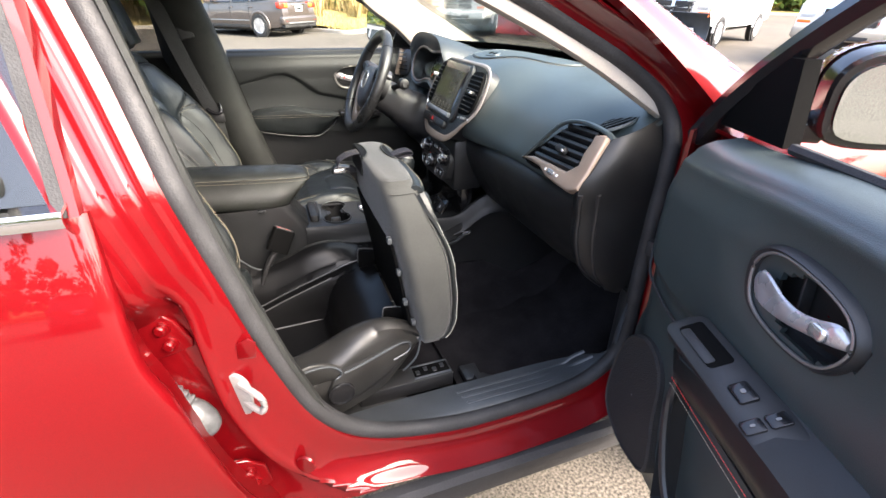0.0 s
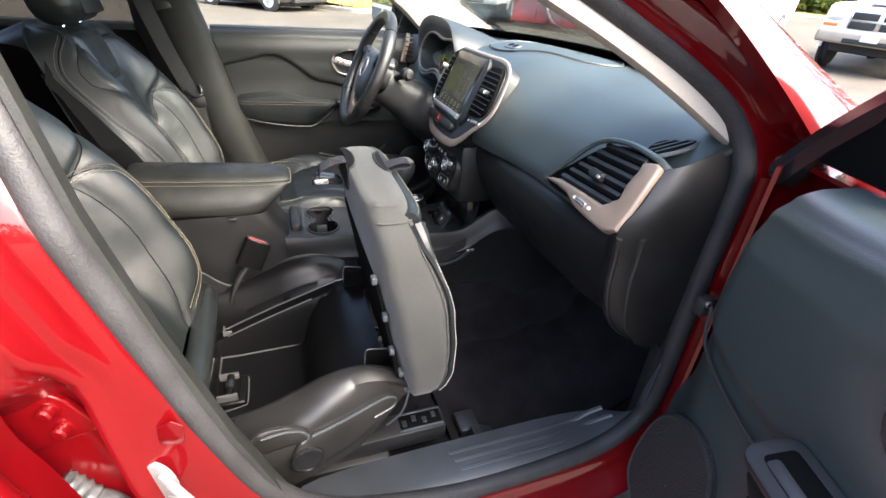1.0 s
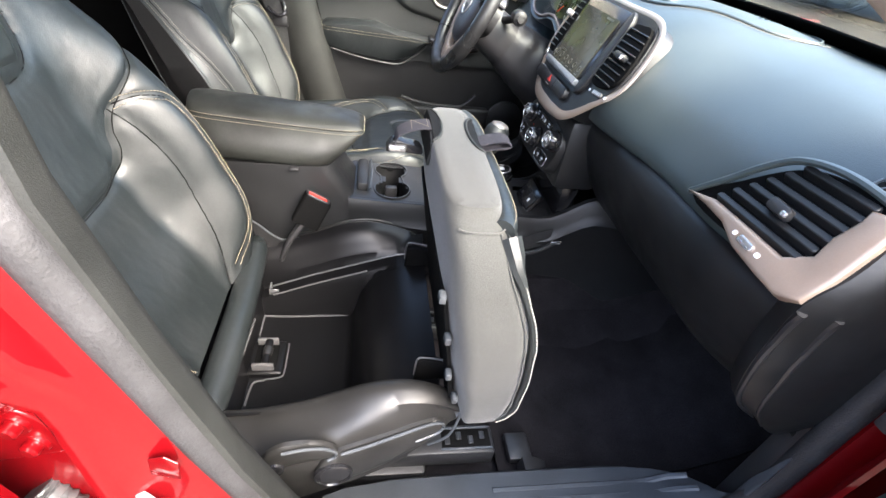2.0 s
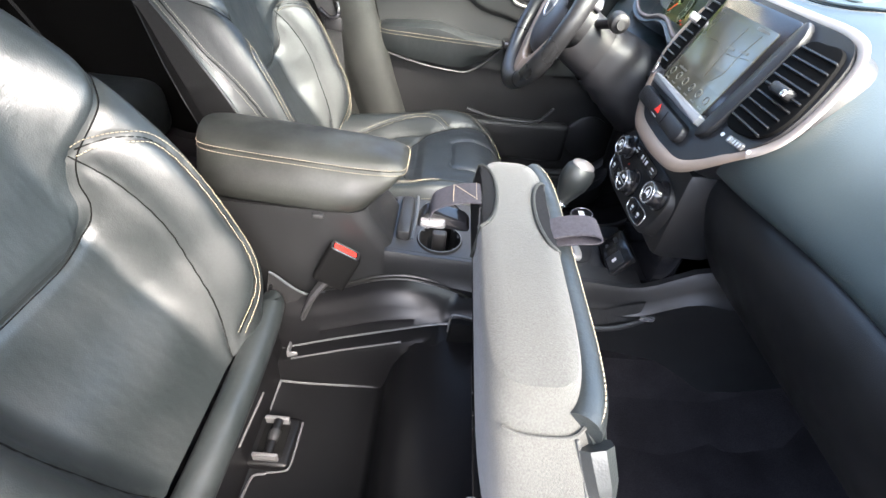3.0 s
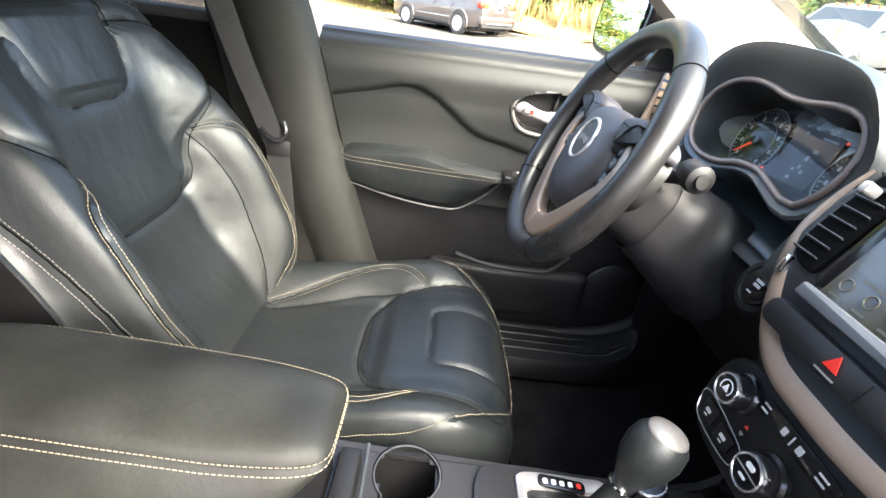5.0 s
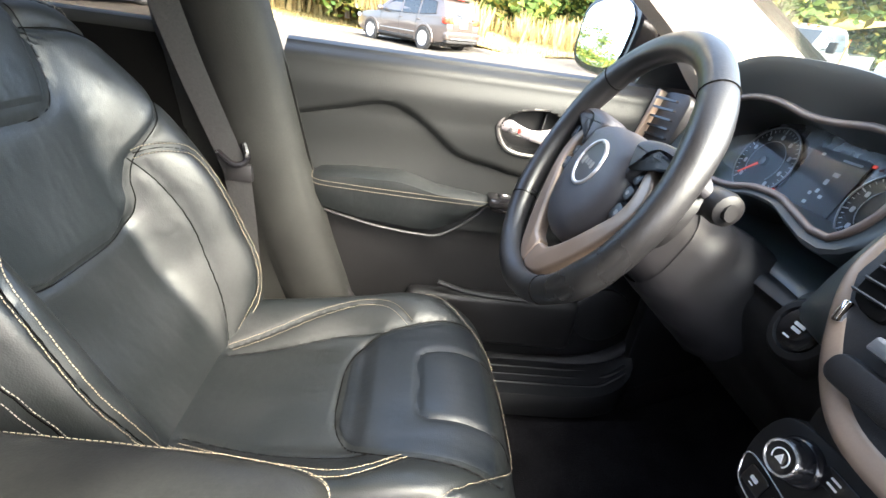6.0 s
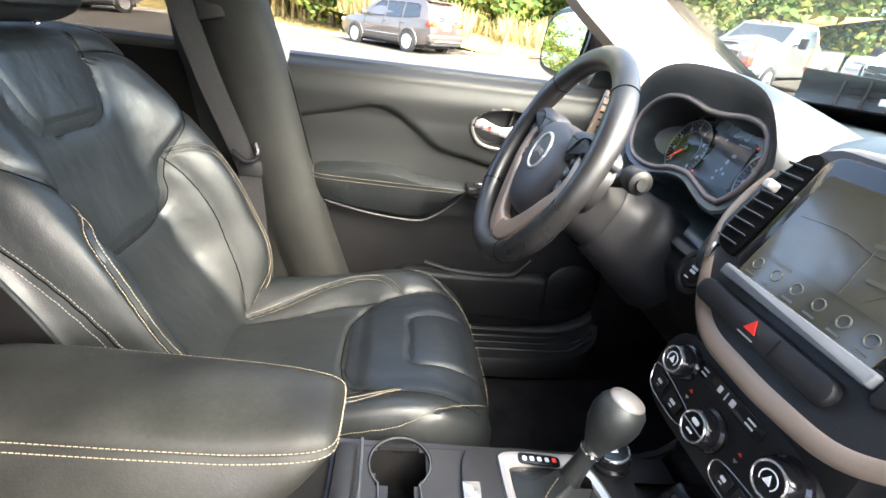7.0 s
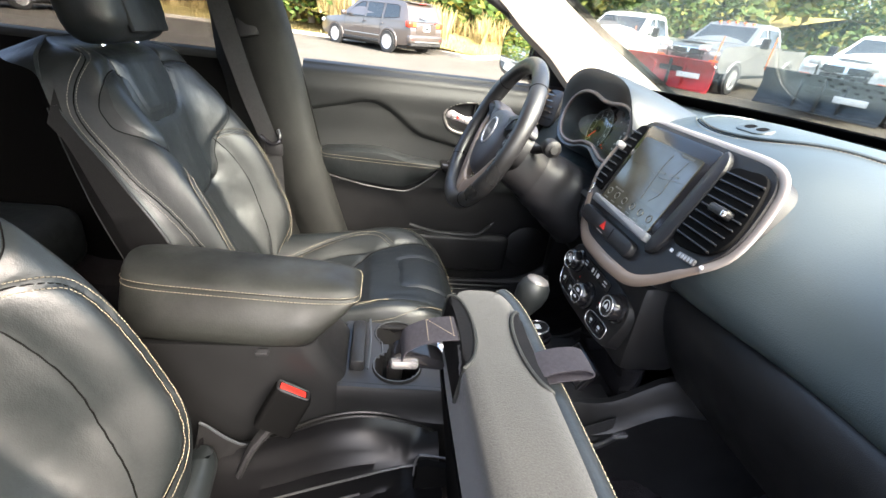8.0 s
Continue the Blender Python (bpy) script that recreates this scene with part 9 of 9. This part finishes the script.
def park(car, x, y, heading):
    """Stands a vehicle on the sloping lot, facing heading (a direction)."""
    d = 0.5
    n = Vector(((ground_z(x - d, y) - ground_z(x + d, y)) / (2 * d), (ground_z(x, y - d) - ground_z(x, y + d)) / (2 * d), 1)).normalized()
    ahead = Vector((heading[0], heading[1], 0))
    car.matrix_basis = frame_of((x, y, ground_z(x, y)), ahead - n * ahead.dot(n), n.cross(ahead))


h = Vector((-0.69, 0.724))
r_ = Vector((0.724, 0.69))
c = Vector((0.28, 17.2)) + h * 1.44 + r_ * 0.93
park(suv(GREYP, "grey-brown parked SUV with red tail lights"), c.x, c.y, h)
for paint, label, bumper, plow, lamps, beacon, fx, fy, hd in (
        (WHITEP, "white pickup truck parked facing the lot", WHITEP, None, False, False, 7.1, 14.6, (-0.76, -0.65)),
        (SILVP, "silver pickup truck with a raised red snow plow", CHROME, PLOWR, True, False, 9.75, 13.3, (-0.866, -0.50)),
        (WHITEP, "white pickup truck with a black snow plow", CHROME, PLOWB, False, True, 11.5, 9.8, (-0.904, -0.427)),
        (WHITEP, "white and tan pickup truck with a pale bumper", TANP, None, False, False, 12.6, 5.9, (-0.95, -0.30))):
    v = Vector(hd).normalized()
    # fx, fy: the middle of the front axle
    park(pickup(paint, label, bumper, plow, lamps, beacon), fx - v.x * 1.95, fy - v.y * 1.95, v)
far = suv(SILVP, "silver SUV parked on the far grass edge")
park(far, -11.5, 18.5, (0.3, 0.95))
# cars across the lot on the passenger's side, mirrored in the red paint
park(suv(SILVP, "silver SUV parked across the lot, mirrored in red paint"), -6.5, -13.0, (-0.2, -0.98))
park(suv(GREYP, "dark SUV parked across the lot, mirrored in red paint"), -2.6, -13.4, (-0.2, -0.98))

# ---- verge, kerb and woods ----
GRASS = mat("dry_grass", (0.30, 0.24, 0.09), 0.95, 0, 0.1, grain=0.4, grain_scale=9, stain=0.35, stain_scale=0.5, bump=0.8, bump_scale=12)
LEAF = mat("leaves", (0.10, 0.14, 0.03), 0.7, 0, 0.3)
nt = LEAF.node_tree
bs = nt.nodes["Principled BSDF"]
gi = nt.nodes.new("ShaderNodeNewGeometry")
cr = nt.nodes.new("ShaderNodeValToRGB")
cr.color_ramp.elements[0].color = (0.035, 0.075, 0.012, 1)
cr.color_ramp.elements[1].color = (0.20, 0.17, 0.03, 1)
e_ = cr.color_ramp.elements.new(0.6)
e_.color = (0.075, 0.12, 0.02, 1)
nt.links.new(gi.outputs["Random Per Island"], cr.inputs["Fac"])
nt.links.new(cr.outputs["Color"], bs.inputs["Base Color"])
STRAW = mat("straw", (0.34, 0.26, 0.11), 0.9, grain=0.3, grain_scale=6)
BARK = mat("bark", (0.10, 0.08, 0.06), 0.9, grain=0.3, grain_scale=20, bump=0.6, bump_scale=30)
CURB = mat("kerb_stone", (0.36, 0.33, 0.28), 0.9, grain=0.2, grain_scale=30, stain=0.2, stain_scale=1.5)


edge_pts = spline([(-40, 28, 0), (-14, 23.0, 0), (-2.4, 21.6, 0), (1.6, 19.2, 0), (3.3, 16.6, 0), (5.2, 18.6, 0), (10, 24.0, 0), (20, 28.0, 0), (32, 26.0, 0), (40, 16.0, 0), (46, 0.0, 0), (60, -30, 0), (45, -46, 0), (10, -42, 0), (-25, -40, 0), (-60, -34, 0)], 10)
edge_pts = [Vector((p.x, p.y, ground_z(p.x, p.y))) for p in edge_pts]
kerb_rows = []
out_dirs = []
for i, p in enumerate(edge_pts):
    d = (edge_pts[min(i + 1, len(edge_pts) - 1)] - edge_pts[max(i - 1, 0)]).normalized()
    o = Vector((-d.y, d.x, 0)).normalized()
    out_dirs.append(o)
    kerb_rows.append([p + o * a + Vector((0, 0, b)) for a, b in ((0, -0.05), (0.01, 0.11), (0.03, 0.13), (0.15, 0.13), (0.17, 0.05))])
part("kerb", skin(kerb_rows), CURB, None, "worn pale concrete kerb", "structure")
rows = []
for p, o in zip(edge_pts, out_dirs):
    rows.append([p + o * a + Vector((0, 0, b)) for a, b in ((0.14, 0.10), (1.5, 0.16), (4, 0.30), (9, 0.9), (16, 2.2), (30, 4.5), (120, 9))])
part("grass_bank", skin(rows), GRASS, None, "dry yellow grass bank beyond the kerb", "structure")

rng = random.Random(7)


def blades(count, lo, hi, near, far, i0, i1, name, material, label):
    verts, faces = [], []
    for _ in range(count):
        i = rng.randrange(i0, i1)
        p, o = edge_pts[i], out_dirs[i]
        k = rng.random()
        q = edge_pts[i].lerp(edge_pts[min(i + 1, len(edge_pts) - 1)], k)
        a = rng.uniform(near, far)
        z = lerp_table([(0.14, 0.10), (1.5, 0.16), (4, 0.30), (9, 0.9), (16, 2.2), (30, 4.5)], a)
        b = q + o * a + Vector((0, 0, z - 0.03))
        h_ = rng.uniform(lo, hi)
        t = rng.uniform(0, 6.28)
        w = Vector((math.cos(t), math.sin(t), 0)) * h_ * rng.uniform(0.05, 0.12)
        n = Vector((rng.uniform(-0.3, 0.3), rng.uniform(-0.3, 0.3), 1)) * h_
        v = len(verts)
        verts += [b - w, b + w, b + n]
        faces.append((v, v + 1, v + 2))
    me = bpy.data.meshes.new(name)
    me.from_pydata(verts, [], faces)
    me.materials.append(material)
    return tagged(new(name, me), label, "grass", "", "stuff")


blades(9000, 0.08, 0.22, 0.2, 5.0, 8, 60, "mown_grass", STRAW, "short dry yellow grass")
blades(14000, 0.5, 1.3, 4.5, 8.5, 8, 90, "tall_grass", STRAW, "tall dry straw-coloured grass")


def foliage(count, i0, i1, near, far, top, size, name, label):
    """Leaf clumps heaped along the wood's edge: each leaf a small folded quad."""
    verts, faces = [], []
    clumps = []
    for _ in range(count // 60):
        i = rng.randrange(i0, i1)
        q = edge_pts[i].lerp(edge_pts[min(i + 1, len(edge_pts) - 1)], rng.random())
        a = rng.uniform(near, far)
        z0 = lerp_table([(0.14, 0.10), (9, 0.9), (16, 2.2), (30, 4.5)], a)
        hmax = top * (0.35 + 0.65 * step(near, far, a)) * (0.7 + 0.3 * math.sin(i * 1.7) ** 2)
        clumps.append((q + out_dirs[i] * a + Vector((0, 0, z0 + rng.uniform(0.1, 1) * hmax)), rng.uniform(0.6, 1.5)))
    for c_, r in clumps:
        for _ in range(60):
            d = Vector((rng.gauss(0, 1), rng.gauss(0, 1), rng.gauss(0, 0.7)))
            d = d.normalized() * r * rng.random() ** 0.4
            p = c_ + d
            t = Vector((rng.uniform(-1, 1), rng.uniform(-1, 1), rng.uniform(-0.6, 0.6))).normalized() * size * rng.uniform(0.6, 1.4)
            s_ = t.cross(Vector((rng.uniform(-1, 1), rng.uniform(-1, 1), rng.uniform(-1, 1)))).normalized() * size * 0.5
            v = len(verts)
            verts += [p - t, p + s_, p + t, p - s_]
            faces.append((v, v + 1, v + 2, v + 3))
    me = bpy.data.meshes.new(name)
    me.from_pydata(verts, [], faces)
    me.materials.append(LEAF)
    return tagged(new(name, me), label, "woods", "", "stuff")


foliage(155000, 0, 100, 8.0, 16.0, 10.0, 0.17, "woodland_edge", "dense green and yellow early autumn woodland")
foliage(70000, 0, 108, 16.0, 26.0, 17.0, 0.36, "far_woods", "tall green woods behind")
foliage(60000, 56, 100, 3.0, 9.0, 7.0, 0.24, "scrub", "green and yellow scrub at the wood's foot")
# added tree line out of view: dims side light and the paint's reflections
foliage(50000, 112, 148, 3.0, 14.0, 12.0, 0.42, "far_woods", "added out-of-view tree line that darkens the red paint")
for k in range(26):
    i = 12 + k * 3
    if i >= len(edge_pts):
        break
    tr = thing("tree", "slim tree trunk at the wood's edge", "tree", "woodland trees", at=edge_pts[i] + out_dirs[i] * rng.uniform(9, 15))
    p = Vector(tr.location) + Vector((0, 0, 0.3))
    lean = Vector((rng.uniform(-0.8, 0.8), rng.uniform(-0.8, 0.8), 0))
    pts = [p, p + lean * 0.3 + Vector((0, 0, 3)), p + lean * 0.8 + Vector((0, 0, 6)), p + lean * 1.2 + Vector((0, 0, 10))]
    part("trunk", tube(spline(pts, 3), [0.16, 0.15, 0.14, 0.13, 0.11, 0.10, 0.09, 0.07, 0.05, 0.03][:10], 7), BARK, tr)
    for j in range(4):
        b = p + lean * (0.3 + 0.2 * j) + Vector((0, 0, 2.5 + 1.6 * j))
        a = rng.uniform(0, 6.28)
        part("limb", tube(spline([b, b + Vector((math.cos(a), math.sin(a), 0.6)) * 0.9, b + Vector((math.cos(a), math.sin(a), 0.9)) * 1.9], 3), [0.05, 0.045, 0.04, 0.03, 0.025, 0.02, 0.01], 6), BARK, tr)
